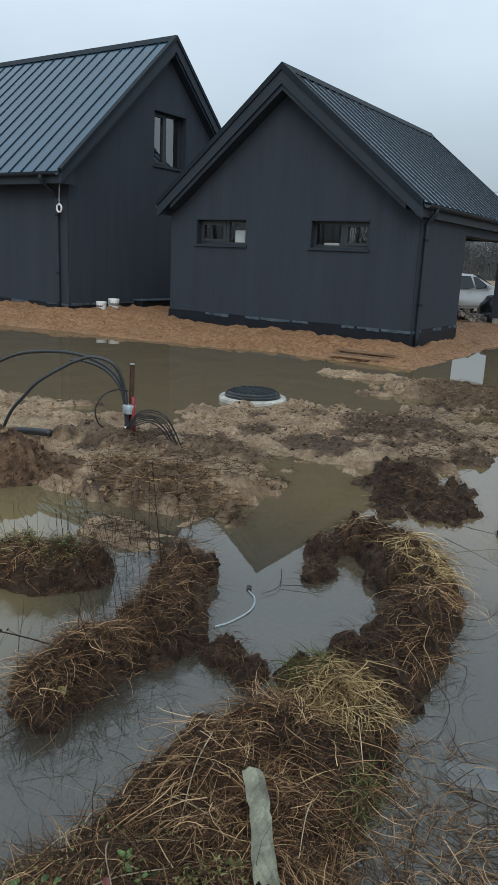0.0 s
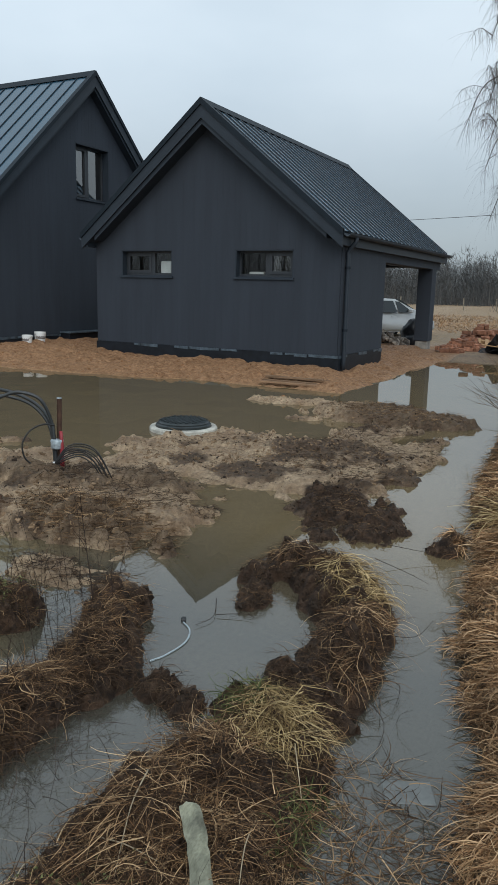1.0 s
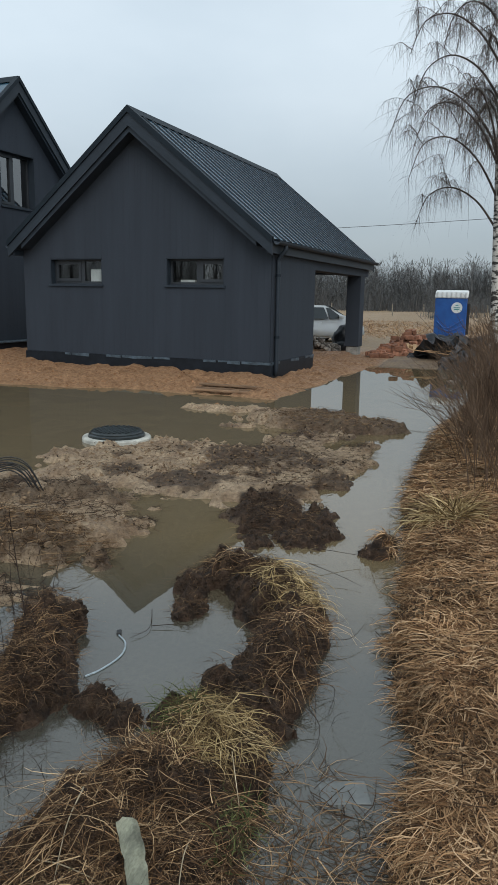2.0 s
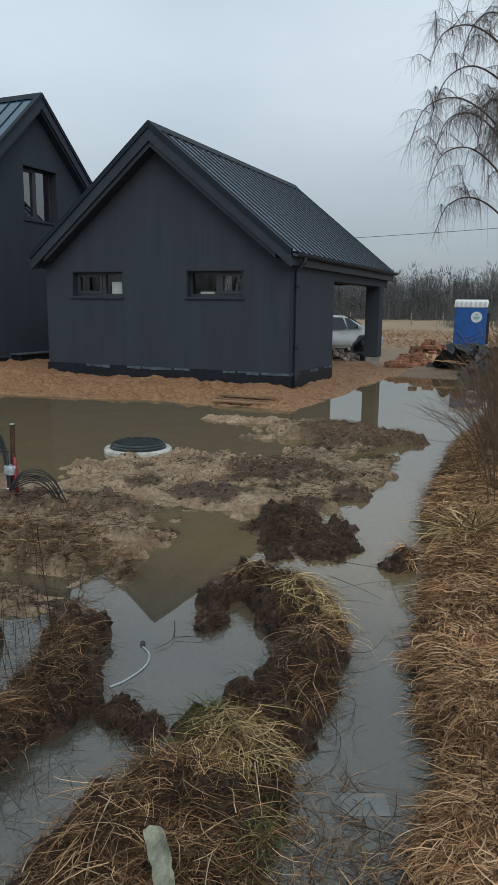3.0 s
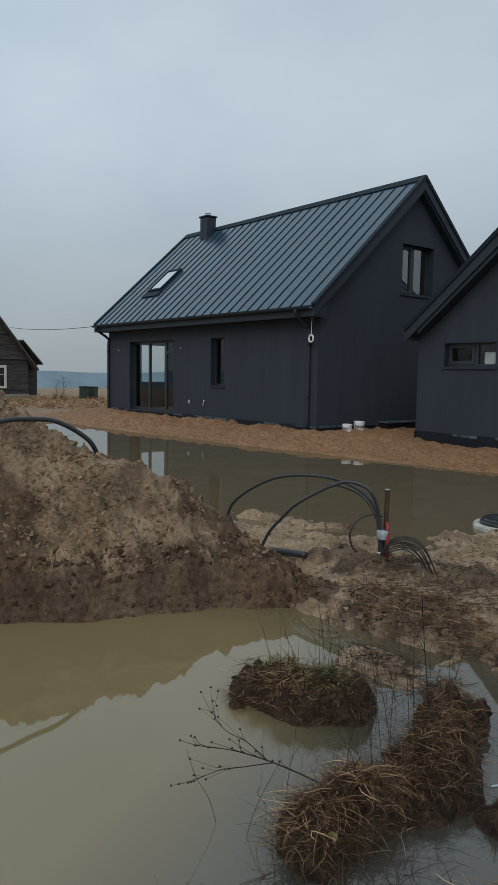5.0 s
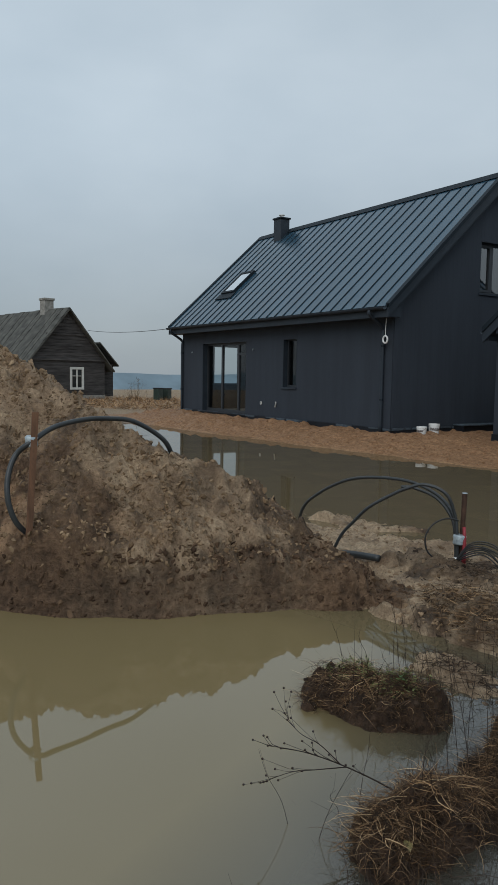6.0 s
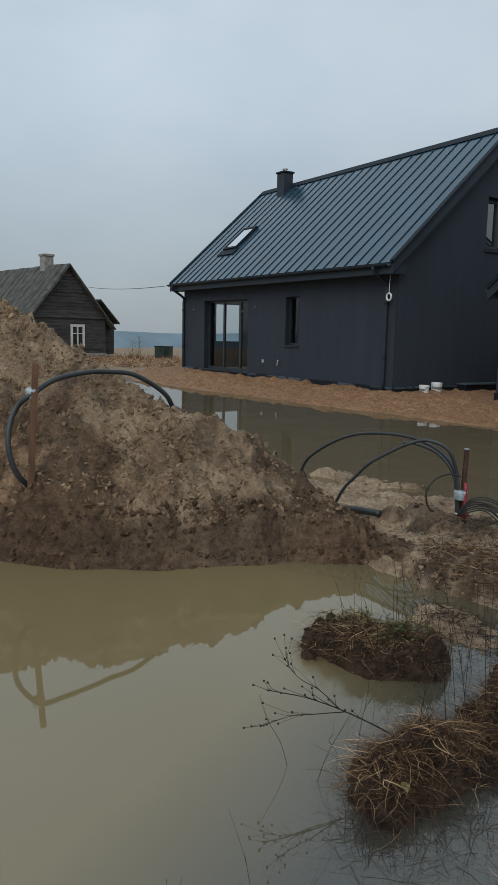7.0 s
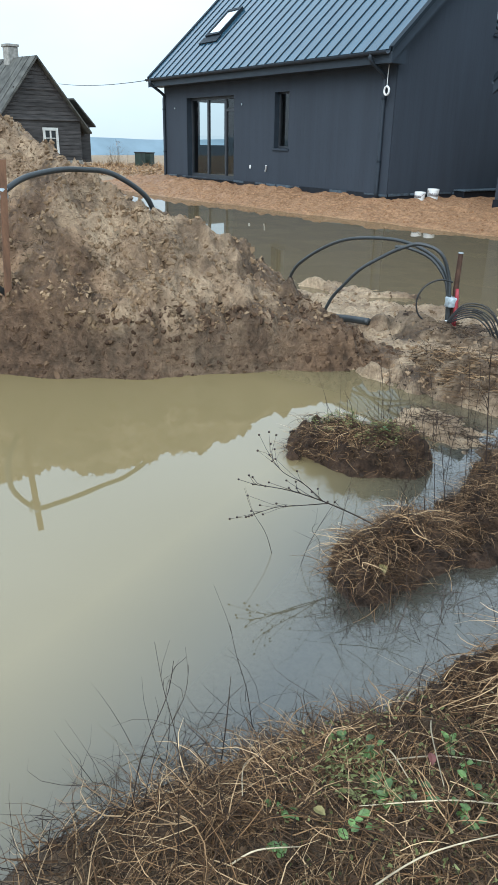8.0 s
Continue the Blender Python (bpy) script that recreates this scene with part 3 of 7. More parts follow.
def window(name, face, a0, a1, z0, z1, parent, mullions=(), rails=(), deep=0.13, sill=True, frame_w=0.06, label="", glazed=True, sashes=(), coated=()):
    """A framed window set deep in its opening, with one pane between each two bars, and a metal sill."""
    w = new(name)
    w.parent = parent
    if label:
        w["label"] = label
    bm = bmesh.new()

    def bar(al, ar, zl, zr, out=0.0):
        prism(bm, [face.at(al, zl, -deep + out), face.at(ar, zl, -deep + out), face.at(ar, zr, -deep + out), face.at(al, zr, -deep + out)], face.n * -0.07)

    bar(a0, a0 + frame_w, z0, z1)
    bar(a1 - frame_w, a1, z0, z1)
    bar(a0 + frame_w, a1 - frame_w, z0, z0 + frame_w)
    bar(a0 + frame_w, a1 - frame_w, z1 - frame_w, z1)
    for c in mullions:
        bar(c - 0.045, c + 0.045, z0 + frame_w, z1 - frame_w, 0.004)
    for al, ar, zc in rails:
        bar(al, ar, zc - 0.04, zc + 0.04, 0.002)
    part("window_frame", bm, M_FRAME, w)
    for al, ar in sashes:
        bm = bmesh.new()
        for p, q, zl, zr in ((al, al + 0.06, z0 + frame_w, z1 - frame_w), (ar - 0.06, ar, z0 + frame_w, z1 - frame_w), (al + 0.06, ar - 0.06, z0 + frame_w, z0 + frame_w + 0.06), (al + 0.06, ar - 0.06, z1 - frame_w - 0.06, z1 - frame_w)):
            prism(bm, [face.at(p, zl, -deep + 0.018), face.at(q, zl, -deep + 0.018), face.at(q, zr, -deep + 0.018), face.at(p, zr, -deep + 0.018)], face.n * -0.05)
        part("sash", bm, M_FRAME, w)
    cols = [a0 + frame_w, *mullions, a1 - frame_w] if glazed else []
    for k, (c, d) in enumerate(zip(cols, cols[1:])):
        me = bpy.data.meshes.new("pane")
        me.from_pydata([face.at(p, q, -deep - 0.03) for p, q in ((c, z0 + 0.04), (d, z0 + 0.04), (d, z1 - 0.04), (c, z1 - 0.04))], [], [(0, 1, 2, 3)])
        me.materials.append(M_COATED if k in coated else M_GLASS)
        g = piece("pane", me, w)
        g.visible_shadow = False
    bm = bmesh.new()
    for al, ar, zl, zr in ((a0 - 0.0, a0 + 0.02, z0, z1), (a1 - 0.02, a1 + 0.0, z0, z1), (a0, a1, z1 - 0.02, z1)):
        prism(bm, [face.at(al, zl, 0.02), face.at(ar, zl, 0.02), face.at(ar, zr, 0.02), face.at(al, zr, 0.02)], face.n * (-deep - 0.02))
    part("reveal", bm, M_TRIM, w)
    if sill:
        bm = bmesh.new()
        prism(bm, [face.at(a0 - 0.03, z0 + 0.012, -deep), face.at(a0 - 0.03, z0 - 0.012, 0.06), face.at(a0 - 0.03, z0 - 0.05, 0.06), face.at(a0 - 0.03, z0 - 0.02, -deep)], face.u * (a1 - a0 + 0.06))
        part("sill", bm, M_TRIM, w)
    return w


def gutter(name, start, end, parent, r=0.07):
    """A half-round gutter along an eave."""
    d = (Vector(end) - Vector(start)).normalized()
    side = d.cross(Vector((0, 0, 1)))
    bm = bmesh.new()
    prof = [(r * math.cos(a), r * math.sin(a)) for a in (math.pi + math.pi * k / 8 for k in range(9))]
    prof = prof + [(x * 0.9, y * 0.9) for x, y in prof[::-1]]
    prism(bm, [Vector(start) + side * x + Vector((0, 0, y)) for x, y in prof], Vector(end) - Vector(start))
    return part(name, bm, M_TRIM, parent)


def downpipe(pts, parent, collars=()):
    bm = bmesh.new()
    tube(bm, spline(pts, 5), 0.045, 10)
    p = part("downpipe", bm, M_TRIM, parent, smooth=True)
    for c in collars:
        bm = bmesh.new()
        tube(bm, [Vector(c) - Vector((0, 0, 0.025)), Vector(c) + Vector((0, 0, 0.025))], 0.056, 10)
        part("pipe_clip", bm, M_SEAM, p)
    return p


def seam_roof(name, parent, eave0, eave1, rise, spacing, label="", rib=0.014):
    """One roof slope: flat pans between raised standing seams, each a part. rise: from eave to ridge."""
    e0, e1, r = Vector(eave0), Vector(eave1), Vector(rise)
    run = e1 - e0
    n = run.cross(r).normalized()
    if n.z < 0:
        n = -n
    count = round(run.length / spacing)
    step = run / count
    bm = bmesh.new()
    prism(bm, [e0 - n * 0.012, e1 - n * 0.012, e1 + r - n * 0.012, e0 + r - n * 0.012], n * -0.2)
    slope = part(name, bm, M_TRIM, parent, label)
    bm = bmesh.new()
    g = step.normalized() * 0.004
    prism(bm, [g, step - g, step - g + r, g + r], n * -0.011)
    bmesh.ops.recalc_face_normals(bm, faces=bm.faces)
    pan = bpy.data.meshes.new("roof_panel")
    bm.to_mesh(pan)
    bm.free()
    pan.materials.append(M_ROOF)
    bm = bmesh.new()
    s = step.normalized() * rib
    prism(bm, [-s - r.normalized() * 0.01, s - r.normalized() * 0.01, s * 0.7 - r.normalized() * 0.01 + n * 0.02, -s * 0.7 - r.normalized() * 0.01 + n * 0.02], r * 1.0)
    bmesh.ops.recalc_face_normals(bm, faces=bm.faces)
    seam = bpy.data.meshes.new("seam")
    bm.to_mesh(seam)
    bm.free()
    seam.materials.append(M_SEAM)
    for i in range(count):
        piece("roof_panel", pan, slope, Matrix.Translation(e0 + step * i))
        if i:
            piece("seam", seam, slope, Matrix.Translation(e0 + step * i))
    return slope


def plinth(name, face, a0, a1, z0, z1, parent, notches=()):
    bm = bmesh.new()
    prism(bm, [face.at(a0, z0, 0.0), face.at(a1, z0, 0.0), face.at(a1, z1, 0.0), face.at(a0, z1, 0.0)], face.n * 0.035)
    p = part(name, bm, M_PLINTH, parent, "dark bitumen-coated plinth")
    rnd = random.Random(len(name) + int(a1 * 10))
    a = a0
    while a < a1 - 0.1:
        w = min(rnd.uniform(0.15, 0.7), a1 - a)
        if rnd.random() < 0.75:
            t = rnd.uniform(0.03, 0.06)
            bm = bmesh.new()
            prism(bm, [face.at(a, z1 - t, 0.035), face.at(a + w, z1 - t * rnd.uniform(0.6, 1.5), 0.035), face.at(a + w, z1 + 0.004, 0.037), face.at(a, z1 + 0.004, 0.035)], face.n * 0.012)
            part("sealing_strip", bm, M_FOIL, p, "torn light grey sealing strip")
        a += w + rnd.uniform(0.0, 0.06)
    return p


# garage with a carport behind
GX1, GK, GRZ, GEX = 2.98, 0.816, 5.30, 3.12
garage = thing("garage", "dark anthracite timber-clad garage with carport and steep metal roof", "garage")
g_front = Face((0, 0, 0), (1, 0, 0), (0, -1, 0))
g_side = Face((GX1, 0, 0), (0, 1, 0), (1, 0, 0))
g_left = Face((-GX1, 0, 0), (0, 1, 0), (-1, 0, 0))
G_HOLES = [(-2.26, -0.91, 1.90, 2.44), (0.66, 1.975, 1.90, 2.44)]


def g_top(a):
    return GRZ - 0.24 - GK * abs(a)


clad_wall("wall_gable", g_front, -GX1, GX1, G_HOLES, 0.40, g_top, garage, knots=(0,))
clad_wall("wall_side", g_side, 0.0, 2.72, [], 0.40, lambda a: 2.55, garage)
clad_wall("wall_side", g_left, 0.0, 7.5, [], 0.40, lambda a: 2.55, garage, board=0.3)
bm = bmesh.new()
box(bm, (-GX1 + 0.24, 2.48, 0.0), (GX1 - 0.24, 2.70, 2.6))
prism(bm, [(-GX1 + 0.3, 2.48, 2.6), (GX1 - 0.3, 2.48, 2.6), (0, 2.48, 4.9)], (0, 0.2, 0))
part("inner_wall", bm, M_INSIDE, garage)
part("floor_slab", boxed((-GX1 + 0.24, 0.24, 0.0), (GX1 - 0.24, 2.48, 0.35)), M_CONC, garage)
plinth("plinth", g_front, -GX1 - 0.035, GX1 + 0.035, -0.05, 0.395, garage)
plinth("plinth", g_side, 0.0, 2.72, -0.05, 0.395, garage)
window("window", g_front, *G_HOLES[0], garage, mullions=(-1.5,), sashes=((-2.2, -1.545),), label="low strip window with dark frame")
window("window", g_front, *G_HOLES[1], garage, mullions=(1.33,), sashes=((1.375, 1.915),), coated=(1,), label="low strip window with dark frame")
# carport post and beams
col = part("column", boxed((GX1 - 0.40, 7.05, 0.34), (GX1, 7.50, 2.36), 0.01), M_CLAD, garage, "square dark clad carport column")
part("column_base", boxed((GX1 - 0.37, 7.08, -0.1), (GX1 - 0.03, 7.47, 0.34), 0.01), M_CONC, col, "bare concrete column base")
part("column", boxed((-GX1, 7.05, 0.1), (-GX1 + 0.4, 7.50, 2.36), 0.01), M_CLAD, garage)
part("beam", boxed((GX1 - 0.40, 2.72, 2.31), (GX1 + 0.002, 7.9, 2.55), 0.008), M_CLAD, garage)
part("beam", boxed((-GX1 + 0.4, 7.1, 2.36), (GX1 - 0.4, 7.45, 2.6), 0.008), M_CLAD, garage)
for s in (1, -1):
    # wide ribs, so the near-black seam colour draws the bands of shade
    seam_roof("roof_slope", garage, (s * GEX, -0.33, GRZ - GK * 3.1), (s * GEX, 8.0, GRZ - GK * 3.1), (-s * GEX, 0, GK * 3.1), 0.335, rib=0.034)
    bm = bmesh.new()
    zt = GRZ + 0.035
    prism(bm, [(0, -0.37, zt), (s * GEX, -0.37, zt - GK * GEX), (s * GEX, -0.37, zt - GK * GEX - 0.33), (0, -0.37, zt - 0.36)], (0, 0.045, 0))
    barge = part("barge_board", bm, M_TRIM, garage)
    bm = bmesh.new()
    prism(bm, [(0, -0.325, zt - 0.30), (s * 2.78, -0.325, zt - GK * 2.78 - 0.30), (s * 2.78, -0.325, zt - GK * 2.78 - 0.43), (0, -0.325, zt - 0.47)], (0, 0.32, 0))
    part("soffit", bm, M_TRIM, garage)
    bm = bmesh.new()
    prism(bm, [(0, -0.40, zt + 0.02), (s * GEX, -0.40, zt - GK * GEX + 0.02), (s * GEX, -0.40, zt - GK * GEX - 0.10), (0, -0.40, zt - 0.11)], (0, 0.12, 0))
    part("edge_flashing", bm, M_SEAM, barge)
    bm = bmesh.new()
    prism(bm, [(0, 7.97, zt), (s * GEX, 7.97, zt - GK * GEX), (s * GEX, 7.97, zt - GK * GEX - 0.33), (0, 7.97, zt - 0.36)], (0, 0.045, 0))
    part("barge_board", bm, M_TRIM, garage)
    bm = bmesh.new()
    ez = GRZ - GK * GEX
    prism(bm, [(s * (GEX - 0.01), -0.32, ez - 0.03), (s * (GEX - 0.01), -0.32, ez - 0.25), (s * GX1, -0.32, ez - 0.25), (s * GX1, -0.32, ez - 0.03)], (0, 8.3, 0))
    part("eave_board", bm, M_TRIM, garage)
    gutter("gutter", (s * (GEX + 0.07), -0.30, ez - 0.03), (s * (GEX + 0.07), 8.0, ez - 0.03), garage)
bm = bmesh.new()
prism(bm, [(-0.16, -0.38, GRZ - 0.10), (0, -0.38, GRZ + 0.06), (0.16, -0.38, GRZ - 0.10), (0, -0.38, GRZ + 0.02)], (0, 8.4, 0))
part("ridge_cap", bm, M_SEAM, garage)
downpipe([(GEX + 0.07, 0.18, 2.68), (GEX + 0.07, 0.17, 2.58), (3.06, 0.16, 2.40), (3.06, 0.16, 2.2), (3.06, 0.16, 1.2), (3.06, 0.16, 0.12)], garage, [(3.06, 0.16, 2.1), (3.06, 0.16, 0.9)])

# house
HX, HY, HH, HXF, HRZ, HK = -5.0, -1.285, 3.471, -15.87, 6.936, 0.92
HYR = HY + HH
house = thing("house", "new dark anthracite clad house with graphite standing-seam roof", "house")
h_front = Face((0, HY, 0), (1, 0, 0), (0, -1, 0))
h_gable = Face((HX, 0, 0), (0, 1, 0), (1, 0, 0))
h_back = Face((0, HY + 2 * HH, 0), (1, 0, 0), (0, 1, 0))
h_far = Face((HXF, 0, 0), (0, 1, 0), (-1, 0, 0))
H_DOOR, H_NARROW, H_UP, H_FARW = (-14.38, -11.54, 0.40, 2.71), (-9.545, -8.864, 1.31, 2.71), (1.657, 2.988, 3.87, 5.20), (-0.14, 1.06, 1.26, 2.72)


def h_top(a):
    return HRZ - 0.24 - HK * abs(a - HYR)


clad_wall("wall_front", h_front, HXF, HX, [H_DOOR, H_NARROW], 0.40, lambda a: 3.40, house)
clad_wall("wall_gable", h_gable, HY, HY + 2 * HH, [H_UP], 0.42, h_top, house, knots=(HYR,))
clad_wall("wall_gable", h_far, HY, HY + 2 * HH, [H_FARW], 0.42, h_top, house, knots=(HYR,), board=0.6)
clad_wall("wall_back", h_back, HXF, HX, [], 0.42, lambda a: 3.40, house, board=1.2)
part("floor_slab", boxed((HXF + 0.24, HY + 0.24, 0.0), (HX - 0.24, HY + 2 * HH - 0.24, 0.38)), M_CONC, house)
part("upper_floor", boxed((HXF + 0.24, HY + 0.24, 2.95), (HX - 0.24, HY + 2 * HH - 0.24, 3.15)), M_INSIDE, house)
part("inner_wall", boxed((-10.6, HY + 0.24, 0.38), (-10.45, HY + 2 * HH - 0.24, 2.95)), M_INSIDE, house)
part("inner_wall", boxed((-7.4, HY + 1.2, 3.15), (-7.3, HY + 2 * HH - 1.2, 4.4)), M_INSIDE, house)
plinth("plinth", h_front, HXF, HX + 0.035, -0.05, 0.395, house)
plinth("plinth", h_gable, HY, HY + 2 * HH, -0.05, 0.415, house)
door = window("terrace_door", h_front, *H_DOOR, house, mullions=(-13.32, -12.28), rails=((-12.24, -11.6, 2.32),), sill=False, frame_w=0.09, deep=0.15, label="tall glazed terrace door in dark frames")
part("threshold", boxed((-14.40, HY - 0.09, 0.36), (-11.52, HY, 0.395), 0.005), M_TRIM, door)
bm = bmesh.new()
box(bm, (-11.86, HY + 0.14, 1.28), (-11.83, HY + 0.20, 1.46))
part("handle", bm, M_SEAM, door)
window("window", h_front, *H_NARROW, house, mullions=(), label="narrow dark window")
window("window", h_gable, *H_UP, house, mullions=(2.32,), deep=0.17, sashes=((1.717, 2.275),), coated=(0, 1), label="upper gable window reflecting bare trees")
window("window", h_far, *H_FARW, house, mullions=(), label="unglazed window opening in the far gable", glazed=False)
HE0, HE1 = HY - 0.46, HY + 2 * HH + 0.46
EZ = HRZ - HK * (HYR - HE0)
for s, ye in ((1, HE0), (-1, HE1)):
    slope = seam_roof("roof_slope", house, (HXF - 0.24, ye, EZ), (HX + 0.24, ye, EZ), (0, HYR - ye, HRZ - EZ), 0.425)
    for xb, dx in ((HX + 0.235, 0.045), (HXF - 0.28, 0.045)):
        bm = bmesh.new()
        prism(bm, [(xb, HYR, HRZ + 0.035), (xb, ye, EZ + 0.035), (xb, ye, EZ - 0.27), (xb, HYR, HRZ - 0.33)], (dx, 0, 0))
        barge = part("barge_board", bm, M_TRIM, house)
        bm = bmesh.new()
        prism(bm, [(xb - 0.06, HYR, HRZ + 0.05), (xb - 0.06, ye, EZ + 0.05), (xb - 0.06, ye, EZ - 0.05), (xb - 0.06, HYR, HRZ - 0.07)], (dx + 0.09, 0, 0))
        part("edge_flashing", bm, M_SEAM, barge)
    bm = bmesh.new()
    q = 0.35 * s
    prism(bm, [(HX + 0.235, HYR, HRZ - 0.26), (HX + 0.235, ye + q, EZ - 0.26 + 0.35 * HK), (HX + 0.235, ye + q, EZ - 0.36 + 0.35 * HK), (HX + 0.235, HYR, HRZ - 0.40)], (-0.24, 0, 0))
    part("soffit", bm, M_TRIM, house)
    bm = bmesh.new()
    prism(bm, [(HXF - 0.23, ye + 0.01 * s, EZ - 0.02), (HXF - 0.23, ye + 0.01 * s, EZ - 0.26), (HXF - 0.23, ye + 0.46 * s, EZ - 0.26), (HXF - 0.23, ye + 0.46 * s, EZ + 0.1)], (HX - HXF + 0.46, 0, 0))
    part("eave_board", bm, M_TRIM, house)
    gutter("gutter", (HXF - 0.24, ye - 0.07 * s, EZ - 0.03), (HX + 0.22, ye - 0.07 * s, EZ - 0.03), house)
bm = bmesh.new()
prism(bm, [(HXF - 0.26, HYR - 0.16, HRZ - 0.11), (HXF - 0.26, HYR, HRZ + 0.06), (HXF - 0.26, HYR + 0.16, HRZ - 0.11), (HXF - 0.26, HYR, HRZ + 0.02)], (HX - HXF + 0.52, 0, 0))
part("ridge_cap", bm, M_SEAM, house)
for xp in (HX - 0.28, HXF + 0.06):
    downpipe([(xp, HE0 - 0.07, EZ - 0.08), (xp, HE0 - 0.06, EZ - 0.2), (xp, HY - 0.09, EZ - 0.48), (xp, HY - 0.08, EZ - 0.7), (xp, HY - 0.08, 1.5), (xp, HY - 0.08, 0.3)], house, [(xp, HY - 0.08, 2.4), (xp, HY - 0.08, 1.1)])
# chimney
bm = bmesh.new()
box(bm, (-14.60, HYR - 0.45, HRZ - 0.7), (-14.16, HYR - 0.05, HRZ + 0.37), 0.01)
chimney = part("chimney", bm, M_TRIM, house)
part("chimney_cap", boxed((-14.64, HYR - 0.49, HRZ + 0.37), (-14.12, HYR - 0.01, HRZ + 0.43), 0.01), M_SEAM, chimney)
bm = bmesh.new()
lathe(bm, [(0.07, 0), (0.07, 0.08), (0.11, 0.1), (0.11, 0.12), (0.03, 0.14)], 12, (-14.38, HYR - 0.25, HRZ + 0.43))
part("flue_cowl", bm, M_WHITE, chimney, "light metal flue cowl")
# skylight
hk_n = Vector((0, -HK, 1)).normalized()
hk_u = Vector((0, 1, HK)).normalized()
sk = new("skylight")
sk.parent = house


def on_roof(x, up, out):
    return Vector((x, HE0, EZ)) + hk_u * up + hk_n * out


bm = bmesh.new()
SU0, SU1, SX0, SX1 = 1.62, 2.78, -14.38, -13.55
for xa, xb, ua, ub in ((SX0, SX0 + 0.07, SU0, SU1), (SX1 - 0.07, SX1, SU0, SU1), (SX0 + 0.07, SX1 - 0.07, SU0, SU0 + 0.09), (SX0 + 0.07, SX1 - 0.07, SU1 - 0.09, SU1)):
    prism(bm, [on_roof(xa, ua, 0), on_roof(xb, ua, 0), on_roof(xb, ub, 0), on_roof(xa, ub, 0)], hk_n * 0.09)
part("frame", bm, M_SEAM, sk)
bm = bmesh.new()
prism(bm, [on_roof(SX0 + 0.07, SU0 + 0.09, 0.05), on_roof(SX1 - 0.07, SU0 + 0.09, 0.05), on_roof(SX1 - 0.07, SU1 - 0.09, 0.05), on_roof(SX0 + 0.07, SU1 - 0.09, 0.05)], hk_n * 0.02)
M_SKYL = material("skylight_glass", (0.72, 0.76, 0.78), 0.08, metal=0.95, vary=0.03, bump=0.0)
part("pane", bm, M_SKYL, sk, "skylight pane mirroring the sky")
bm = bmesh.new()
prism(bm, [on_roof(SX0 - 0.1, SU0 - 0.28, 0.012), on_roof(SX1 + 0.1, SU0 - 0.28, 0.012), on_roof(SX1 + 0.1, SU0, 0.012), on_roof(SX0 - 0.1, SU0, 0.012)], hk_n * 0.03)
part("apron", bm, M_SEAM, sk)

# ---- things on the plot ----
M_RED = material("red_plastic_sleeve", (0.30, 0.025, 0.035), 0.45, vary=0.12)
M_TAPE = material("silver_duct_tape", (0.45, 0.52, 0.55), 0.35, metal=0.3, vary=0.2, scale=30)
M_RUST = material("brown_rusty_steel", (0.11, 0.06, 0.04), 0.7, metal=0.4, vary=0.35, scale=12)
M_STAKE = material("weathered_wooden_stake", (0.17, 0.085, 0.045), 0.85, vary=0.3, scale=5, stretch=(4, 4, 0.6))
M_LID = material("dark_cast_iron_lid", (0.028, 0.036, 0.038), 0.3, vary=0.3, scale=14)
M_WIRE = material("black_cable", (0.018, 0.018, 0.018), 0.5, vary=0.1, bump=0.0)
M_PALE = material("pale_wet_plank", (0.47, 0.47, 0.35), 0.6, vary=0.35, scale=9, stretch=(3, 1.2, 3))
M_BRICK = material("red_clay_block", (0.34, 0.155, 0.09), 0.85, vary=0.35, scale=9, random_tint=0.45)
M_WOOD = material("raw_pallet_wood", (0.42, 0.26, 0.13), 0.8, vary=0.25, scale=5, stretch=(1, 6, 6), random_tint=0.15)
M_TARP = material("black_plastic_sheeting", (0.016, 0.02, 0.026), 0.45, vary=0.3, scale=5, grain=14, bump=0.6)
M_CARP = material("silver_car_paint", (0.50, 0.52, 0.52), 0.3, metal=0.1, vary=0.03, bump=0.0)
M_DARKGLASS = material("dark_car_glass", (0.015, 0.02, 0.022), 0.06, vary=0.02, bump=0.0)
M_RUBBER = material("black_rubber", (0.02, 0.02, 0.02), 0.8, vary=0.2)
M_BLUE = material("blue_cabin_plastic", (0.015, 0.10, 0.36), 0.4, vary=0.1, bump=0.03)
M_STICKER = material("white_round_sticker", (0.7, 0.75, 0.74), 0.5, vary=0.04, bump=0.0)
M_TEAL = material("teal_print", (0.05, 0.25, 0.25), 0.5, vary=0.04, bump=0.0)


def hose(name, pts, r, parent, mat=M_HOSE, label="", ribs=0.0, sides=10):
    bm = bmesh.new()
    tube(bm, spline(pts, 8), r, sides)
    return part(name, bm, mat, parent, label, smooth=True)


# well: concrete ring with a lid
MX, MY = 3.565, -6.465
well = thing("well_shaft", "round concrete shaft ring with dark iron cover standing in water", "manhole", pose(MX, MY, 0))
bm = bmesh.new()
lathe(bm, [(0.40, -0.2), (0.40, 0.035), (0.388, 0.05), (0.335, 0.052), (0.33, 0.04)], 48)
part("concrete_ring", bm, material("pale_wet_concrete", (0.50, 0.49, 0.43), 0.7, vary=0.25, scale=8), well, "wet pale concrete ring", smooth=False)
bm = bmesh.new()
lathe(bm, [(0.325, 0.045), (0.325, 0.075), (0.315, 0.085), (0.27, 0.097), (0.268, 0.105)], 48)
part("frame_ring", bm, M_LID, well)
bm = bmesh.new()
lathe(bm, [(0.30, 0.08), (0.302, 0.10), (0.29, 0.115), (0.2, 0.122), (0.05, 0.124)], 48)
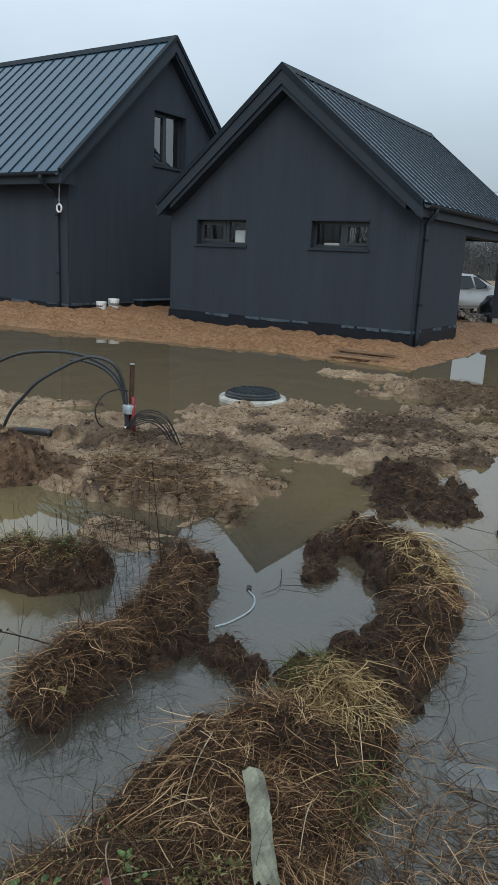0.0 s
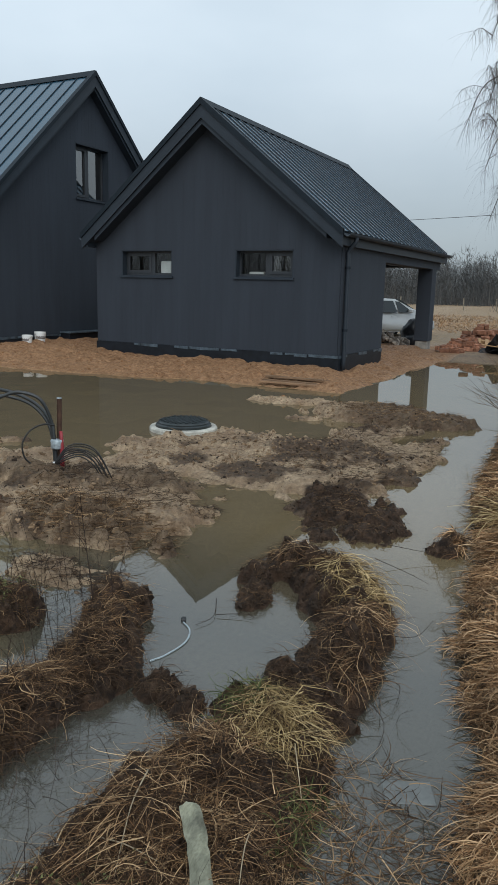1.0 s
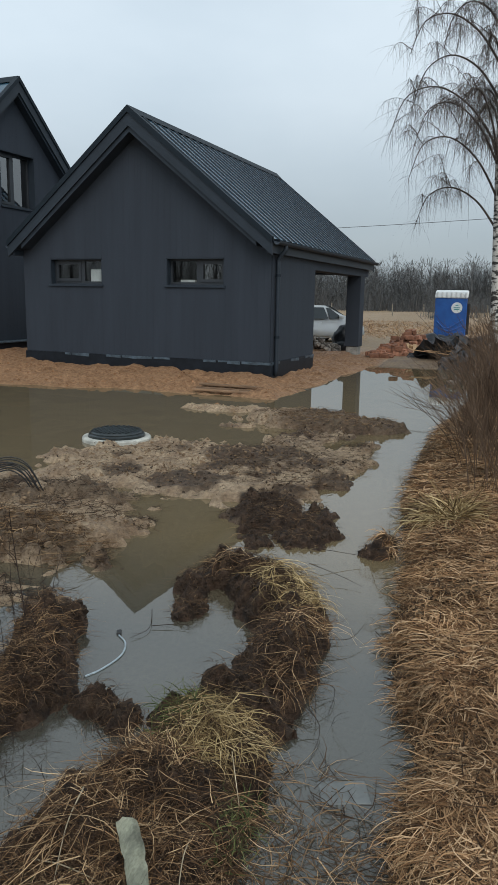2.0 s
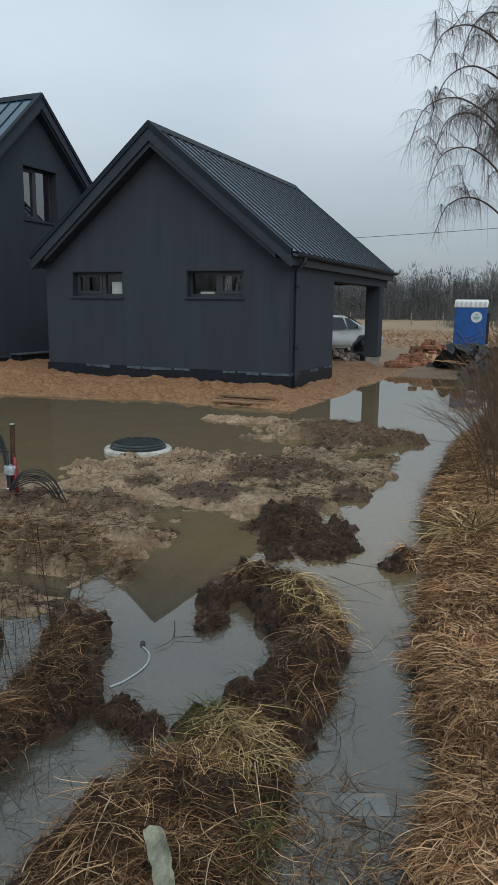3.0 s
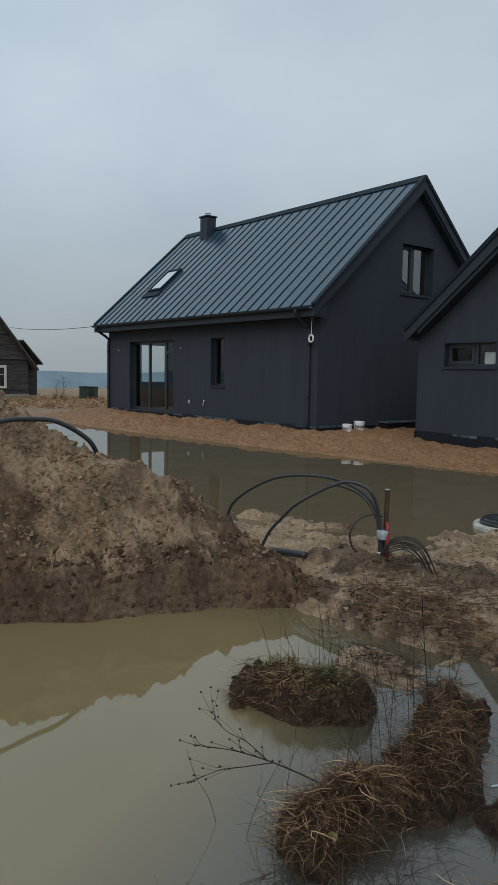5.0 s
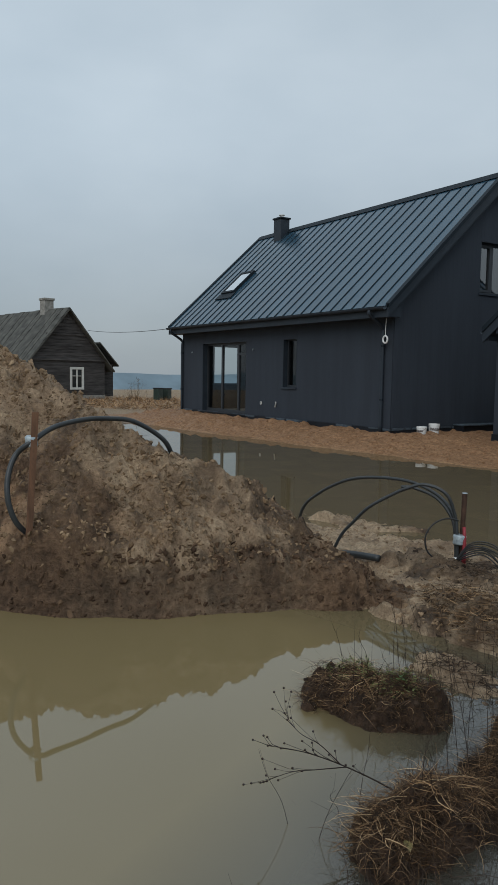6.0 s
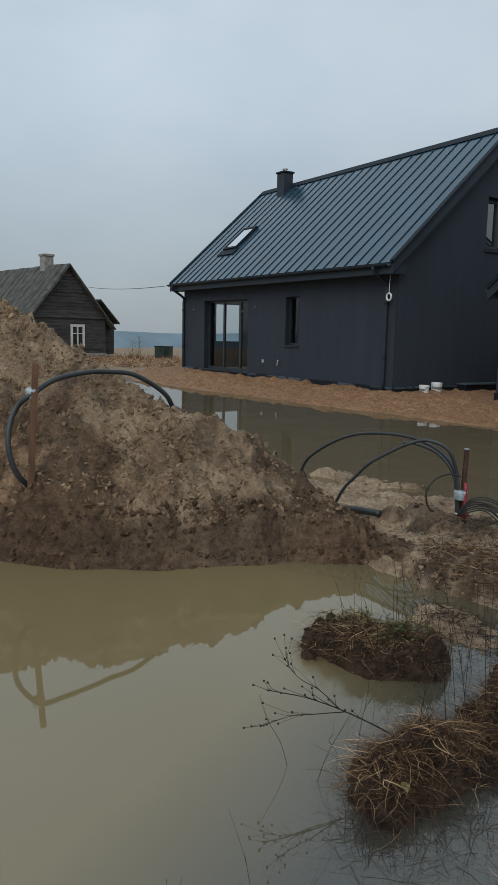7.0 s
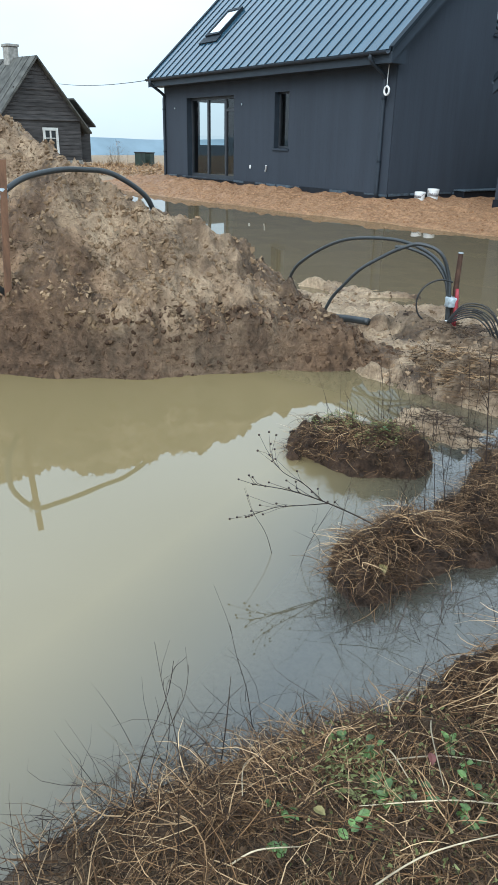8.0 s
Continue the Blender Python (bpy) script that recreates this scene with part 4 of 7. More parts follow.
lid = part("lid", bm, M_LID, well, "ribbed dark lid, wet")
for i in range(-4, 5):
    h = math.sqrt(0.27 ** 2 - (i * 0.055) ** 2)
    part("rib", boxed((i * 0.055 - 0.009, -h, 0.108), (i * 0.055 + 0.009, h, 0.130), 0.003), M_LID, lid)

# cable riser: steel post with hoses taped to it
riser = thing("cable_riser", "rusty steel post with taped hoses and loose cables in mud", "cable riser")
bm = bmesh.new()
tube(bm, [(3.88, -8.93, -0.15), (3.91, -8.94, 0.70)], 0.021, 12)
part("post", bm, M_RUST, riser, "brown steel post")
bm = bmesh.new()
lathe(bm, [(0.018, 0), (0.024, 0.004), (0.02, 0.008)], 12, (3.91, -8.94, 0.695))
part("post_rim", bm, M_TAPE, riser)
hose("hose", [(3.88, -8.97, 0.0), (3.87, -8.98, 0.3), (3.82, -8.96, 0.49), (3.62, -8.93, 0.63), (3.35, -8.99, 0.72), (3.04, -9.09, 0.73), (2.7, -9.18, 0.67), (2.37, -9.27, 0.5), (2.15, -9.31, 0.3), (2.04, -9.29, -0.05)], 0.015, riser)
hose("hose", [(3.90, -8.98, 0.0), (3.89, -8.99, 0.31), (3.86, -8.99, 0.5), (3.8, -9.05, 0.69), (3.65, -9.14, 0.75), (3.53, -9.22, 0.71), (3.41, -9.29, 0.64), (3.24, -9.4, 0.51), (3.12, -9.46, 0.37), (3.02, -9.51, 0.24), (2.92, -9.53, 0.06)], 0.0145, riser)
hose("hose", [(3.865, -8.96, 0.0), (3.855, -8.97, 0.3), (3.80, -8.97, 0.48), (3.67, -9.02, 0.63), (3.5, -9.12, 0.70), (3.43, -9.2, 0.705)], 0.013, riser)
hose("cable", [(3.94, -9.03, 0.48), (3.90, -9.13, 0.50), (3.86, -9.24, 0.46), (3.83, -9.30, 0.36), (3.84, -9.29, 0.24), (3.89, -9.23, 0.17), (3.96, -9.14, 0.14)], 0.007, riser, M_WIRE, sides=6)
for k in range(7):
    f, rr = k / 6, random.Random(k)
    hi = 0.20 + 0.11 * f
    hose("cable", [(3.98, -9.12, 0.14), (4.06 + 0.02 * f, -9.08 + 0.02 * rr.random(), hi), (4.15 + 0.03 * f, -9.02 + 0.05 * rr.random(), hi + 0.03), (4.25 + 0.06 * f, -8.95 + 0.03 * rr.random(), hi - 0.03), (4.30 + 0.12 * f, -8.9 + 0.03 * rr.random(), 0.06)], 0.006, riser, M_WIRE, sides=6)
bm = bmesh.new()
tube(bm, [(3.965, -8.985, 0.0), (3.962, -8.98, 0.25), (3.945, -8.965, 0.36), (3.935, -8.96, 0.42)], 0.020, 10, 0.013)
part("red_sleeve", bm, M_RED, riser, "bright red plastic sleeve", smooth=True)
bm = bmesh.new()
lathe(bm, [(0.052, 0), (0.056, 0.01), (0.053, 0.04), (0.057, 0.07), (0.05, 0.08)], 16, (3.905, -8.975, 0.27))
part("tape_wrap", bm, M_TAPE, riser, "silver tape wrap", smooth=True)
bm = bmesh.new()
lathe(bm, [(0.03, 0), (0.045, 0.02), (0.04, 0.05), (0.02, 0.07)], 10, (3.945, -9.06, 0.10))
part("tape_wrap", bm, M_WHITE, riser, "loose white tape")

ground_pipe = thing("drain_pipe", "black plastic pipe lying half buried in wet sand", "pipe")
hose("pipe", [(x, y, max(0.0, ground_at(x, y)) + 0.03) for x, y in ((2.86, -9.60), (3.15, -9.54), (3.5, -9.50))], 0.030, ground_pipe)
bm = bmesh.new()
lathe(bm, [(0.03, 0), (0.034, 0.02), (0.024, 0.04), (0.01, 0.05)], 10, (2.99, -9.66, 0.05))
tagged(finish("bottle_cap", bm, M_WHITE), "crumpled white plastic scrap on the sand", "litter")

# stake with a hose on the earth heap
stake = thing("stake", "brown wooden stake with black hose taped to it", "stake")
sz = ground_at(2.93, -12.31)
bm = bmesh.new()
prism(bm, [(2.905, -12.325, sz - 0.2), (2.95, -12.335, sz - 0.2), (2.955, -12.29, sz - 0.2), (2.91, -12.28, sz - 0.2)], (-0.095, 0.095, 1.37 - sz + 0.2))
part("post", bm, M_STAKE, stake)
hose("hose", [(2.85, -12.28, 0.50), (2.88, -12.37, 0.60), (2.875, -12.42, 0.75), (2.84, -12.41, 0.92), (2.80, -12.34, 1.07), (2.85, -12.23, 1.17), (2.70, -12.03, 1.25), (2.57, -11.76, 1.29), (2.50, -11.53, 1.29), (2.49, -11.30, 1.26), (2.5, -11.041, 1.103), (2.45, -10.921, 0.923)], 0.020, stake, label="thick black hose")
bm = bmesh.new()
lathe(bm, [(0.036, 0), (0.046, 0.015), (0.043, 0.045), (0.048, 0.07), (0.034, 0.085)], 14, (2.83, -12.24, 1.12))
part("tape_wrap", bm, M_TAPE, stake, "silver tape wrap", smooth=True)

# pale split log slab in the near turf
plank = thing("plank", "pale split wood slab half sunk in dead grass", "board")
bm = bmesh.new()
rows = []
for k in range(15):
    f = k / 14
    cx, cy = 7.205 + 0.245 * f + 0.006 * math.sin(5 * f), -12.065 - 0.30 * f
    half = 0.030 + 0.002 * math.sin(9 * f) + 0.004 * noise.noise(Vector((k * 0.7, 2.0, 5.0)))
    row = []
    for j in range(7):
        g = j / 3 - 1
        ragged = 0.022 * noise.noise(Vector((j * 1.7, k * 0.2, 3.0))) if k in (0, 14) else 0.004 * noise.noise(Vector((j * 2.1, k * 1.3, 7.0)))
        row.append((cx + half * g * 0.86 - ragged * 0.6, cy + half * g * 0.5 + ragged, 0.185 - 0.02 * f + 0.012 * (1 - g * g) + 0.006 * noise.noise(Vector((j * 0.9, k * 0.5, 1.0)))))
    rows.append([bm.verts.new(p) for p in row])
for a, b in zip(rows, rows[1:]):
    for j in range(6):
        bm.faces.new((a[j], a[j + 1], b[j + 1], b[j]))
bmesh.ops.solidify(bm, geom=list(bm.faces), thickness=0.016)
part("board", bm, M_PALE, plank, smooth=False)
tile = finish("floor_tile", boxed((-0.085, -0.06, -0.012), (0.085, 0.06, 0.0), 0.004), material("drowned_tile", (0.20, 0.21, 0.20), 0.6, vary=0.2))
tile.matrix_basis = pose(7.68, -11.45, 0.003, 0, 0, 25)
tagged(tile, "pale square tile lying just under the ditch water", "tile")

bit = thing("scrap", "small black and white plastic scrap in the puddle", "litter", pose(6.33, -10.74, 0.0, 0, 0, 30))
part("clip", boxed((-0.012, -0.02, -0.005), (0.012, 0.02, 0.012), 0.004), M_WIRE, bit)
hose("strip", [(0.0, -0.03, 0.003), (0.035, -0.12, 0.004), (0.02, -0.24, 0.004), (-0.06, -0.36, 0.003), (-0.13, -0.42, 0.003)], 0.005, bit, M_TAPE, "torn white strip", sides=6)

# buckets
def bucket(x, y, r, h, turn):
    z = ground_at(x, y)
    b = thing("bucket", "white plastic builder's bucket beside the house wall", "bucket", pose(x, y, z - 0.005, 0, 2, turn), group="buckets by the wall")
    bm = bmesh.new()
    lathe(bm, [(r * 0.86, 0), (r * 0.97, h * 0.8), (r, h * 0.82), (r, h * 0.9), (r * 0.98, h), (r * 0.94, h), (r * 0.84, 0.02)], 28)
    body = part("body", bm, M_WHITE, b)
    bm = bmesh.new()
    for k in range(5):
        a0, a1 = radians(200 + 24 * k), radians(200 + 24 * (k + 1))
        bm.faces.new([bm.verts.new((rr * math.cos(a), rr * math.sin(a), z2)) for rr, a, z2 in ((r * 0.935, a0, h * 0.35), (r * 0.935, a1, h * 0.35), (r * 0.958, a1, h * 0.62), (r * 0.958, a0, h * 0.62))])
    part("paper_label", bm, material("grey_label_print", (0.30, 0.28, 0.27), 0.6, vary=0.5, scale=40), body, "grey printed label")
    bm = bmesh.new()
    tube(bm, [(r * 1.01 * math.cos(a), r * 1.01 * math.sin(a), h * 0.86 - 0.5 * h * math.sin((a - 3.3) / 2.9 * math.pi)) for a in (3.3 + 0.29 * k for k in range(11))], 0.003, 6)
    part("handle", bm, M_RUST, b)


bucket(-4.45, -0.80, 0.125, 0.19, 10)
bucket(-4.47, -0.36, 0.135, 0.25, 60)

# white ring hung from the roof corner
ringlet = thing("cable_ring", "white cable coil hanging on a wire from the eave", "cable coil")
bm = bmesh.new()
tube(bm, [(-5.09 + 0.075 * math.cos(a), -1.47, 2.55 + 0.085 * math.sin(a)) for a in (2 * math.pi * k / 18 for k in range(19))], 0.022, 8, caps=False)
part("coil", bm, M_WHITE, ringlet, smooth=True)
hose("wire", [(-5.09, -1.47, 2.63), (-5.085, -1.47, 2.85), (-5.08, -1.46, 3.1)], 0.008, ringlet, M_WHITE, sides=6)
# outlets and lamp boxes on the house wall
for x, z in ((-10.63, 0.80), (-9.82, 0.78)):
    o = thing("wall_outlet", "short white cable outlet in the dark wall", "outlet", group="outlets in the house wall")
    bm = bmesh.new()
    if x < -10:
        tube(bm, [(x + 0.035 * math.cos(a), HY - 0.05, z + 0.042 * math.sin(a)) for a in (2 * math.pi * k / 12 for k in range(13))], 0.012, 6, caps=False)
    else:
        tube(bm, [(x - 0.07, HY - 0.03, z - 0.07), (x, HY - 0.06, z), (x + 0.06, HY - 0.10, z + 0.08)], 0.02, 8)
    part("cable_end", bm, M_WHITE, o)
for x, z in ((-15.1, 2.42), (-11.12, 2.44), (-5.42, 2.92), (-5.38, 2.62)):
    o = thing("wall_hook", "small cable stub on the house wall", "cable stub", group="cable stubs on the wall")
    bm = bmesh.new()
    tube(bm, [(x, HY - 0.02, z), (x + 0.03, HY - 0.07, z + 0.01), (x + 0.05, HY - 0.08, z - 0.03)], 0.014, 6)
    part("stub", bm, M_WIRE if x > -10 else M_TAPE, o)
# vent pipes low on gable gap, and the lower step behind
step = thing("gable_step", "dark low box against the house gable", "box")
part("box", boxed((HX + 0.03, 0.9, 0.1), (HX + 0.35, 3.6, 0.44), 0.01), M_PLINTH, step)
part("cover", boxed((HX + 0.03, 0.88, 0.44), (HX + 0.39, 3.62, 0.475), 0.005), M_FOIL, step)

# things on the garage sills
canister = finish("paint_bucket", boxed((-1.36, 0.20, 1.93), (-1.08, 0.42, 2.22), 0.02), M_WHITE)
tagged(canister, "white paint bucket behind the garage window", "bucket")
rag = finish("white_box", boxed((0.86, 0.22, 1.95), (1.20, 0.45, 2.01), 0.01), M_WHITE)
tagged(rag, "flat white package behind the garage window", "package")
shelf = finish("window_shelf", boxed((-2.4, 0.16, 1.84), (2.1, 0.50, 1.93), 0.004), M_WOOD)
tagged(shelf, "plain wooden ledge inside the garage windows", "shelf")

# slatted wood on the sand by the garage
M_SLAT = material("wet_sandy_slats", (0.26, 0.155, 0.085), 0.7, vary=0.3, scale=5, stretch=(1, 6, 6), random_tint=0.2)
pal = thing("slat_panel", "sand-covered wooden slats lying by the water", "slats")
for k in range(5):
    z = ground_at(2.9, -1.9 + 0.13 * k)
    part("slat", boxed((2.35, -2.15 + 0.13 * k, z - 0.03), (3.45, -2.07 + 0.13 * k, z + 0.008), 0.004), M_SLAT, pal)

# ---- building waste behind the carport ----
brick_me = bpy.data.meshes.new("brick")
bm = boxed((-0.125, -0.06, 0), (0.125, 0.06, 0.11), 0.006)
bmesh.ops.recalc_face_normals(bm, faces=bm.faces)
bm.to_mesh(brick_me)
bm.free()
brick_me.materials.append(M_BRICK)


def brick_pile(cx, cy, rx, ry, h, n, seed):
    rnd = random.Random(seed)
    p = thing("brick_pile", "loose heap of red clay blocks at the water's edge", "bricks", group="heaps of clay blocks")
    for _ in range(n):
        a, r = rnd.uniform(0, 2 * math.pi), math.sqrt(rnd.random())
        x, y = cx + rx * r * math.cos(a), cy + ry * r * math.sin(a)
        z = max(0.0, ground_at(x, y)) + h * (1 - r) * rnd.uniform(0.5, 1.0)
        piece("brick", brick_me, p, pose(x, y, z - 0.01, rnd.uniform(-14, 14), rnd.uniform(-14, 14), rnd.uniform(0, 40) - 20 + 90 * (rnd.random() < 0.3)))


brick_pile(3.85, 7.7, 0.5, 0.5, 0.50, 70, 1)
brick_pile(4.05, 9.4, 0.75, 0.7, 0.80, 110, 2)
brick_pile(3.7, 6.5, 0.35, 0.25, 0.15, 22, 3)


def crumpled(name, label, category, x, y, rx, ry, rz, mat, seed, folds=0.3, detail=4, z=None):
    """A slack, folded heap of sheeting."""
    bm = bmesh.new()
    bmesh.ops.create_icosphere(bm, subdivisions=detail, radius=1)
    o = Vector((seed * 7.1, seed * 3.3, 0))
    for v in bm.verts:
        n = noise.fractal(v.co * 1.6 + o, 1.0, 2.0, 4) * folds + abs(noise.noise(v.co * 4.5 + o)) * folds * 0.5
        v.co = v.co * (1 + n)
        v.co = Vector((v.co.x * rx, v.co.y * ry, max(v.co.z, -0.25) * rz))
    ob = finish(name, bm, mat, smooth=True)
    ob.matrix_basis = pose(x, y, (max(0.0, ground_at(x, y)) if z is None else z) + 0.12 * rz)
    return tagged(ob, label, category)


crumpled("tarpaulin", "heap of black plastic sheeting", "sheeting", 4.35, 10.9, 0.9, 0.5, 0.34, M_TARP, 1, 0.45)
crumpled("tarpaulin", "heap of black plastic sheeting", "sheeting", 4.9, 11.9, 0.6, 0.45, 0.4, M_TARP, 2, 0.45)
crumpled("rubbish_bag", "slumped black rubbish bag under the carport", "bag", 2.05, 8.9, 0.42, 0.45, 0.66, M_TARP, 3)
M_TORN = material("torn_dark_foil", (0.022, 0.025, 0.03), 0.5, vary=0.5, scale=6, random_tint=0.6)
sheet_me = []
for k in range(5):
    bm = bmesh.new()
    bmesh.ops.create_grid(bm, x_segments=7, y_segments=5, size=0.5)
    for v in bm.verts:
        v.co.z = 0.22 * noise.noise(Vector((v.co.x * 3 + 9 * k, v.co.y * 4, k))) + 0.10 * noise.noise(Vector((v.co.x * 9, v.co.y * 8 + 5 * k, k)))
        v.co.y *= 0.45 + 0.12 * k
        v.co.x += 0.15 * noise.noise(v.co * 5)
    bmesh.ops.solidify(bm, geom=list(bm.faces), thickness=0.006)
    me = bpy.data.meshes.new("sheet")
    bm.to_mesh(me)
    bm.free()
    me.materials.append(M_TORN)
    sheet_me.append(me)


def rubbish(x, y, rx, ry, h, n, seed):
    rnd = random.Random(seed)
    p = thing("rubbish_pile", "pile of wet dark torn foil and scraps by the bank", "rubbish", group="piles of site rubbish")
    for _ in range(n):
        a, r = rnd.uniform(0, 6.28), math.sqrt(rnd.random())
        u, v = x + rx * r * math.cos(a), y + ry * r * math.sin(a)
        ob = piece("sheet", rnd.choice(sheet_me), p, pose(u, v, max(0.0, ground_at(u, v)) + 0.04 + h * (1 - r) * rnd.uniform(0.2, 1), rnd.uniform(-40, 40), rnd.uniform(-40, 40), rnd.uniform(0, 360)))
        ob.scale = (rnd.uniform(0.4, 1.1),) * 3


rubbish(5.75, 7.3, 1.0, 1.2, 0.35, 60, 4)
rubbish(6.3, 5.4, 0.6, 0.9, 0.18, 30, 5)
rubbish(6.5, 9.5, 1.1, 0.9, 0.5, 50, 6)

rnd = random.Random(9)
M_SCRAP = material("mixed_rubble", (0.30, 0.26, 0.22), 0.85, vary=0.4, scale=9, random_tint=0.5)
stone_me = bpy.data.meshes.new("stone")
bm = bmesh.new()
bmesh.ops.create_icosphere(bm, subdivisions=1, radius=0.1)
for v in bm.verts:
    v.co *= 1 + 0.35 * noise.noise(v.co * 14)
bm.to_mesh(stone_me)
bm.free()
stone_me.materials.append(M_SCRAP)
heap = thing("rubble_heap", "low heap of broken masonry under the carport", "rubble")
for _ in range(90):
    a, r = rnd.uniform(0, 6.28), math.sqrt(rnd.random())
    x, y = 1.45 + 0.75 * r * math.cos(a), 8.0 + 0.7 * r * math.sin(a)
    ob = piece("stone", stone_me, heap, pose(x, y, max(0, ground_at(x, y)) + 0.5 * (1 - r) * rnd.uniform(0.4, 1), rnd.uniform(0, 360), rnd.uniform(0, 360), 0))
    ob.scale = (rnd.uniform(0.5, 1.5), rnd.uniform(0.5, 1.4), rnd.uniform(0.4, 1.0))
scraps = thing("scrap_litter", "scattered pale scraps and chips along the bank", "litter")
for _ in range(60):
    x, y = rnd.uniform(6.2, 7.1), rnd.uniform(1.5, 7.5)
    ob = piece("scrap", stone_me, scraps, pose(x, y, max(0, ground_at(x, y)) + 0.02, rnd.uniform(0, 360), rnd.uniform(0, 360), 0))
    ob.scale = (rnd.uniform(0.3, 1.3), rnd.uniform(0.3, 1.2), rnd.uniform(0.1, 0.4))

pallet = thing("pallet", "raw wooden pallet leaning on the rubbish", "pallet", pose(4.75, 8.0, 0.16, 16, 6, 12))
for k in range(6):
    part("deck_board", boxed((-0.6 + 0.22 * k, -0.4, 0.09), (-0.5 + 0.22 * k, 0.4, 0.11)), M_WOOD, pallet)
for k in range(3):
    part("bearer", boxed((-0.62, -0.4 + 0.35 * k, 0.0), (0.62, -0.32 + 0.35 * k, 0.088)), M_WOOD, pallet)
for k in range(4):
    b = finish("loose_board", boxed((-0.7, -0.06, 0), (0.7, 0.06, 0.025), 0.003), M_WOOD)
    b.matrix_basis = pose(5.35 + 0.25 * k, 6.2 + 0.35 * k, 0.30, 4 * k - 5, 5, 35 * k)
    tagged(b, "loose raw board on the rubbish heap", "board", "loose boards")

# ---- car ----
car = thing("car", "silver estate car parked behind the carport", "car", pose(-0.17, 12.5, 0.0, 0, 0, 58))
outline = [(-2.25, 0.35), (-2.28, 0.75), (-2.15, 0.95), (-1.95, 1.36), (-1.6, 1.44), (-0.6, 1.47), (0.15, 1.44), (0.75, 1.12), (1.12, 0.95), (1.6, 0.87), (1.88, 0.72), (1.93, 0.45), (1.9, 0.30), (-2.2, 0.28)]
bm = bmesh.new()
prism(bm, [(x, -0.86, z) for x, z in outline], (0, 1.72, 0))
for v in bm.verts:
    if v.co.z > 0.96:
        v.co.y *= 1 - 0.38 * (v.co.z - 0.96)
bmesh.ops.bevel(bm, geom=[e for e in bm.edges], offset=0.075, segments=4, affect="EDGES")
body = part("body", bm, M_CARP, car, smooth=True)
for poly in ([(-1.75, 1.0), (-1.72, 1.34), (-0.95, 1.39), (-0.9, 0.98)], [(-0.82, 0.98), (-0.85, 1.39), (-0.1, 1.38), (0.02, 0.98)], [(0.10, 0.98), (0.0, 1.37), (0.18, 1.35), (0.74, 0.99)]):
    bm = bmesh.new()
    prism(bm, [(x, -0.872 * (1 - 0.38 * (z - 0.96)) - 0.006, z) for x, z in poly], (0, 0.02, 0))
    part("side_window", bm, M_DARKGLASS, body)
for x in (-0.84, 0.06):
    part("door_handle", boxed((x - 0.32, -0.885, 0.83), (x - 0.16, -0.855, 0.86), 0.006), M_CARP, body)
part("wing_mirror", boxed((0.52, -1.03, 0.96), (0.66, -0.85, 1.10), 0.03), M_CARP, car)
bm = bmesh.new()
prism(bm, [(0.2, -0.7, 1.425), (0.2, 0.7, 1.425), (0.98, 0.72, 1.04), (0.98, -0.72, 1.04)], (0.015, 0, 0.02))
part("windscreen", bm, M_DARKGLASS, car)
for x in (-1.4, 1.22):
    for y in (-0.80, 0.80):
        bm = bmesh.new()
        lathe(bm, [(0.31, -0.09), (0.325, -0.05), (0.325, 0.05), (0.31, 0.09)], 24)
        bm.transform(pose(x, y, 0.325, 90, 0, 0))
        w = part("wheel", bm, M_RUBBER, car)
        bm = bmesh.new()
        lathe(bm, [(0.2, -0.10), (0.2, 0.10)], 16)
        bm.transform(pose(x, y, 0.325, 90, 0, 0))
        part("rim", bm, M_CARP, w)

# ---- portable toilet ----
loo = thing("portable_toilet", "blue plastic site toilet with white domed roof", "toilet cabin", pose(4.6, 13.9, 0.0, 0, 0, 8))
part("skid", boxed((-0.56, -0.56, 0.0), (0.56, 0.56, 0.12), 0.02), M_RUBBER, loo)
cab = part("cabin", boxed((-0.55, -0.55, 0.12), (0.55, 0.55, 1.78), 0.03), M_BLUE, loo)
for k in range(4):
    bm = bmesh.new()
    tube(bm, spline([(-0.45 + 0.1 * k, -0.555, 0.95 - 0.12 * k), (-0.1 + 0.06 * k, -0.56, 0.72 - 0.1 * k), (0.45, -0.555, 1.05 - 0.22 * k)], 6), 0.028, 6)
    part("moulding", bm, M_BLUE, cab, smooth=True)
bm = bmesh.new()
lathe(bm, [(0.19, 0), (0.19, 0.008)], 28)
bm.transform(pose(0.2, -0.566, 1.45, 90, 0, 0))
st = part("round_sign", bm, M_STICKER, cab, "white round sign with teal print")
for z, w in ((1.53, 0.05), (1.45, 0.11), (1.39, 0.09)):
    part("print_bar", boxed((0.2 - w, -0.580, z - 0.015), (0.2 + w, -0.576, z + 0.015)), M_TEAL, st)
bm = bmesh.new()
prism(bm, [(-0.58, -0.58, 1.78), (-0.58, 0.58, 1.78), (-0.55, 0.5, 1.98), (-0.55, 0.3, 2.06), (-0.55, -0.3, 2.06), (-0.55, -0.5, 1.98)], (1.14, 0, 0))
bmesh.ops.bevel(bm, geom=list(bm.edges), offset=0.03, segments=2, affect="EDGES")
rf = part("roof", bm, M_WHITE, loo, "white translucent roof")
for k in range(7):
    part("roof_rib", boxed((-0.5 + 0.16 * k, -0.595, 1.80), (-0.44 + 0.16 * k, -0.50, 1.99), 0.01), M_WHITE, rf)
part("vent_pipe", boxed((0.55, -0.2, 0.5), (0.66, -0.1, 1.6), 0.02), M_RUBBER, loo)

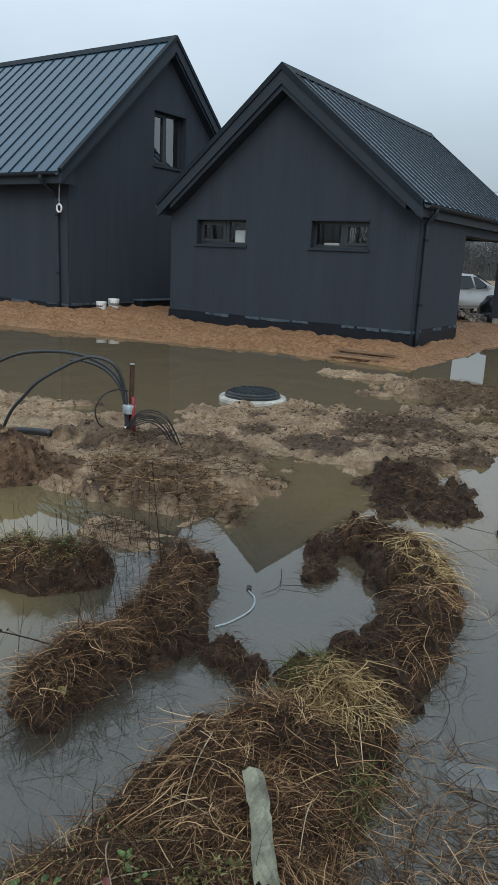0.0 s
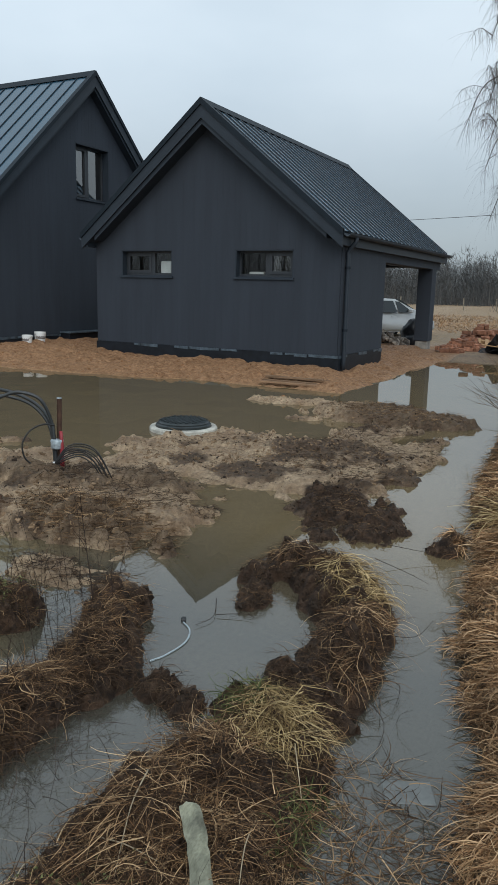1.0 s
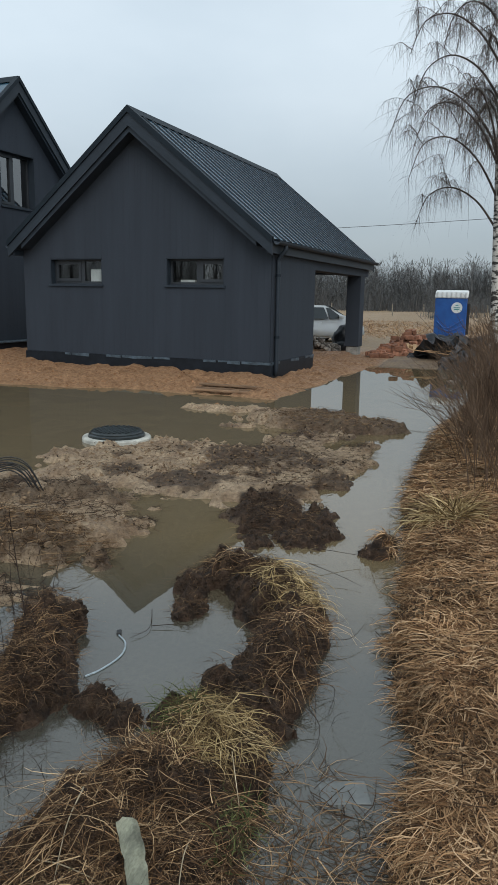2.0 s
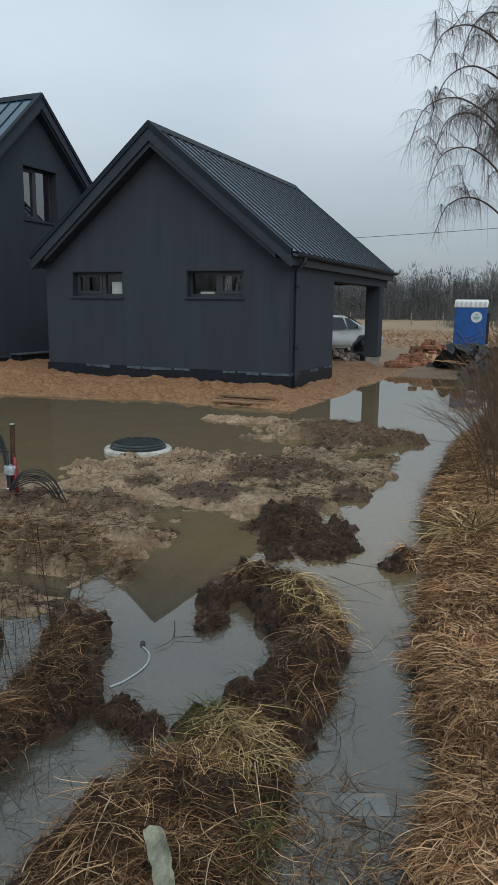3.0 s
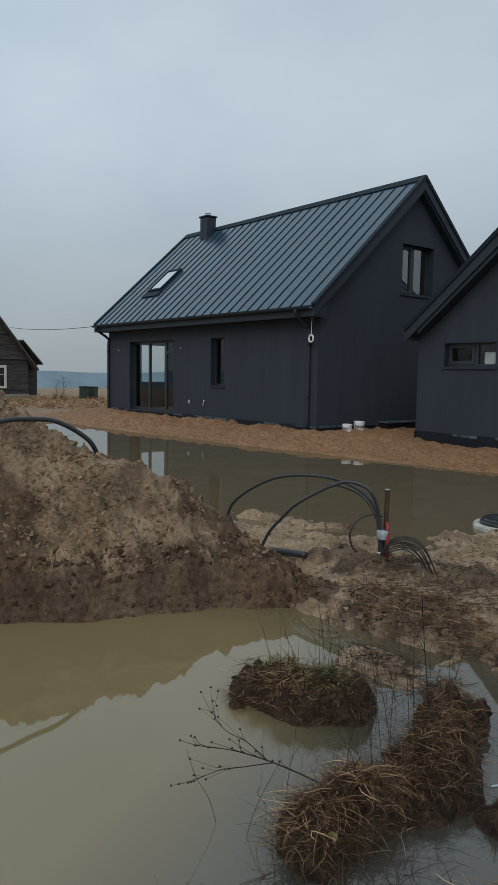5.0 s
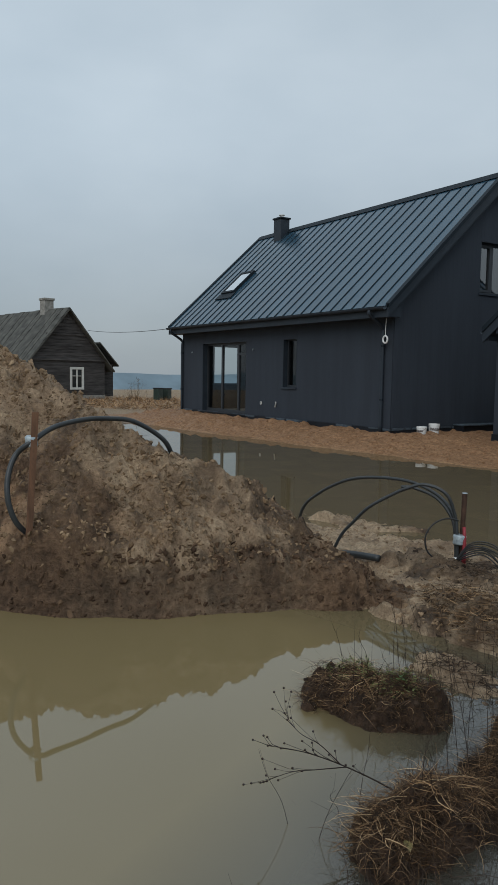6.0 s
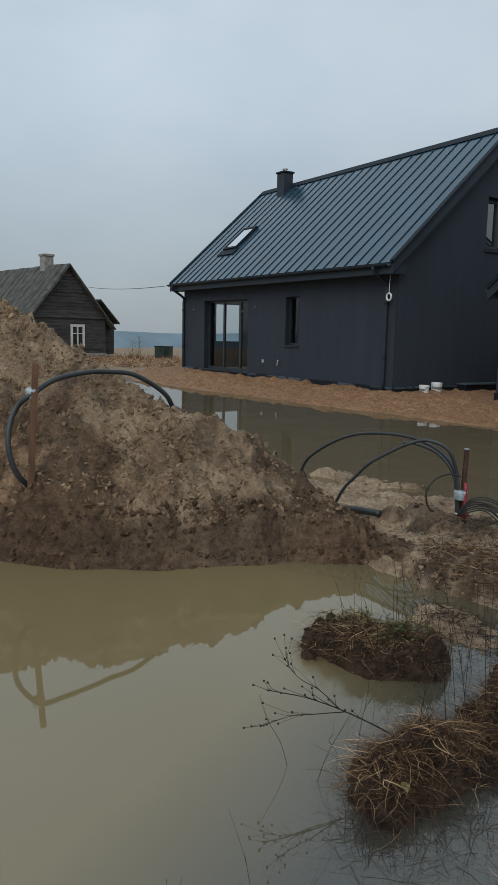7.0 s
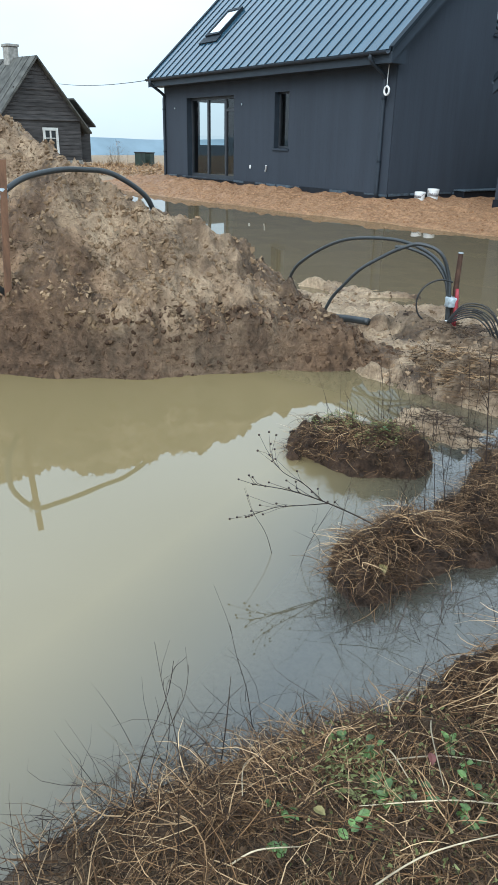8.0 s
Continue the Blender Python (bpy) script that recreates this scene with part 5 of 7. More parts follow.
# ---- old timber house and the far distance ----
M_LOG = material("grey_weathered_boards", (0.075, 0.069, 0.066), 0.9, vary=0.35, scale=1.5, stretch=(1, 1, 7), random_tint=0.2)
M_OLDROOF = material("mossy_old_roofing", (0.10, 0.098, 0.085), 0.9, vary=0.35, scale=2.5)
M_OLDTRIM = material("flaking_white_paint", (0.62, 0.62, 0.58), 0.8, vary=0.12)
# the hills' pale blue stands in for haze in the air
M_HILL = material("haze_tinted_wooded_hills", (0.21, 0.275, 0.315), 1.0, vary=0.12, scale=0.01, grain=0.05, bump=0.0, spec=0.0)

old = thing("old_house", "old weathered grey timber house with a steep patched roof", "house", pose(-31.7, -0.25, 0.05, 0, 0, 10))
# local axes: the gable looks along +x, the ridge runs to -x
W, E, R, L = 2.35, 2.30, 5.1, 9.0
bm = bmesh.new()
prism(bm, [(0, -W, 0), (0, W, 0), (0, W, E), (0, 0, R - 0.12), (0, -W, E)], (-L, 0, 0))
oldwall = part("wall", bm, M_LOG, old)
z = 0.32
while z < R - 0.35:
    half = W if z < E - 0.1 else W * (R - 0.12 - z - 0.17) / (R - 0.12 - E)
    if half > 0.1:
        spans = [(-half, half)] if not 0.62 < z < 1.85 else [(-half, 0.15), (0.95, half)]
        for a, b in spans:
            part("weatherboard", boxed((0.002, a, z), (0.03 + 0.012 * (int(z * 7) % 2), b, z + 0.165)), M_LOG, oldwall)
    z += 0.18
for s in (1, -1):
    bm = bmesh.new()
    k = (R - E) / W
    prism(bm, [(0.35, 0, R), (0.35, s * (W + 0.5), E - 0.5 * k), (0.35, s * (W + 0.5), E - 0.5 * k - 0.09), (0.35, 0, R - 0.1)], (-L - 0.6, 0, 0))
    rf = part("roof", bm, M_OLDROOF, old)
    for i in range(14):
        x = 0.3 - 0.68 * i
        bm = bmesh.new()
        prism(bm, [(x, s * 0.02, R + 0.012), (x, s * (W + 0.52), E - 0.52 * k + 0.012), (x - 0.62, s * (W + 0.52), E - 0.52 * k + 0.012), (x - 0.62, s * 0.02, R + 0.012)], (0, 0, 0.02 + 0.012 * (i % 3)))
        part("roof_sheet", bm, M_OLDROOF, rf)
part("string_course", boxed((0.03, -W - 0.05, 2.22), (0.12, W + 0.05, 2.32)), M_LOG, old)
part("string_course", boxed((0.03, -1.3, 3.62), (0.07, 1.3, 3.70)), M_LOG, old)
win = new("window")
win.parent = old
for lo, hi in (((0.03, 0.12, 0.62), (0.10, 0.24, 1.88)), ((0.03, 0.86, 0.62), (0.10, 0.98, 1.88)), ((0.03, 0.24, 1.74), (0.10, 0.86, 1.88)), ((0.03, 0.24, 0.62), (0.10, 0.86, 0.74)), ((0.03, 0.51, 0.74), (0.08, 0.59, 1.74)), ((0.03, 0.28, 1.36), (0.075, 0.50, 1.40)), ((0.03, 0.60, 1.36), (0.075, 0.82, 1.40))):
    part("window_frame", boxed(lo, hi, 0.004), M_OLDTRIM, win)
part("pane", boxed((0.02, 0.26, 0.74), (0.04, 0.84, 1.74)), M_DARKGLASS, win)
bm = bmesh.new()
box(bm, (-2.65, -0.28, R - 0.7), (-2.05, 0.28, R + 0.55), 0.02)
box(bm, (-2.7, -0.33, R + 0.55), (-2.0, 0.33, R + 0.68), 0.02)
part("chimney", bm, M_CONC, old)
bm = bmesh.new()
prism(bm, [(-2.2, W, 0.2), (-0.5, W, 0.2), (-0.5, W, 2.1), (-2.2, W, 2.1)], (0, 0.9, 0))
porch = part("porch", bm, M_LOG, old)
bm = bmesh.new()
prism(bm, [(-0.1, W + 1.05, 1.95), (-2.6, W + 1.05, 1.95), (-2.6, W - 0.2, 3.25), (-0.1, W - 0.2, 3.25)], (0, 0, 0.08))
part("porch_roof", bm, M_OLDROOF, porch)
part("foundation", boxed((-0.02, -W - 0.02, -0.2), (0.06, W + 0.02, 0.30)), M_CONC, old)

bin1 = thing("wheelie_bin", "dark green wheeled bin on the dead grass", "bin", pose(-29.6, 4.3, 0.1, 0, 0, 20))
bm = bmesh.new()
prism(bm, [(-0.24, -0.28, 0.06), (0.24, -0.28, 0.06), (0.24, 0.25, 0.06), (-0.24, 0.25, 0.06)], (0, 0, 0.85))
part("body", bm, material("dark_green_plastic", (0.03, 0.05, 0.04), 0.5), bin1)
part("lid", boxed((-0.28, -0.34, 0.91), (0.28, 0.30, 0.98), 0.02), M_RUBBER, bin1)
bin1.scale = (0.75, 0.75, 0.75)
bin2 = copy_thing(bin1, pose(-29.9, 5.0, 0.08, 0, 0, 35))

def sagging(name, a, b, sag, r, label):
    a, b = Vector(a), Vector(b)
    bm = bmesh.new()
    tube(bm, [a.lerp(b, k / 20) - Vector((0, 0, sag * 4 * (k / 20) * (1 - k / 20))) for k in range(21)], r, 5)
    tagged(finish(name, bm, M_WIRE), label, "cable")


sagging("overhead_cable", (-31.9, 1.0, 4.0), (-16.15, -1.7, 3.28), 0.12, 0.012, "thin black service cable between the two houses")
sagging("overhead_cable", (-22, 26.1, 5.2), (30, 36.3, 8.6), 0.6, 0.014, "thin power line over the field")

for x, y, h in ((-22, 26.1, 5.25), (30, 36.3, 8.65)):
    pole = thing("utility_pole", "plain wooden pole carrying the power line", "pole", pose(x, y, 0.0))
    bm = bmesh.new()
    tube(bm, [(0, 0, -0.3), (0, 0, h)], 0.13, 10, 0.09)
    part("mast", bm, M_LOG, pole)


# hills beyond the valley, with the distance haze painted into their blue
rnd = np.random.RandomState(4)
hx = np.linspace(-1500, 900, 90)
top = -3.0 + 9 * fbm(hx, hx * 0, 0.0022, 4, 7) + 3.0
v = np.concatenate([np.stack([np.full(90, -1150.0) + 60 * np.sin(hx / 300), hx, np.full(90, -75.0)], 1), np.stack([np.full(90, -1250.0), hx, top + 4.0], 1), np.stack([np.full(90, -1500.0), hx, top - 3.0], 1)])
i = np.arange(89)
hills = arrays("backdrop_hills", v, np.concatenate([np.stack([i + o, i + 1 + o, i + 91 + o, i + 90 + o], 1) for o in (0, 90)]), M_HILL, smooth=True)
tagged(hills, "wooded hills beyond the valley, coloured pale blue for haze", "hills", kind="structure")

# ---- plants ----
def strand_material(name, ramp_cols, rough=0.85):
    """Stems and blades, each its own tone between dark and pale."""
    m = bpy.data.materials.new(name)
    m.use_nodes = True
    n, l = m.node_tree.nodes, m.node_tree.links
    b = n["Principled BSDF"]
    b.inputs["Roughness"].default_value = rough
    b.inputs["Specular IOR Level"].default_value = 0.14 if rough > 0.7 else 0.6
    g, r = n.new("ShaderNodeNewGeometry"), n.new("ShaderNodeValToRGB")
    while len(r.color_ramp.elements) < len(ramp_cols):
        r.color_ramp.elements.new(0.5)
    for i, c in enumerate(ramp_cols):
        r.color_ramp.elements[i].position, r.color_ramp.elements[i].color = i / (len(ramp_cols) - 1), (*c, 1)
    l.new(g.outputs["Random Per Island"], r.inputs["Fac"])
    t = n.new("ShaderNodeTexNoise")
    t.inputs["Scale"].default_value = 2.5
    l.new(g.outputs["Position"], t.inputs["Vector"])
    mx = n.new("ShaderNodeMixRGB")
    mx.blend_type, mx.inputs[0].default_value = "MULTIPLY", 0.7
    l.new(r.outputs["Color"], mx.inputs[1])
    rr = n.new("ShaderNodeValToRGB")
    rr.color_ramp.elements[0].position, rr.color_ramp.elements[0].color = 0.3, (0.45, 0.42, 0.4, 1)
    rr.color_ramp.elements[1].position, rr.color_ramp.elements[1].color = 0.65, (1.3, 1.25, 1.2, 1)
    l.new(t.outputs["Fac"], rr.inputs["Fac"])
    l.new(rr.outputs["Color"], mx.inputs[2])
    l.new(mx.outputs[0], b.inputs["Base Color"])
    return m


M_STRAW = strand_material("dry_straw", [(0.07, 0.038, 0.02), (0.22, 0.12, 0.058), (0.43, 0.262, 0.135), (0.58, 0.41, 0.25)])
M_THATCH = strand_material("wet_matted_straw", [(0.035, 0.021, 0.013), (0.11, 0.062, 0.031), (0.24, 0.142, 0.07), (0.60, 0.43, 0.25)])
M_BROWN = strand_material("dead_brown_grass", [(0.022, 0.015, 0.011), (0.065, 0.039, 0.022), (0.15, 0.086, 0.042), (0.40, 0.27, 0.15)])
M_ROOT = strand_material("wet_roots", [(0.016, 0.011, 0.009), (0.042, 0.028, 0.019), (0.13, 0.084, 0.05)])
M_YELLOW = strand_material("yellow_sedge", [(0.07, 0.045, 0.022), (0.22, 0.15, 0.068), (0.36, 0.265, 0.125), (0.56, 0.44, 0.24)])
M_GREEN = strand_material("winter_green", [(0.04, 0.05, 0.02), (0.08, 0.10, 0.035), (0.16, 0.17, 0.07)])
M_LEAF = strand_material("weed_leaves", [(0.05, 0.055, 0.022), (0.11, 0.12, 0.045), (0.21, 0.22, 0.10)])
M_STEM = strand_material("dark_weed_stems", [(0.018, 0.014, 0.012), (0.05, 0.035, 0.028)])


def blades(name, base, heading, length, lift, droop, width, mat, parent=None, wobble=0.4, seed=0):
    """Narrow curved blades as one mesh. base: roots; lift: the rise at the root in radians; droop: how far it bends over."""
    rs = np.random.RandomState(seed)
    n, k = len(base), 5
    t = np.linspace(0, 1, k)
    ang = lift[:, None] - droop[:, None] * t[None, :] ** 1.2
    head = heading[:, None] + wobble * rs.randn(n)[:, None] * t[None, :] * 2 + wobble * rs.randn(n)[:, None] * t[None, :] ** 2 * 2
    st = (length / (k - 1))[:, None]
    dx, dy, dz = np.cos(ang) * np.cos(head) * st, np.cos(ang) * np.sin(head) * st, np.sin(ang) * st
    px = base[:, 0:1] + np.concatenate([np.zeros((n, 1)), np.cumsum(dx[:, :-1], 1)], 1)
    py = base[:, 1:2] + np.concatenate([np.zeros((n, 1)), np.cumsum(dy[:, :-1], 1)], 1)
    pz = base[:, 2:3] + np.concatenate([np.zeros((n, 1)), np.cumsum(dz[:, :-1], 1)], 1)
    w = width[:, None] * (1 - 0.8 * t[None, :] ** 1.5) * 0.5
    tilt = rs.uniform(-0.8, 0.8, n)[:, None]
    sx, sy, sz = -np.sin(head) * w * np.cos(tilt), np.cos(head) * w * np.cos(tilt), w * np.sin(tilt)
    v = np.empty((n, k, 2, 3))
    v[:, :, 0] = np.stack([px - sx, py - sy, pz - sz], -1)
    v[:, :, 1] = np.stack([px + sx, py + sy, pz + sz], -1)
    a = (np.arange(n)[:, None] * k * 2 + np.arange(k - 1)[None, :] * 2).reshape(-1)
    return arrays(name, v.reshape(-1, 3), np.stack([a, a + 1, a + 3, a + 2], 1), mat, parent)


def scatter_oval(rs, n, cx, cy, rx, ry, turn, rim=1.0):
    a, r = rs.uniform(0, 2 * np.pi, n), np.sqrt(rs.uniform(0, 1, n)) * rim
    c, s = math.cos(radians(turn)), math.sin(radians(turn))
    u, w = rx * r * np.cos(a), ry * r * np.sin(a)
    x, y = cx + u * c - w * s, cy + u * s + w * c
    return x, y, ground_many(x, y)


def scatter_ridge(rs, n, spine, rim=1.0):
    pick = np.array([math.hypot(b[0] - a[0], b[1] - a[1]) * (a[2] + b[2]) for a, b in zip(spine, spine[1:])])
    i, t = rs.choice(len(pick), n, p=pick / pick.sum()), rs.uniform(-0.3, 1.3, n)
    sp = np.array(spine)
    end = (t < 0) & (i > 0) | (t > 1) & (i < len(pick) - 1)
    p = sp[i] + (sp[i + 1] - sp[i]) * np.where(end, rs.uniform(0, 1, n), np.clip(t, 0, 1))[:, None]
    a, r = rs.uniform(0, 2 * np.pi, n), np.sqrt(rs.uniform(0, 1, n)) * rim
    x, y = p[:, 0] + p[:, 2] * r * np.cos(a), p[:, 1] + p[:, 2] * r * np.sin(a)
    return x, y, ground_many(x, y)


def turf_patch(label, oval, n, mat, length=(0.08, 0.25), lift=(0.1, 0.9), droop=(0.3, 1.5), width=(0.0012, 0.0028), seed=0, rim=0.95, low=-0.01, flow=None, up=0.0, patchy=-0.3):
    rs = np.random.RandomState(seed)
    x, y, z = scatter_ridge(rs, n, oval, rim) if isinstance(oval, list) else scatter_oval(rs, n, *oval, rim)
    keep = (z > low) & (value_noise(x * 6.5, y * 6.5, seed + 9) > rs.uniform(-1.1, patchy, n))
    x, y, z = x[keep], y[keep], z[keep]
    m = len(x)
    # blades lie over one another in tufts that share a heading
    head = 6.3 * value_noise(x * 2.3, y * 2.3, seed + 3) + rs.randn(m) * 1.6 if flow is None else flow + rs.randn(m) * 1.1 + 3.0 * value_noise(x * 2.6, y * 2.6, seed + 3)
    ob = blades("turf", np.stack([x, y, np.maximum(z, -0.002) + rs.uniform(-0.004, 0.028, m) + up], 1), head, rs.uniform(*length, m), rs.uniform(*lift, m) * (0.25 + 0.75 * rs.uniform(0, 1, m) ** 2.5), rs.uniform(*droop, m) * 0.6, rs.uniform(*width, m), mat, wobble=0.6, seed=seed + 1)
    return tagged(ob, label, "dead grass", kind="stuff")


for i, (h, spine) in enumerate(RIDGES):
    area = sum(math.hypot(b[0] - a[0], b[1] - a[1]) * (a[2] + b[2]) for a, b in zip(spine, spine[1:])) + 2 * spine[0][2] ** 2
    turf_patch("matted wet roots and stalks on a mud clump", spine, int((10000 if i in (5, 6) else 6500) * area + 100), M_ROOT, (0.03, 0.13), (0.0, 0.6), (0.5, 1.8), (0.0014, 0.003), 100 + i, 1.0, patchy=0.4)
    turf_patch("dead brown grass on a mud clump", spine, int((1800, 1100, 2200, 3800, 3600, 6000, 9500, 2500)[i] * area + 40), M_BROWN, (0.04, 0.15), (0.0, 0.6), (0.6, 2.0), (0.0013, 0.0028), 130 + i, 1.12, -0.02, patchy=0.3)
# straw and sedge on the ridges nearest the path
SEDGE = [(6.86, -9.97, 0.11), (6.99, -10.12, 0.15), (7.12, -10.33, 0.12)]
turf_patch("yellowed sedge hanging over the ditch", SEDGE, 620, M_YELLOW, (0.10, 0.24), (0.0, 0.4), (0.9, 2.4), (0.0024, 0.0046), 201, flow=-1.1, up=0.012)
turf_patch("straw hanging down the ditch edge", [(7.18, -10.45, 0.12), (7.26, -10.7, 0.14), (7.31, -10.98, 0.14)], 620, M_THATCH, (0.10, 0.26), (0.1, 0.6), (1.2, 2.6), (0.0018, 0.0038), 202, flow=-0.9, up=0.008, patchy=0.2)
turf_patch("straw and roots on the lobe of the mud ridge", [(6.42, -9.8, 0.12), (6.68, -9.84, 0.16)], 300, M_THATCH, (0.08, 0.2), (0.1, 0.5), (0.8, 2.0), (0.0018, 0.0036), 199, flow=-1.6)
turf_patch("yellow straw tussock on the near clump", [(7.12, -11.34, 0.14), (7.20, -11.52, 0.17)], 900, M_YELLOW, (0.08, 0.22), (0.0, 0.35), (0.6, 1.8), (0.002, 0.0042), 203, flow=-0.5, up=0.012)
turf_patch("brown straw on the near clump", [(6.98, -11.66, 0.16), (7.06, -11.9, 0.23), (7.08, -12.2, 0.28)], 2000, M_THATCH, (0.08, 0.25), (0.0, 0.5), (0.6, 1.9), (0.0017, 0.0036), 204, flow=-2.4, up=0.006, patchy=0.3)
turf_patch("brown straw on the near clump", [(7.36, -11.75, 0.13), (7.38, -12.1, 0.18)], 900, M_THATCH, (0.08, 0.24), (0.0, 0.5), (0.6, 1.9), (0.0017, 0.0036), 198, flow=-1.0, up=0.006, patchy=0.3)
turf_patch("green blades in the near clump", (6.98, -11.36, 0.12, 0.12, 0), 300, M_GREEN, (0.05, 0.12), (0.3, 1.2), (0.4, 1.3), (0.003, 0.006), 205)
turf_patch("green blades in the near clump", (7.46, -11.8, 0.08, 0.2, 0), 240, M_GREEN, (0.05, 0.12), (0.3, 1.2), (0.4, 1.3), (0.003, 0.006), 206)
turf_patch("low green weeds on the clump", [(5.16, -11.24, 0.15), (5.48, -11.18, 0.17)], 900, M_LEAF, (0.009, 0.026), (0.2, 1.2), (0.4, 1.3), (0.005, 0.012), 207, up=0.02)
turf_patch("straw on the long clump", [(6.18, -11.8, 0.16), (6.3, -12.04, 0.12)], 480, M_THATCH, (0.08, 0.22), (0.0, 0.7), (0.8, 2.0), (0.0017, 0.0034), 208, up=0.008)
turf_patch("reddish dead grass on the long clump", [(6.14, -11.2, 0.14), (6.22, -11.65, 0.17)], 900, M_BROWN, (0.07, 0.2), (0.0, 0.7), (0.7, 1.9), (0.0015, 0.003), 209, up=0.006)
turf_patch("standing dead grass on the weedy clump", [(5.18, -11.36, 0.27), (5.56, -11.16, 0.25)], 900, M_BROWN, (0.06, 0.17), (0.4, 1.3), (0.3, 1.4), (0.0014, 0.003), 195, 1.1, -0.02, patchy=0.2)
turf_patch("pale dead grass on the weedy clump", [(5.18, -11.36, 0.26), (5.56, -11.16, 0.24)], 420, M_THATCH, (0.06, 0.17), (0.2, 1.0), (0.5, 1.8), (0.0014, 0.003), 196, 1.1, -0.02, patchy=0.2)
turf_patch("green blades on the weedy clump", [(5.16, -11.28, 0.2), (5.52, -11.12, 0.2)], 260, M_GREEN, (0.04, 0.1), (0.3, 1.2), (0.4, 1.3), (0.003, 0.005), 197)
turf_patch("standing dead grass on the long clump", RIDGES[5][1], 700, M_BROWN, (0.06, 0.18), (0.3, 1.3), (0.3, 1.4), (0.0014, 0.003), 194, 1.1, -0.02, patchy=0.2)
# bank by the camera
turf_patch("dead grass on the near bank", (7.3, -12.8, 0.72, 0.8, 0), 9000, M_BROWN, (0.05, 0.18), (0.0, 0.7), (0.5, 1.8), (0.0015, 0.0034), 210, patchy=0.5)
turf_patch("straw on the near bank", (7.3, -12.75, 0.7, 0.8, 0), 3300, M_THATCH, (0.06, 0.24), (0.0, 0.7), (0.5, 1.8), (0.0014, 0.0032), 211, patchy=0.5)
turf_patch("straw on the near bank", (7.05, -13.1, 0.42, 0.5, 0), 900, M_THATCH, (0.08, 0.24), (0.0, 0.7), (0.3, 1.5), (0.0016, 0.0034), 212)
turf_patch("green weeds on the near bank", (7.2, -12.62, 0.42, 0.42, 0), 700, M_LEAF, (0.006, 0.018), (0.2, 1.2), (0.4, 1.3), (0.004, 0.009), 213, up=0.012)
turf_patch("low green weeds in a tuft on the near bank", (7.05, -12.72, 0.13, 0.1, 20), 330, M_LEAF, (0.007, 0.02), (0.2, 1.2), (0.4, 1.3), (0.004, 0.010), 215, up=0.02)
turf_patch("low green weeds in a tuft on the near bank", (7.32, -12.45, 0.1, 0.13, 0), 260, M_LEAF, (0.007, 0.02), (0.2, 1.2), (0.4, 1.3), (0.004, 0.010), 216, up=0.02)
turf_patch("roots in the near bank", (7.2, -12.8, 0.75, 0.8, 0), 3500, M_ROOT, (0.06, 0.22), (0.0, 0.8), seed=214)
turf_patch("thin dark stalks standing in the flooded turf", (6.46, -12.0, 0.22, 0.4, 0), 190, M_STEM, (0.12, 0.36), (0.5, 1.4), (0.0, 1.0), (0.0014, 0.0026), 217, 1.0, -0.3)
turf_patch("thin dark stalks standing in the flooded turf", (6.78, -13.0, 0.22, 0.5, 0), 260, M_STEM, (0.08, 0.26), (0.5, 1.4), (0.0, 1.0), (0.0012, 0.0022), 218, 1.0, -0.3)
turf_patch("thin dark stalks standing in the flooded turf", (5.65, -10.9, 0.45, 0.3, 0), 120, M_STEM, (0.12, 0.36), (0.5, 1.4), (0.0, 1.0), (0.0014, 0.0028), 219, 1.0, -0.3)
# long dry grass of the right-hand bank
for k, (cy, ry, n) in enumerate(((-12.2, 0.9, 11000), (-11.0, 0.9, 14000), (-9.8, 0.9, 13000), (-8.4, 1.1, 11000), (-6.6, 1.4, 7000), (-4.2, 1.8, 5000), (-1.0, 2.4, 4500), (3.5, 3.0, 4000))):
    cx = float(bank_edge(np.array([cy]))[0]) + 0.62
    turf_patch("long dry bleached grass on the ditch bank", (cx + 0.03, cy, 0.70, ry, 0), int(n * 1.5), M_STRAW, (0.06, 0.19), (0.0, 0.5), (0.7, 2.0), (0.0022 + 0.0006 * k, 0.0042 + 0.0012 * k), 220 + k, 1.0, 0.0, flow=-1.5 + 0.2 * k)
    turf_patch("dead brown grass on the ditch bank", (cx, cy, 0.75, ry, 0), n // 2, M_BROWN, (0.06, 0.18), (0.0, 0.5), (0.7, 2.0), (0.0025 + 0.0006 * k, 0.005 + 0.0012 * k), 240 + k, 1.0, -0.01)
for k, (o, n) in enumerate((((9.2, -13.4, 1.7, 1.6, 0), 5000), ((9.4, -10.4, 1.2, 1.9, 0), 4000), ((9.0, -6.8, 1.3, 2.2, 0), 3500), ((7.6, -14.9, 1.4, 0.9, 0), 3000))):
    turf_patch("long dry bleached grass on the ditch bank", o, n, M_STRAW if k % 2 == 0 else M_BROWN, (0.08, 0.26), (0.0, 0.6), (0.2, 1.2), (0.004, 0.008), 250 + k, 1.0, 0.0)
turf_patch("yellow sedge tussock on the bank", (7.62, -8.45, 0.14, 0.2, 0), 420, M_YELLOW, (0.25, 0.5), (0.5, 1.3), (1.2, 2.3), (0.006, 0.011), 260)
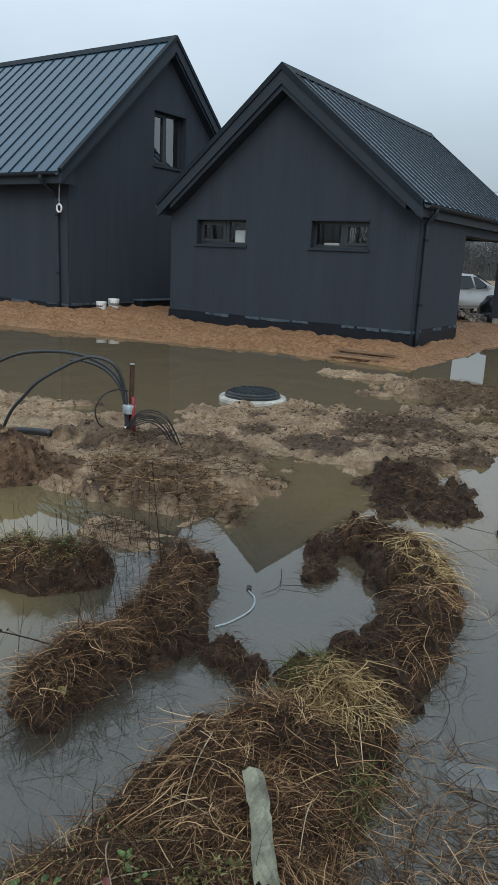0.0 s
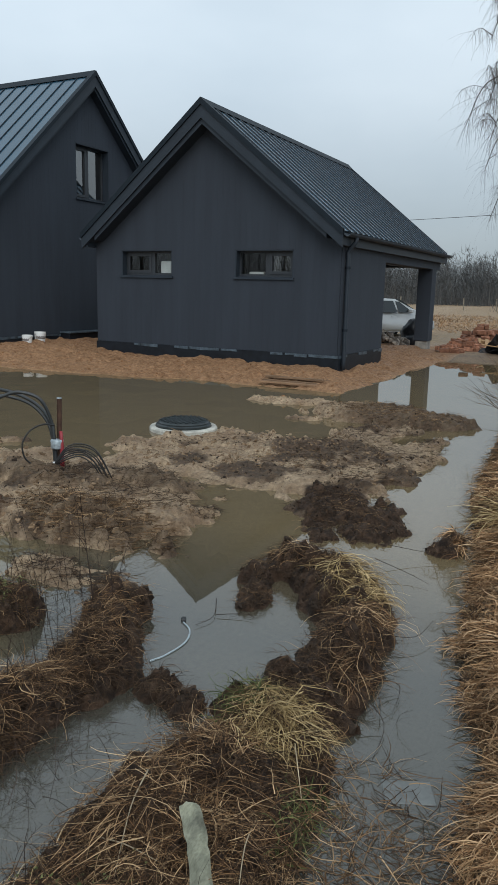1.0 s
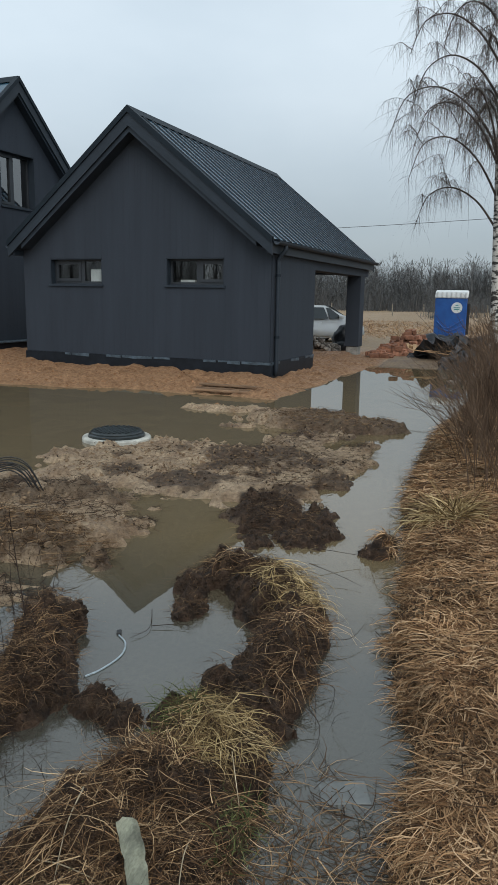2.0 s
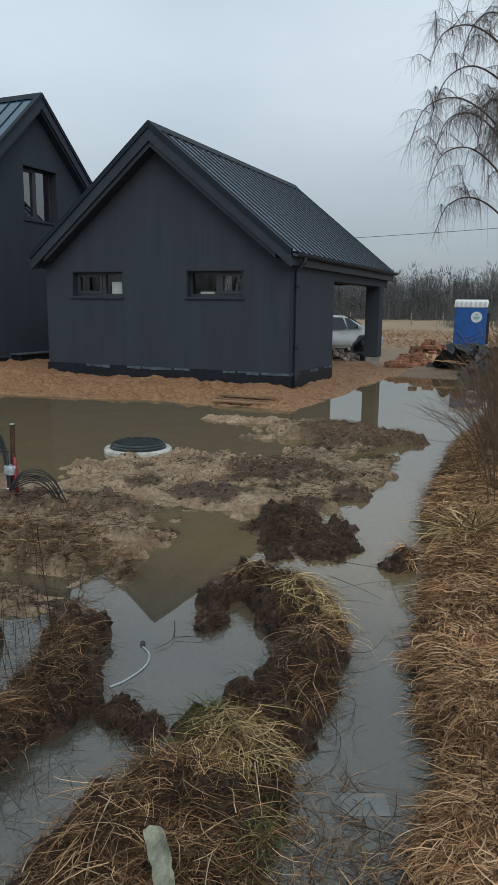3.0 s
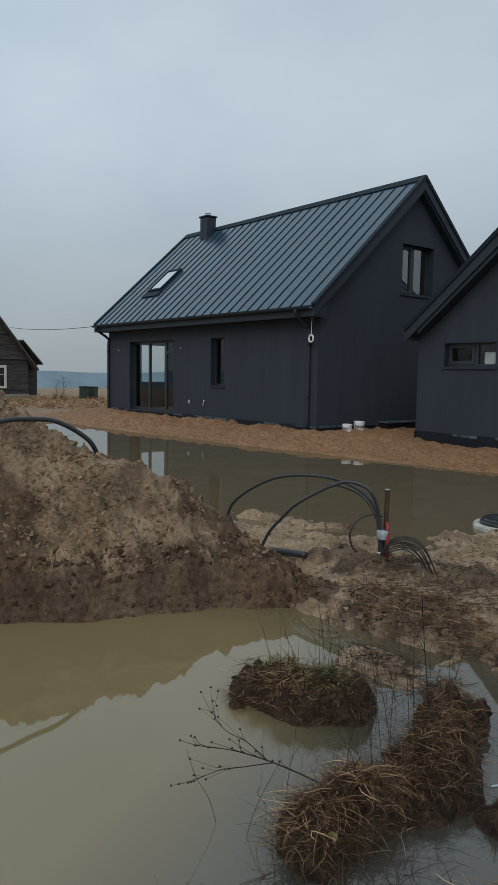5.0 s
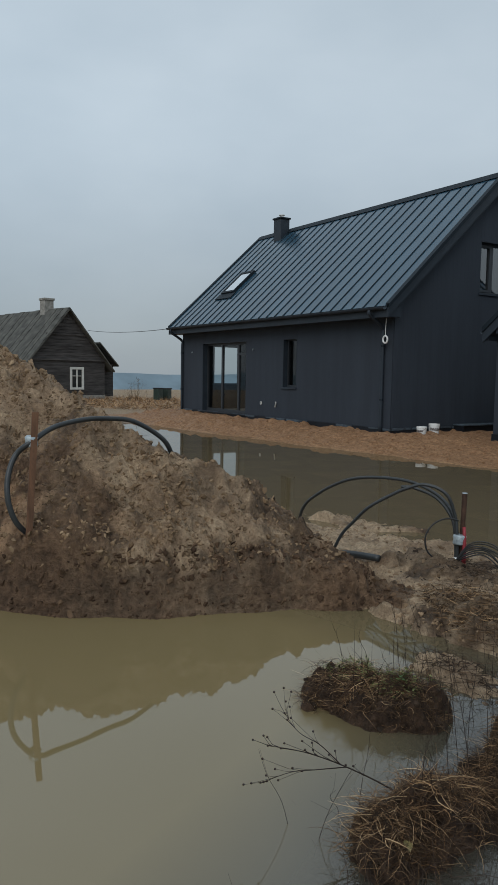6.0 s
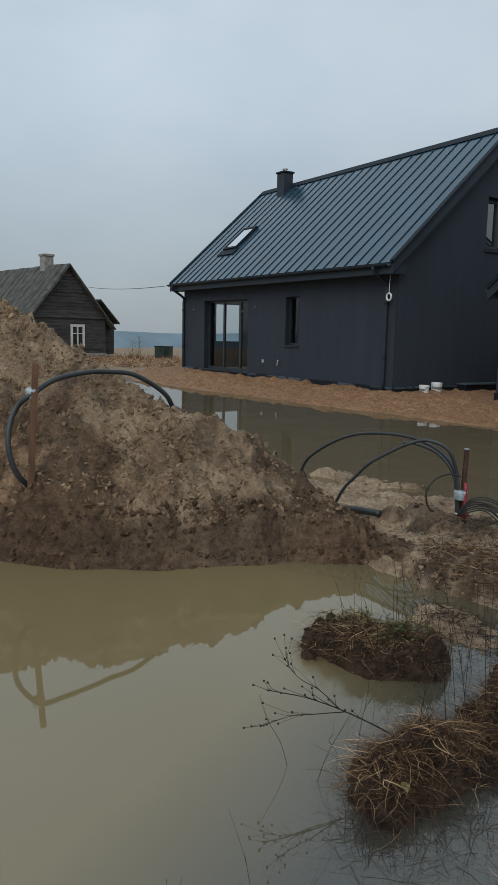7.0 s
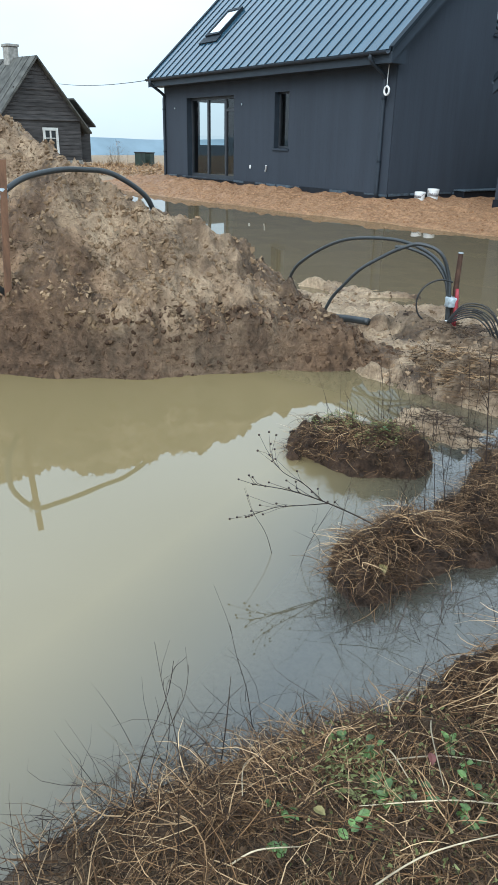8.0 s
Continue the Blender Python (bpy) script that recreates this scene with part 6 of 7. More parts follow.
# drowned stalks in the ditch end, scraps on the flats
turf_patch("drowned stalks in the shallow ditch", (7.55, -11.85, 0.30, 0.5, 0), 900, M_BROWN, (0.08, 0.25), (0.0, 0.15), (0.0, 0.3), (0.002, 0.004), 270, 1.0, -0.2)
for k, (o, n) in enumerate((((4.8, -8.9, 1.3, 0.6, 0), 2600), ((5.0, -9.85, 0.8, 0.35, -15), 2800), ((5.9, -6.6, 0.75, 1.6, 6), 2600), ((5.5, -4.25, 1.0, 0.7, 10), 2000), ((5.45, -10.5, 0.5, 0.25, 0), 600), ((4.6, -7.3, 1.1, 0.8, 0), 500), ((6.3, -5.2, 0.5, 0.9, 0), 700))):
    turf_patch("trampled roots and straw in the churned mud", o, n, M_BROWN if k % 2 else M_ROOT, (0.05, 0.2), (0.0, 0.35), (0.0, 0.7), (0.003, 0.006), 280 + k)
turf_patch("root fibres on the earth heap", (2.4, -11.6, 1.1, 0.7, 30), 900, M_ROOT, (0.04, 0.18), (-0.4, 0.5), (0.2, 1.0), (0.002, 0.005), 290)
# crumbs of earth
def clods(label, x, y, size, mat, seed):
    """Many small angular lumps resting on the ground, as one mesh."""
    rs = np.random.RandomState(seed)
    bm = bmesh.new()
    bmesh.ops.create_icosphere(bm, subdivisions=1, radius=1)
    v0, f0 = np.array([v.co[:] for v in bm.verts]), np.array([[v.index for v in f.verts] for f in bm.faces])
    bm.free()
    n = len(x)
    q = rs.randn(n, 4)
    q /= np.linalg.norm(q, axis=1)[:, None]
    a, b, c, d = q.T
    rot = np.stack([np.stack([1 - 2 * (c * c + d * d), 2 * (b * c - d * a), 2 * (b * d + c * a)], -1), np.stack([2 * (b * c + d * a), 1 - 2 * (b * b + d * d), 2 * (c * d - b * a)], -1), np.stack([2 * (b * d - c * a), 2 * (c * d + b * a), 1 - 2 * (b * b + c * c)], -1)], 1)
    v = v0[None] * (1 + 0.42 * np.clip(rs.randn(n, len(v0), 1), -1.6, 1.6)) * rs.uniform(0.55, 1.2, (n, 1, 3))
    v = np.einsum("nij,nkj->nki", rot, v) * size[:, None, None]
    v += np.stack([x, y, ground_many(x, y) - size * 0.1], 1)[:, None]
    f = f0[None] + (np.arange(n) * len(v0))[:, None, None]
    return tagged(arrays("clods", v.reshape(-1, 3), f.reshape(-1, 3), mat), label, "earth", kind="stuff")


M_CLOD = strand_material("crumbly_earth", [(0.13, 0.088, 0.055), (0.19, 0.132, 0.082), (0.25, 0.178, 0.112), (0.31, 0.226, 0.146)])
M_HEAPCLOD = strand_material("brown_heap_crumbs", [(0.13, 0.085, 0.049), (0.19, 0.13, 0.078), (0.23, 0.162, 0.1), (0.28, 0.202, 0.126)])
M_FOOTCLOD = strand_material("damp_heap_lumps", [(0.05, 0.031, 0.02), (0.095, 0.06, 0.038), (0.15, 0.098, 0.06)], 0.85)
M_WETCLOD = strand_material("wet_mud_lumps", [(0.026, 0.019, 0.014), (0.042, 0.030, 0.022), (0.065, 0.044, 0.030)], 0.8)
M_SANDCLOD = strand_material("orange_sand_lumps", [(0.22, 0.115, 0.056), (0.29, 0.16, 0.083), (0.34, 0.195, 0.105)])
rs = np.random.RandomState(31)


def spread(n, x0, x1, y0, y1, test):
    x, y = rs.uniform(x0, x1, n), rs.uniform(y0, y1, n)
    k = test(x, y)
    return x[k], y[k]


x, y = spread(60000, -0.5, 4.3, -13.3, -9.4, lambda x, y: (mound_height(x, y)[0] > 0.30) & (rs.rand(len(x)) < 0.35 + 0.65 * smooth01(2 * fbm(x, y, 1.6, 3, 5) + 0.3)))
clods("crumbling clods on the dug earth heap", x, y, 0.004 + 0.021 * rs.rand(len(x)) ** 4, M_HEAPCLOD, 1)
x, y = spread(30000, 0.0, 4.4, -13.2, -9.6, lambda x, y: (mound_height(x, y)[1] > 0.0) & (mound_height(x, y)[0] < 0.45))
clods("wet dark lumps at the foot of the heap", x, y, 0.004 + 0.022 * rs.rand(len(x)) ** 4, M_FOOTCLOD, 2)
x, y = spread(22000, 1.0, 6.8, -10.9, -3.2, lambda x, y: (ground_many(x, y) > 0.005) & (mound_height(x, y)[1] <= 0) & (fbm(x, y, 1.4, 3, 15) > -0.15) & (on_clump(x, y) < 0.0))
clods("clods on the churned sand flat", x, y, 0.005 + 0.018 * rs.rand(len(x)) ** 4, M_CLOD, 3)
x, y = spread(8000, 3.0, 6.9, -10.7, -3.4, lambda x, y: (ground_many(x, y) > 0.005) & (fbm(x, y, 1.5, 4, 61) > 0.02))
clods("wet mud lumps on the flat", x, y, 0.003 + 0.016 * rs.rand(len(x)) ** 4, M_WETCLOD, 4)
x, y = spread(14000, 4.8, 7.7, -12.4, -7.6, lambda x, y: (ground_many(x, y) > 0.01) & (on_clump(x, y) > 0.0))
clods("dark mud lumps in the turf clumps", x, y, 0.004 + 0.018 * rs.rand(len(x)) ** 4, M_WETCLOD, 5)
x, y = spread(2600, -12, 4.0, -3.9, -0.4, lambda x, y: ground_many(x, y) > 0.01)
clods("lumps in the orange fill sand", x, y, 0.006 + 0.028 * rs.rand(len(x)) ** 5, M_SANDCLOD, 6)
x, y = spread(2500, 6.6, 8.0, -13.4, -12.1, lambda x, y: ground_many(x, y) > 0.0)
clods("dark soil lumps on the bank", x, y, 0.003 + 0.014 * rs.rand(len(x)) ** 4, M_FOOTCLOD, 7)
# dead grass of the fields
for k, (o, n) in enumerate((((-25, 3, 9, 6, 0), 6000), ((5, 30, 22, 14, 0), 9000), ((-8, 24, 14, 12, 0), 5000), ((12, 14, 8, 14, 0), 5000))):
    turf_patch("bleached winter grass of the field", o, n, M_STRAW, (0.2, 0.5), (0.5, 1.4), (0.2, 1.2), (0.012, 0.03), 300 + k)


def weed(name, label, stems, seed):
    """A dead weed: a thing with one mesh of stems and one of seed heads. stems: (points, radius, side shoots)."""
    rnd = random.Random(seed)
    w = thing(name, label, "weed")
    heads = []
    for pts, r, shoots in stems:
        bm = bmesh.new()
        line = spline(pts, 5)
        tube(bm, line, r, 5, r * 0.35)
        heads.append(line[-1])
        for _ in range(shoots):
            i = rnd.randrange(len(line) // 3, len(line) - 1)
            d = (line[i + 1] - line[i]).normalized()
            side = Vector((rnd.uniform(-1, 1), rnd.uniform(-1, 1), rnd.uniform(-0.3, 1))).normalized()
            ln = rnd.uniform(0.05, 0.13)
            tip = line[i] + (d * 0.75 + side * 0.55) * ln
            tube(bm, [line[i], line[i] + (d * 0.5 + side * 0.2) * ln * 0.6, tip], r * 0.45, 4, r * 0.2)
            heads.append(tip)
        part("stem", bm, M_STEM, w)
    return w, heads


w, heads = weed("dead_weed", "leaning dead weed with round dark seed heads", [([(6.18, -11.78, 0.06), (6.12, -11.90, 0.15), (6.04, -12.04, 0.23), (5.97, -12.16, 0.28), (5.91, -12.28, 0.31)], 0.0035, 13), ([(6.04, -12.04, 0.23), (5.99, -12.10, 0.30), (5.95, -12.17, 0.35), (5.90, -12.2, 0.41)], 0.0022, 10), ([(6.05, -12.02, 0.22), (6.02, -12.14, 0.23), (6.0, -12.24, 0.24), (5.96, -12.33, 0.21)], 0.0022, 10)], 1)
head_me = bpy.data.meshes.new("seed_head")
bm = bmesh.new()
bmesh.ops.create_icosphere(bm, subdivisions=1, radius=0.0048)
bm.to_mesh(head_me)
bm.free()
head_me.materials.append(M_STEM)
for p in heads:
    piece("seed_head", head_me, w, Matrix.Translation(p))
rnd = random.Random(12)
for k, (x, y, n, hgt) in enumerate(((5.1, -10.95, 7, 0.4), (5.45, -10.85, 5, 0.42), (5.95, -11.0, 5, 0.62), (6.02, -11.4, 7, 0.72), (5.4, -11.2, 7, 0.5), (5.62, -11.1, 5, 0.6), (6.05, -11.95, 6, 0.35), (5.75, -11.2, 4, 0.4), (6.9, -12.6, 6, 0.35), (6.75, -13.0, 5, 0.4), (6.5, -11.9, 4, 0.25), (7.3, -10.9, 4, 0.2))):
    stems = []
    for _ in range(n):
        a, b = x + rnd.uniform(-0.25, 0.25), y + rnd.uniform(-0.25, 0.25)
        g = max(-0.05, ground_at(a, b))
        dx, dy, h = rnd.uniform(-0.14, 0.14), rnd.uniform(-0.14, 0.14), hgt * rnd.uniform(0.5, 1.1)
        stems.append(([(a, b, g - 0.02), (a + dx * 0.3, b + dy * 0.3, g + h * 0.4), (a + dx * 0.5, b + dy * 0.9, g + h * 0.75), (a + dx, b + dy, g + h)], rnd.uniform(0.001, 0.002), rnd.randrange(0, 5)))
    weed("dead_weed", "thin bare weed stalks rising from the flooded turf", stems, 20 + k)
tall = [([(6.02, -11.05, 0.05), (6.01, -11.06, 0.25), (6.0, -11.08, 0.45), (5.99, -11.1, 0.68)], 0.004, 6)]
weed("dead_weed", "single tall reddish weed stalk", tall, 44)
# leafy weeds and fallen leaves
def leaf_mesh(length, width, fold):
    """One rounded leaf with a raised midrib, its stalk end at the origin."""
    me = bpy.data.meshes.new("leaf")
    side = [(0.0, 0.05), (0.22, 0.7), (0.5, 1.0), (0.78, 0.75), (1.0, 0.1)]
    v, f = [], []
    for t, w in side:
        for g in (-1, 0, 1):
            v.append((g * w * width / 2, t * length, fold * (abs(g) * w) + 0.25 * length * t * (1 - t)))
    for a in range(len(side) - 1):
        for g in (0, 1):
            f.append((3 * a + g, 3 * a + g + 1, 3 * a + g + 4, 3 * a + g + 3))
    me.from_pydata(v, [], f)
    return me


M_FRESH = material("fresh_weed_leaf", (0.10, 0.17, 0.045), 0.5, vary=0.3, scale=30, random_tint=0.35)
M_YELLEAF = material("yellowed_leaf", (0.24, 0.20, 0.07), 0.55, vary=0.25, scale=40)
M_REDLEAF = material("rotting_red_leaf", (0.16, 0.05, 0.04), 0.5, vary=0.3, scale=40)
fresh = [leaf_mesh(0.022, 0.017, 0.003), leaf_mesh(0.03, 0.02, 0.004), leaf_mesh(0.018, 0.016, 0.002)]
for me in fresh:
    me.materials.append(M_FRESH)
rnd = random.Random(23)
for x, y in ((6.93, -12.68), (6.98, -12.63), (7.08, -12.71), (7.14, -12.73), (7.15, -12.84), (7.02, -12.95), (7.09, -13.0), (7.14, -12.47), (7.22, -12.54), (7.08, -12.46), (7.19, -12.66), (7.27, -12.62), (5.2, -11.3), (5.36, -11.22), (5.5, -11.2)):
    herb = thing("leafy_weed", "low fresh green weed growing in the dead grass", "weed", pose(x, y, ground_at(x, y) + 0.012), group="green weeds in the turf")
    for k in range(rnd.randrange(7, 12)):
        a, r = rnd.uniform(0, 6.28), rnd.uniform(0.0, 0.035)
        piece("leaf", rnd.choice(fresh), herb, pose(r * math.cos(a), r * math.sin(a), rnd.uniform(0.0, 0.022), rnd.uniform(-15, 35), rnd.uniform(-25, 25), rnd.uniform(0, 360)))
for x, y, size, mat, what in ((6.39, -12.03, 0.05, M_YELLEAF, "yellow"), (7.07, -12.89, 0.034, M_YELLEAF, "yellow"), (7.13, -12.58, 0.034, M_REDLEAF, "dark red")):
    me = leaf_mesh(size, size * 0.62, 0.006)
    me.materials.append(mat)
    ob = new("fallen_leaf", me)
    ob.matrix_basis = pose(x, y, ground_at(x, y) + 0.045, 10, 8, rnd.uniform(0, 360))
    tagged(ob, "single " + what + " fallen leaf lying on dead grass", "leaf", "fallen leaves")

# thick pale stalks lying in the turf
M_STALK = material("bleached_stalk", (0.46, 0.37, 0.24), 0.6, vary=0.3, scale=8, random_tint=0.3)
for (x0, y0), (x1, y1), lift in (((7.26, -12.98), (7.36, -12.58), 0.10), ((6.97, -12.40), (7.2, -12.62), 0.09), ((7.0, -12.61), (7.14, -12.66), 0.06), ((7.06, -13.10), (7.12, -12.96), 0.05), ((7.02, -12.64), (7.2, -12.38), 0.06), ((6.86, -12.30), (6.92, -12.48), 0.05), ((6.80, -12.85), (6.95, -13.0), 0.06), ((7.3, -12.5), (7.12, -12.8), 0.05), ((7.0, -11.98), (7.12, -12.3), 0.07), ((6.98, -12.2), (7.2, -12.22), 0.05), ((7.28, -11.5), (7.42, -11.75), 0.06), ((7.34, -11.9), (7.44, -12.2), 0.05)):
    bm = bmesh.new()
    za, zb = ground_at(x0, y0) + 0.02, ground_at(x1, y1) + 0.02
    mid = ((x0 + x1) / 2 + rnd.uniform(-0.02, 0.02), (y0 + y1) / 2 + rnd.uniform(-0.02, 0.02), (za + zb) / 2 + lift * 0.6)
    tube(bm, spline([(x0, y0, za), mid, (x1, y1, zb + lift * 0.3)], 6), 0.0026, 6, 0.0012)
    tagged(finish("straw_stalk", bm, M_STALK, smooth=True), "thick bleached straw stalk lying over wet turf", "stalk", "bleached stalks in the turf")
# twigs over the water
for k, pts in enumerate(([(6.95, -9.35, 0.09), (7.15, -9.25, 0.05), (7.35, -9.2, 0.03)], [(6.95, -9.6, 0.08), (7.15, -9.62, 0.04), (7.3, -9.68, 0.02)], [(6.35, -10.45, 0.012), (6.45, -10.65, 0.014), (6.42, -10.78, 0.012)], [(6.45, -10.62, 0.012), (6.6, -10.55, 0.02), (6.65, -10.6, 0.012)], [(7.5, -10.2, 0.01), (7.65, -10.45, 0.02), (7.68, -10.7, 0.01)], [(7.28, -10.5, 0.06), (7.42, -10.42, 0.05), (7.46, -10.25, 0.07)], [(7.36, -10.95, 0.08), (7.47, -10.85, 0.03), (7.5, -11.05, 0.01)], [(7.38, -11.1, 0.1), (7.5, -11.15, 0.03), (7.52, -11.35, 0.0)], [(6.72, -13.42, 0.03), (6.78, -13.36, 0.05), (6.84, -13.3, 0.03)], [(6.77, -13.40, 0.0), (6.775, -13.40, 0.05), (6.77, -13.39, 0.10)], [(6.74, -12.93, 0.0), (6.75, -12.92, 0.14), (6.74, -12.9, 0.28)], [(6.72, -11.52, 0.05), (6.82, -11.58, 0.03), (6.94, -11.55, 0.06)])):
    weed("twig", "thin dark twig lying on the water", [(pts, 0.0022, 1)], 60 + k)

M_TWIG = strand_material("brown_willow_twigs", [(0.07, 0.048, 0.034), (0.13, 0.088, 0.06), (0.21, 0.145, 0.095)])

# ---- willow scrub on the bank ----
def shrub(name, label, x, y, n, height, spread, lean, seed, r=0.008):
    rnd = random.Random(seed)
    s = thing(name, label, "shrub")
    g = ground_at(x, y)
    for _ in range(n):
        a = rnd.uniform(0, 2 * math.pi)
        bx, by = x + rnd.uniform(-0.3, 0.3), y + rnd.uniform(-0.4, 0.4)
        d = Vector((math.cos(a) * spread + lean[0], math.sin(a) * spread + lean[1], 0)) * rnd.uniform(0.4, 1.1)
        h = height * rnd.uniform(0.55, 1.05)
        bz = max(0.0, ground_at(bx, by))
        line = spline([(bx, by, bz - 0.05), (bx + d.x * 0.25, by + d.y * 0.25, bz + h * 0.4), (bx + d.x * 0.6, by + d.y * 0.6, bz + h * 0.72), (bx + d.x, by + d.y, bz + h * rnd.uniform(0.8, 1.0))], 5)
        bm = bmesh.new()
        tube(bm, line, r, 5, r * 0.3)
        for _ in range(9):
            i = rnd.randrange(4, len(line) - 1)
            dd = (line[i + 1] - line[i]).normalized()
            side = Vector((rnd.uniform(-1, 1), rnd.uniform(-1, 1), rnd.uniform(-0.2, 0.9))).normalized()
            ln = rnd.uniform(0.15, 0.5)
            mid = line[i] + (dd * 0.6 + side * 0.3) * ln * 0.5
            tip = line[i] + (dd * 0.75 + side * 0.55) * ln
            tube(bm, [line[i], mid, tip], r * 0.45, 4, r * 0.18)
            tube(bm, [mid, mid + (dd + Vector((rnd.uniform(-1, 1), rnd.uniform(-1, 1), 0.4))) * 0.12], r * 0.3, 3, r * 0.15)
        part("branch", bm, M_TWIG, s)


shrub("willow_shrub", "bare brown willow scrub on the ditch bank", 7.62, -5.3, 60, 1.0, 0.6, (-0.1, 0.0), 3, 0.006)
shrub("willow_shrub", "bare brown willow scrub on the ditch bank", 7.5, -2.9, 50, 1.3, 0.7, (-0.05, 0.0), 4)
shrub("willow_shrub", "bare brown willow scrub on the ditch bank", 7.4, 0.8, 44, 1.4, 0.7, (-0.05, 0.0), 5)
shrub("willow_shrub", "dense bare willow scrub with reddish stems", 7.88, -6.4, 70, 1.45, 0.5, (0.0, 0.1), 7, 0.005)
shrub("willow_shrub", "dense bare willow scrub with reddish stems", 7.95, -7.5, 34, 1.0, 0.5, (-0.1, 0.05), 8, 0.004)
shrub("willow_shrub", "bare branches reaching over the ditch", 7.68, -6.8, 15, 0.85, 0.25, (-0.85, 0.05), 6, 0.004)

# ---- birch ----
M_BIRCH = bpy.data.materials.new("birch_bark")
M_BIRCH.use_nodes = True
bn, bl = M_BIRCH.node_tree.nodes, M_BIRCH.node_tree.links
bt, br, bg, bmp = bn.new("ShaderNodeTexNoise"), bn.new("ShaderNodeValToRGB"), bn.new("ShaderNodeNewGeometry"), bn.new("ShaderNodeMapping")
bmp.inputs["Scale"].default_value = (3, 3, 7)
bt.inputs["Scale"].default_value, bt.inputs["Detail"].default_value = 1.6, 5
br.color_ramp.elements[0].position, br.color_ramp.elements[0].color = 0.44, (0.03, 0.028, 0.026, 1)
br.color_ramp.elements[1].position, br.color_ramp.elements[1].color = 0.52, (0.50, 0.48, 0.44, 1)
bl.new(bg.outputs["Position"], bmp.inputs["Vector"])
bl.new(bmp.outputs["Vector"], bt.inputs["Vector"])
bl.new(bt.outputs["Fac"], br.inputs["Fac"])
bl.new(br.outputs["Color"], bn["Principled BSDF"].inputs["Base Color"])
bn["Principled BSDF"].inputs["Roughness"].default_value = 0.8

birch = thing("birch", "bare weeping birch with white and black bark", "tree")
rnd = random.Random(77)
trunk_line = spline([(6.62, 8.3, -0.1), (6.55, 8.28, 1.6), (6.42, 8.25, 4.0), (6.30, 8.22, 6.5), (6.22, 8.2, 9.0), (6.2, 8.2, 11.5), (6.25, 8.2, 13.2)], 6)
bm = bmesh.new()
tube(bm, trunk_line, 0.15, 12, 0.02)
part("trunk", bm, M_BIRCH, birch, smooth=True)
M_BTWIG = strand_material("grey_birch_twigs", [(0.05, 0.042, 0.038), (0.10, 0.085, 0.075), (0.15, 0.13, 0.12)])
tw_base, tw_head, tw_len = [], [], []
for k in range(44):
    i = rnd.randrange(10, len(trunk_line) - 2)
    o = trunk_line[i]
    a = rnd.uniform(0, 2 * math.pi)
    ln = rnd.uniform(1.9, 3.5) * (1.2 - 0.65 * (o.z / 13.5))
    d = Vector((math.cos(a), math.sin(a), 0))
    line = spline([o, o + d * ln * 0.25 + Vector((0, 0, ln * 0.33)), o + d * ln * 0.55 + Vector((0, 0, ln * 0.50)), o + d * ln * 0.82 + Vector((0, 0, ln * 0.42)), o + d * ln * 0.95 + Vector((0, 0, ln * 0.12))], 6)
    bm = bmesh.new()
    tube(bm, line, 0.035, 6, 0.006)
    for _ in range(9):
        j = rnd.randrange(5, len(line) - 1)
        b = Vector((rnd.uniform(-1, 1), rnd.uniform(-1, 1), rnd.uniform(0.2, 0.9))).normalized()
        l2 = rnd.uniform(0.5, 1.2)
        sub = spline([line[j], line[j] + b * l2 * 0.6, line[j] + b * l2 + Vector((0, 0, -0.2))], 5)
        tube(bm, sub, 0.010, 4, 0.003)
        for q in sub[2:]:
            for _ in range(5):
                tw_base.append(tuple(q))
                tw_head.append(rnd.uniform(0, 6.28))
                tw_len.append(rnd.uniform(0.25, 1.0))
    for q in line[8:]:
        for _ in range(7):
            tw_base.append(tuple(q))
            tw_head.append(rnd.uniform(0, 6.28))
            tw_len.append(rnd.uniform(0.3, 1.3))
    part("limb", bm, M_BTWIG, birch)
rs = np.random.RandomState(5)
m = len(tw_base)
tw = blades("twig_mass", np.array(tw_base), np.array(tw_head), np.array(tw_len), rs.uniform(-1.3, -0.1, m), rs.uniform(0.4, 1.0, m), rs.uniform(0.005, 0.009, m), M_BTWIG, birch, 0.25, 6)
tagged(tw, "hanging fine twigs", kind="stuff")

